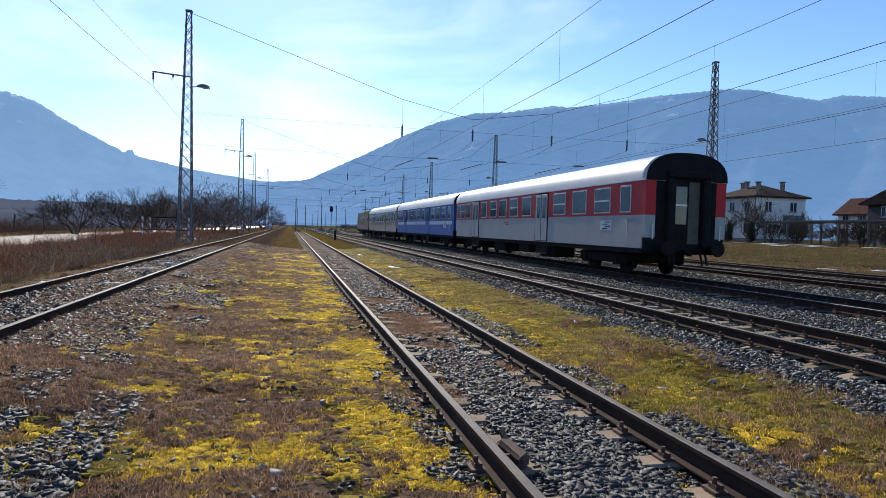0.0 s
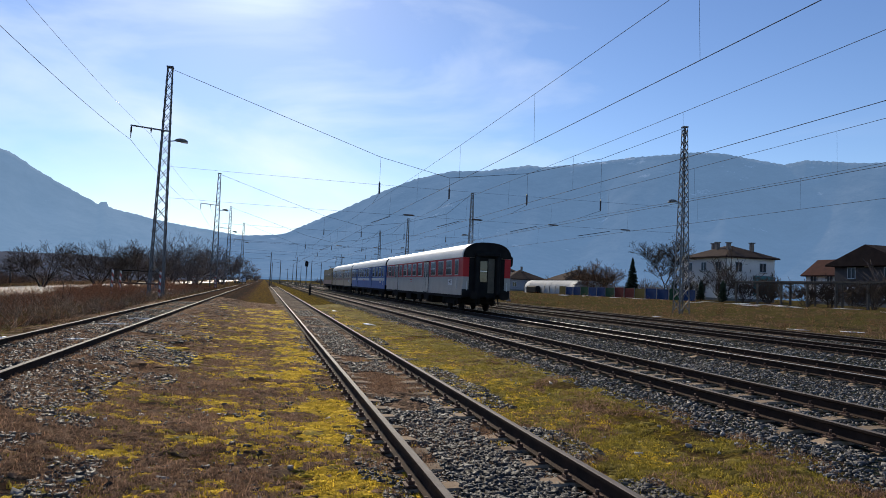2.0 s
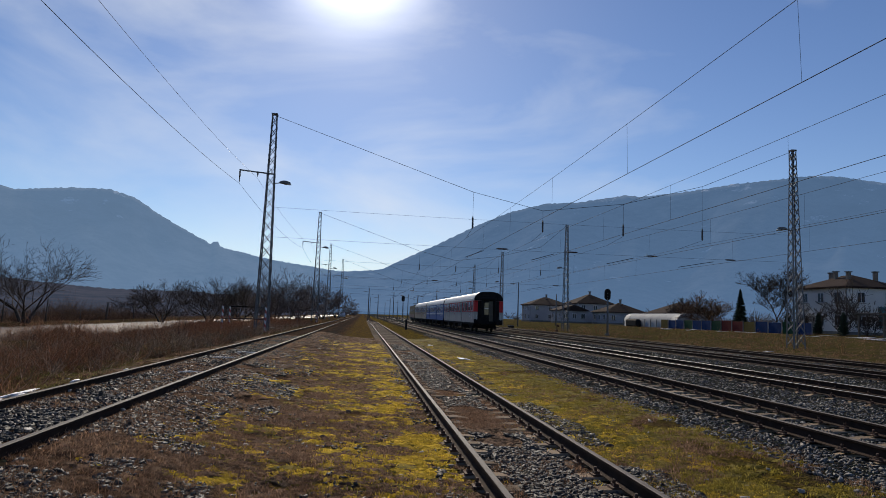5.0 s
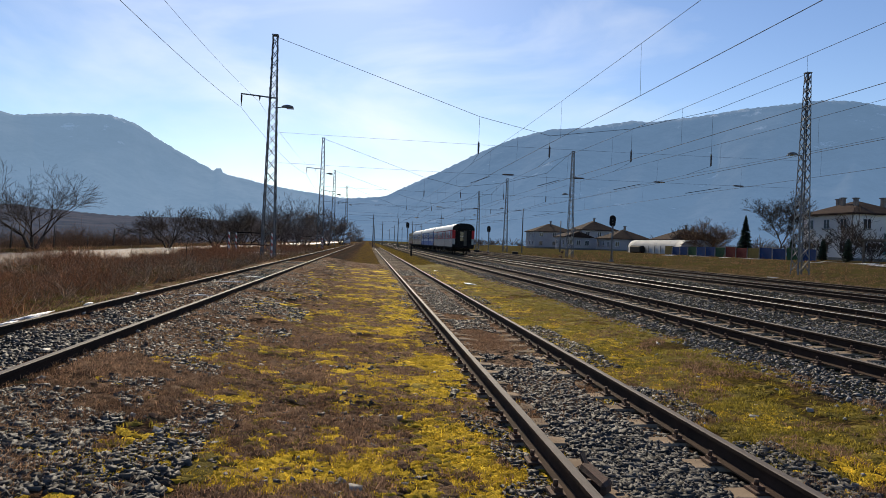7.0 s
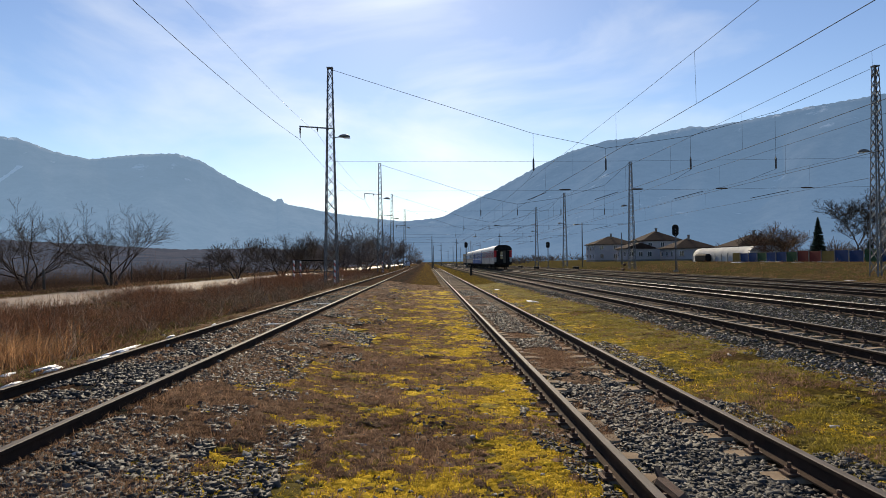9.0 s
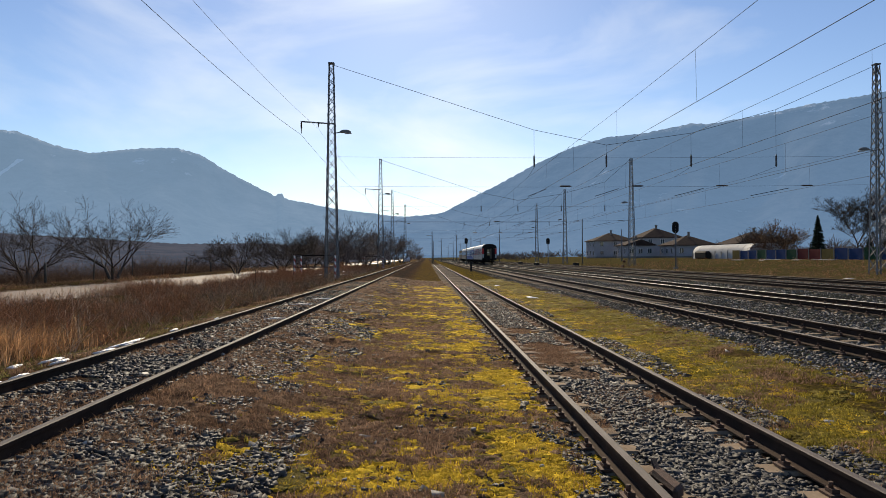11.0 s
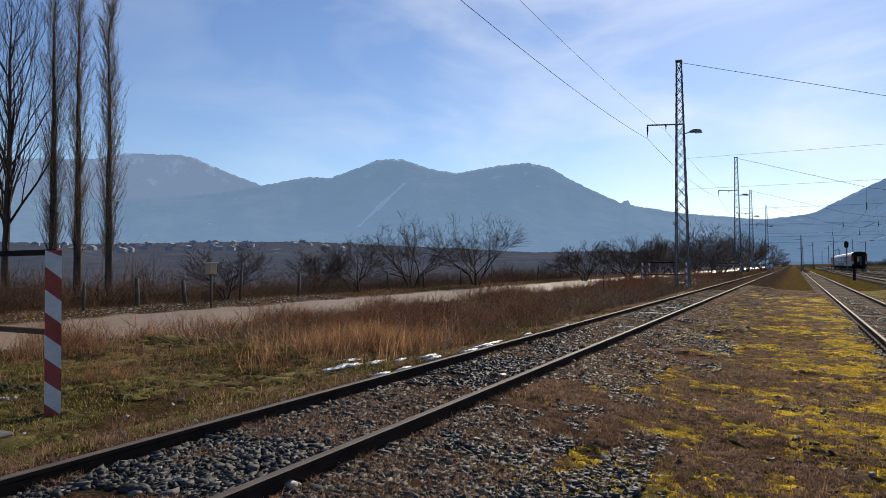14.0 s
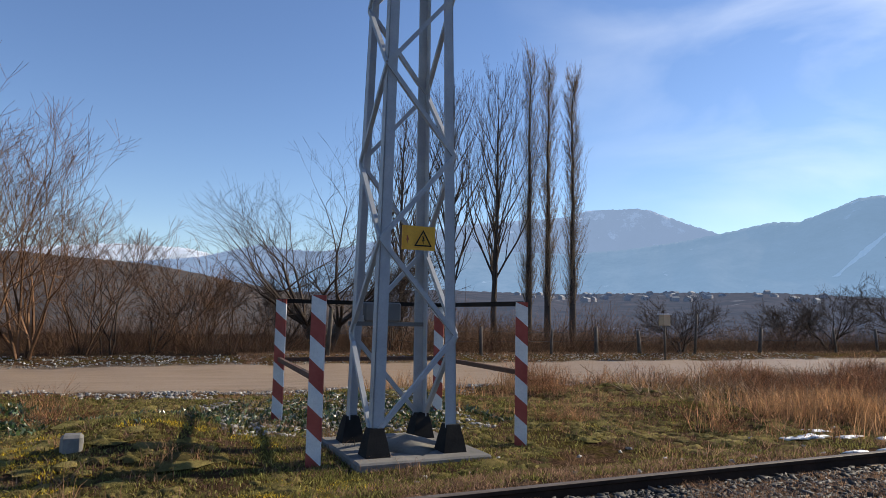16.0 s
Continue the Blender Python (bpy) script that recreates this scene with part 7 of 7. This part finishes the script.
def garden():
    g = thing("pergola", "grey wooden vine pergola in the garden", "pergola", (48.5, 38, 1.1))
    rng = random.Random(12)
    for i in range(8):
        for x in (0, 4.0):
            part("post", bm_box(x - 0.08, x + 0.08, i * 3.2 - 0.08, i * 3.2 + 0.08, -0.2, 2.3), M["post_wood"], g)
        part("cross_beam", bm_box(-0.4, 4.4, i * 3.2 - 0.06, i * 3.2 + 0.06, 2.3, 2.42), M["post_wood"], g)
    for x in (0, 1.3, 2.7, 4.0):
        part("rail", bm_box(x - 0.05, x + 0.05, -0.4, 23, 2.42, 2.52), M["post_wood"], g)
    t = thing("spruce", "dark green spruce beside the gardens", "tree", (51.6, 86.3, 1.3))
    part("trunk", bm_cyl((0, 0, -0.2), (0, 0, 5.6), 0.14, 0.03, 7), M["bark"], t)
    rngn = np.random.default_rng(6)
    segs = []
    for _ in range(900):
        z = rngn.uniform(0.5, 5.7)
        a, r = rngn.uniform(0, 6.283), 1.35 * (1 - (z / 5.9)) ** 0.85 * rngn.uniform(0.7, 1.1)
        segs.append((0, 0, z, math.cos(a) * r, math.sin(a) * r, z - 0.3 * r + 0.1, 0.10, 0.03))
    v, f = prisms(segs, 3)
    part("needles", mesh_np("needles", v, f, M["spruce"]), None, t)
    tree_thing("bare_tree", "spreading bare walnut tree beside the lattice mast", (52.0, 79.0, 1.3), *broad_tree(91, 9.2, 0.75, 5, 0.12, 0.22), group="garden trees")
    tree_thing("bare_tree", "reddish bare tree behind the painted fence", (54.2, 101.0, 1.3), *round_tree(92, 6.6), group="garden trees", mat=M["twig_red"])
    for k, (x, y, h) in enumerate(((50, 70, 3.2), (51, 66, 4.4), (50, 61, 2.6), (49.5, 57, 2.4), (50.5, 53, 2.4), (49.5, 49, 2.2), (49.8, 45, 2.4), (50, 41, 2.4), (50, 36, 2.6), (54, 62, 2.6), (55, 52, 2.2), (54, 46, 2.3), (53, 40, 2.4), (56, 104, 4.5), (57, 112, 4.2))):
        t = thing("shrub", "dark bare garden shrub behind the yard", "shrub", (x, y, 1.25), 40 * k, "garden shrubs")
        v, f = prisms(thicken(bush(500 + k % 4, h * 1.15, 12, 3, 0.55, 1.3), (x, y), 0.00022), 3)
        part("crown", mesh_np("crown", v, f, M["twig"]), None, t)
    for k, (x, y) in enumerate(((49.2, 72.5), (49.4, 67.5), (49.2, 63.4))):
        t = thing("conifer_shrub", "small dark evergreen shrub before the house", "shrub", (x, y, 1.25), 50 * k, "evergreen shrubs")
        rn = np.random.default_rng(k)
        segs = []
        for _ in range(260):
            z = rn.uniform(0.1, 2.3)
            a, r = rn.uniform(0, 6.283), 0.6 * (1 - z / 2.6) ** 0.6 * rn.uniform(0.6, 1.1)
            segs.append((0, 0, z, math.cos(a) * r, math.sin(a) * r, z + 0.15, 0.09, 0.03))
        v, f = prisms(segs, 3)
        part("foliage", mesh_np("foliage", v, f, M["spruce"]), None, t)


garden()


def parked_car(at, rz):
    """A small white van at the far end of the road."""
    c = thing("parked_van", "white van parked at the far end of the road", "van", at, rz)
    bm = bm_box(-0.9, 0.9, 0.0, 4.6, 0.35, 1.15, 0.12)
    part("body", bm, M["white_band"], c)
    bm = bmesh.new()
    lo = [bm.verts.new(p) for p in ((-0.86, 0.7, 1.13), (0.86, 0.7, 1.13), (0.86, 4.5, 1.13), (-0.86, 4.5, 1.13))]
    hi = [bm.verts.new(p) for p in ((-0.74, 1.3, 1.95), (0.74, 1.3, 1.95), (0.74, 4.4, 1.95), (-0.74, 4.4, 1.95))]
    bm.faces.new(hi)
    for i in range(4):
        j = (i + 1) % 4
        bm.faces.new((lo[i], lo[j], hi[j], hi[i]))
    part("cabin", bm, M["white_band"], c)
    bm = bmesh.new()
    bm.faces.new([bm.verts.new(p) for p in ((-0.72, 0.78, 1.22), (0.72, 0.78, 1.22), (0.66, 1.22, 1.85), (-0.66, 1.22, 1.85))])
    part("windscreen", bm, M["glass"], c)
    for sx in (-1, 1):
        for y in (0.85, 3.7):
            w = part("wheel", bm_cyl((sx * 0.72, y, 0.32), (sx * 0.92, y, 0.32), 0.32, sides=14), M["rubber"], c)
            part("rim", bm_cyl((sx * 0.92, y, 0.32), (sx * 0.935, y, 0.32), 0.18, sides=10), M["alu"], w)
        part("headlight", bm_box(*sorted((sx * 0.5, sx * 0.8)), -0.02, 0.05, 0.7, 0.88, 0.02), M["lampglass"], c)


parked_car((-5.9, 200.0, 0.25), 4)


def far_village():
    """Small pale houses strewn over the foot of the mountains."""
    rng = np.random.default_rng(19)
    V, F, idx = [], [], []
    crest_az = [3, 8, 14, 20, 26, 32, 40, 48, 56, 66, 76, 90]
    crest_el = [0.6, 1.0, 1.3, 1.2, 1.6, 1.9, 2.3, 2.2, 2.0, 2.2, 1.8, 1.2]
    for _ in range(46):
        az = rng.choice([47.0, 44.0, 52.0, 57.0, 38.0]) + rng.normal(0, 1.6)
        s = rng.uniform(0.05, 0.3)
        d = 1400 - 900 * s
        h = (1400 * math.tan(radians(float(np.interp(az, crest_az, crest_el)))) + 1.7) * (1 - s) ** 1.25 - 12 * s
        c = Vector((-math.sin(radians(az)) * d, math.cos(radians(az)) * d, h - 1.5))
        w, l, e, r = rng.uniform(4, 6), rng.uniform(4, 6.5), rng.uniform(5, 7.5), rng.uniform(2, 3)
        a = rng.uniform(0, 3.14)
        u, t = Vector((math.cos(a), math.sin(a), 0)), Vector((-math.sin(a), math.cos(a), 0))
        b = len(V)
        for z in (0, e):
            V += [c + u * i * w + t * j * l + Vector((0, 0, z)) for i, j in ((-1, -1), (1, -1), (1, 1), (-1, 1))]
        V += [c + u * i * w + Vector((0, 0, e + r)) for i in (-1, 1)]
        F += [(b, b + 1, b + 5, b + 4), (b + 1, b + 2, b + 6, b + 5), (b + 2, b + 3, b + 7, b + 6), (b + 3, b, b + 4, b + 7), (b + 4, b + 5, b + 9, b + 8), (b + 6, b + 7, b + 8, b + 9), (b + 5, b + 6, b + 9), (b + 7, b + 4, b + 8)]
        # roofs take the milky sheet colour, paled to stand for haze
        idx += [0, 0, 0, 0, 1, 1, 0, 0]
    tagged(new("far_village", mesh_of("far_village", V, F, [M["plaster_far"], M["poly"]], idx)), "pale village houses at the foot of the mountains, roofs paled for haze", "village", kind="stuff")


far_village()

motions()
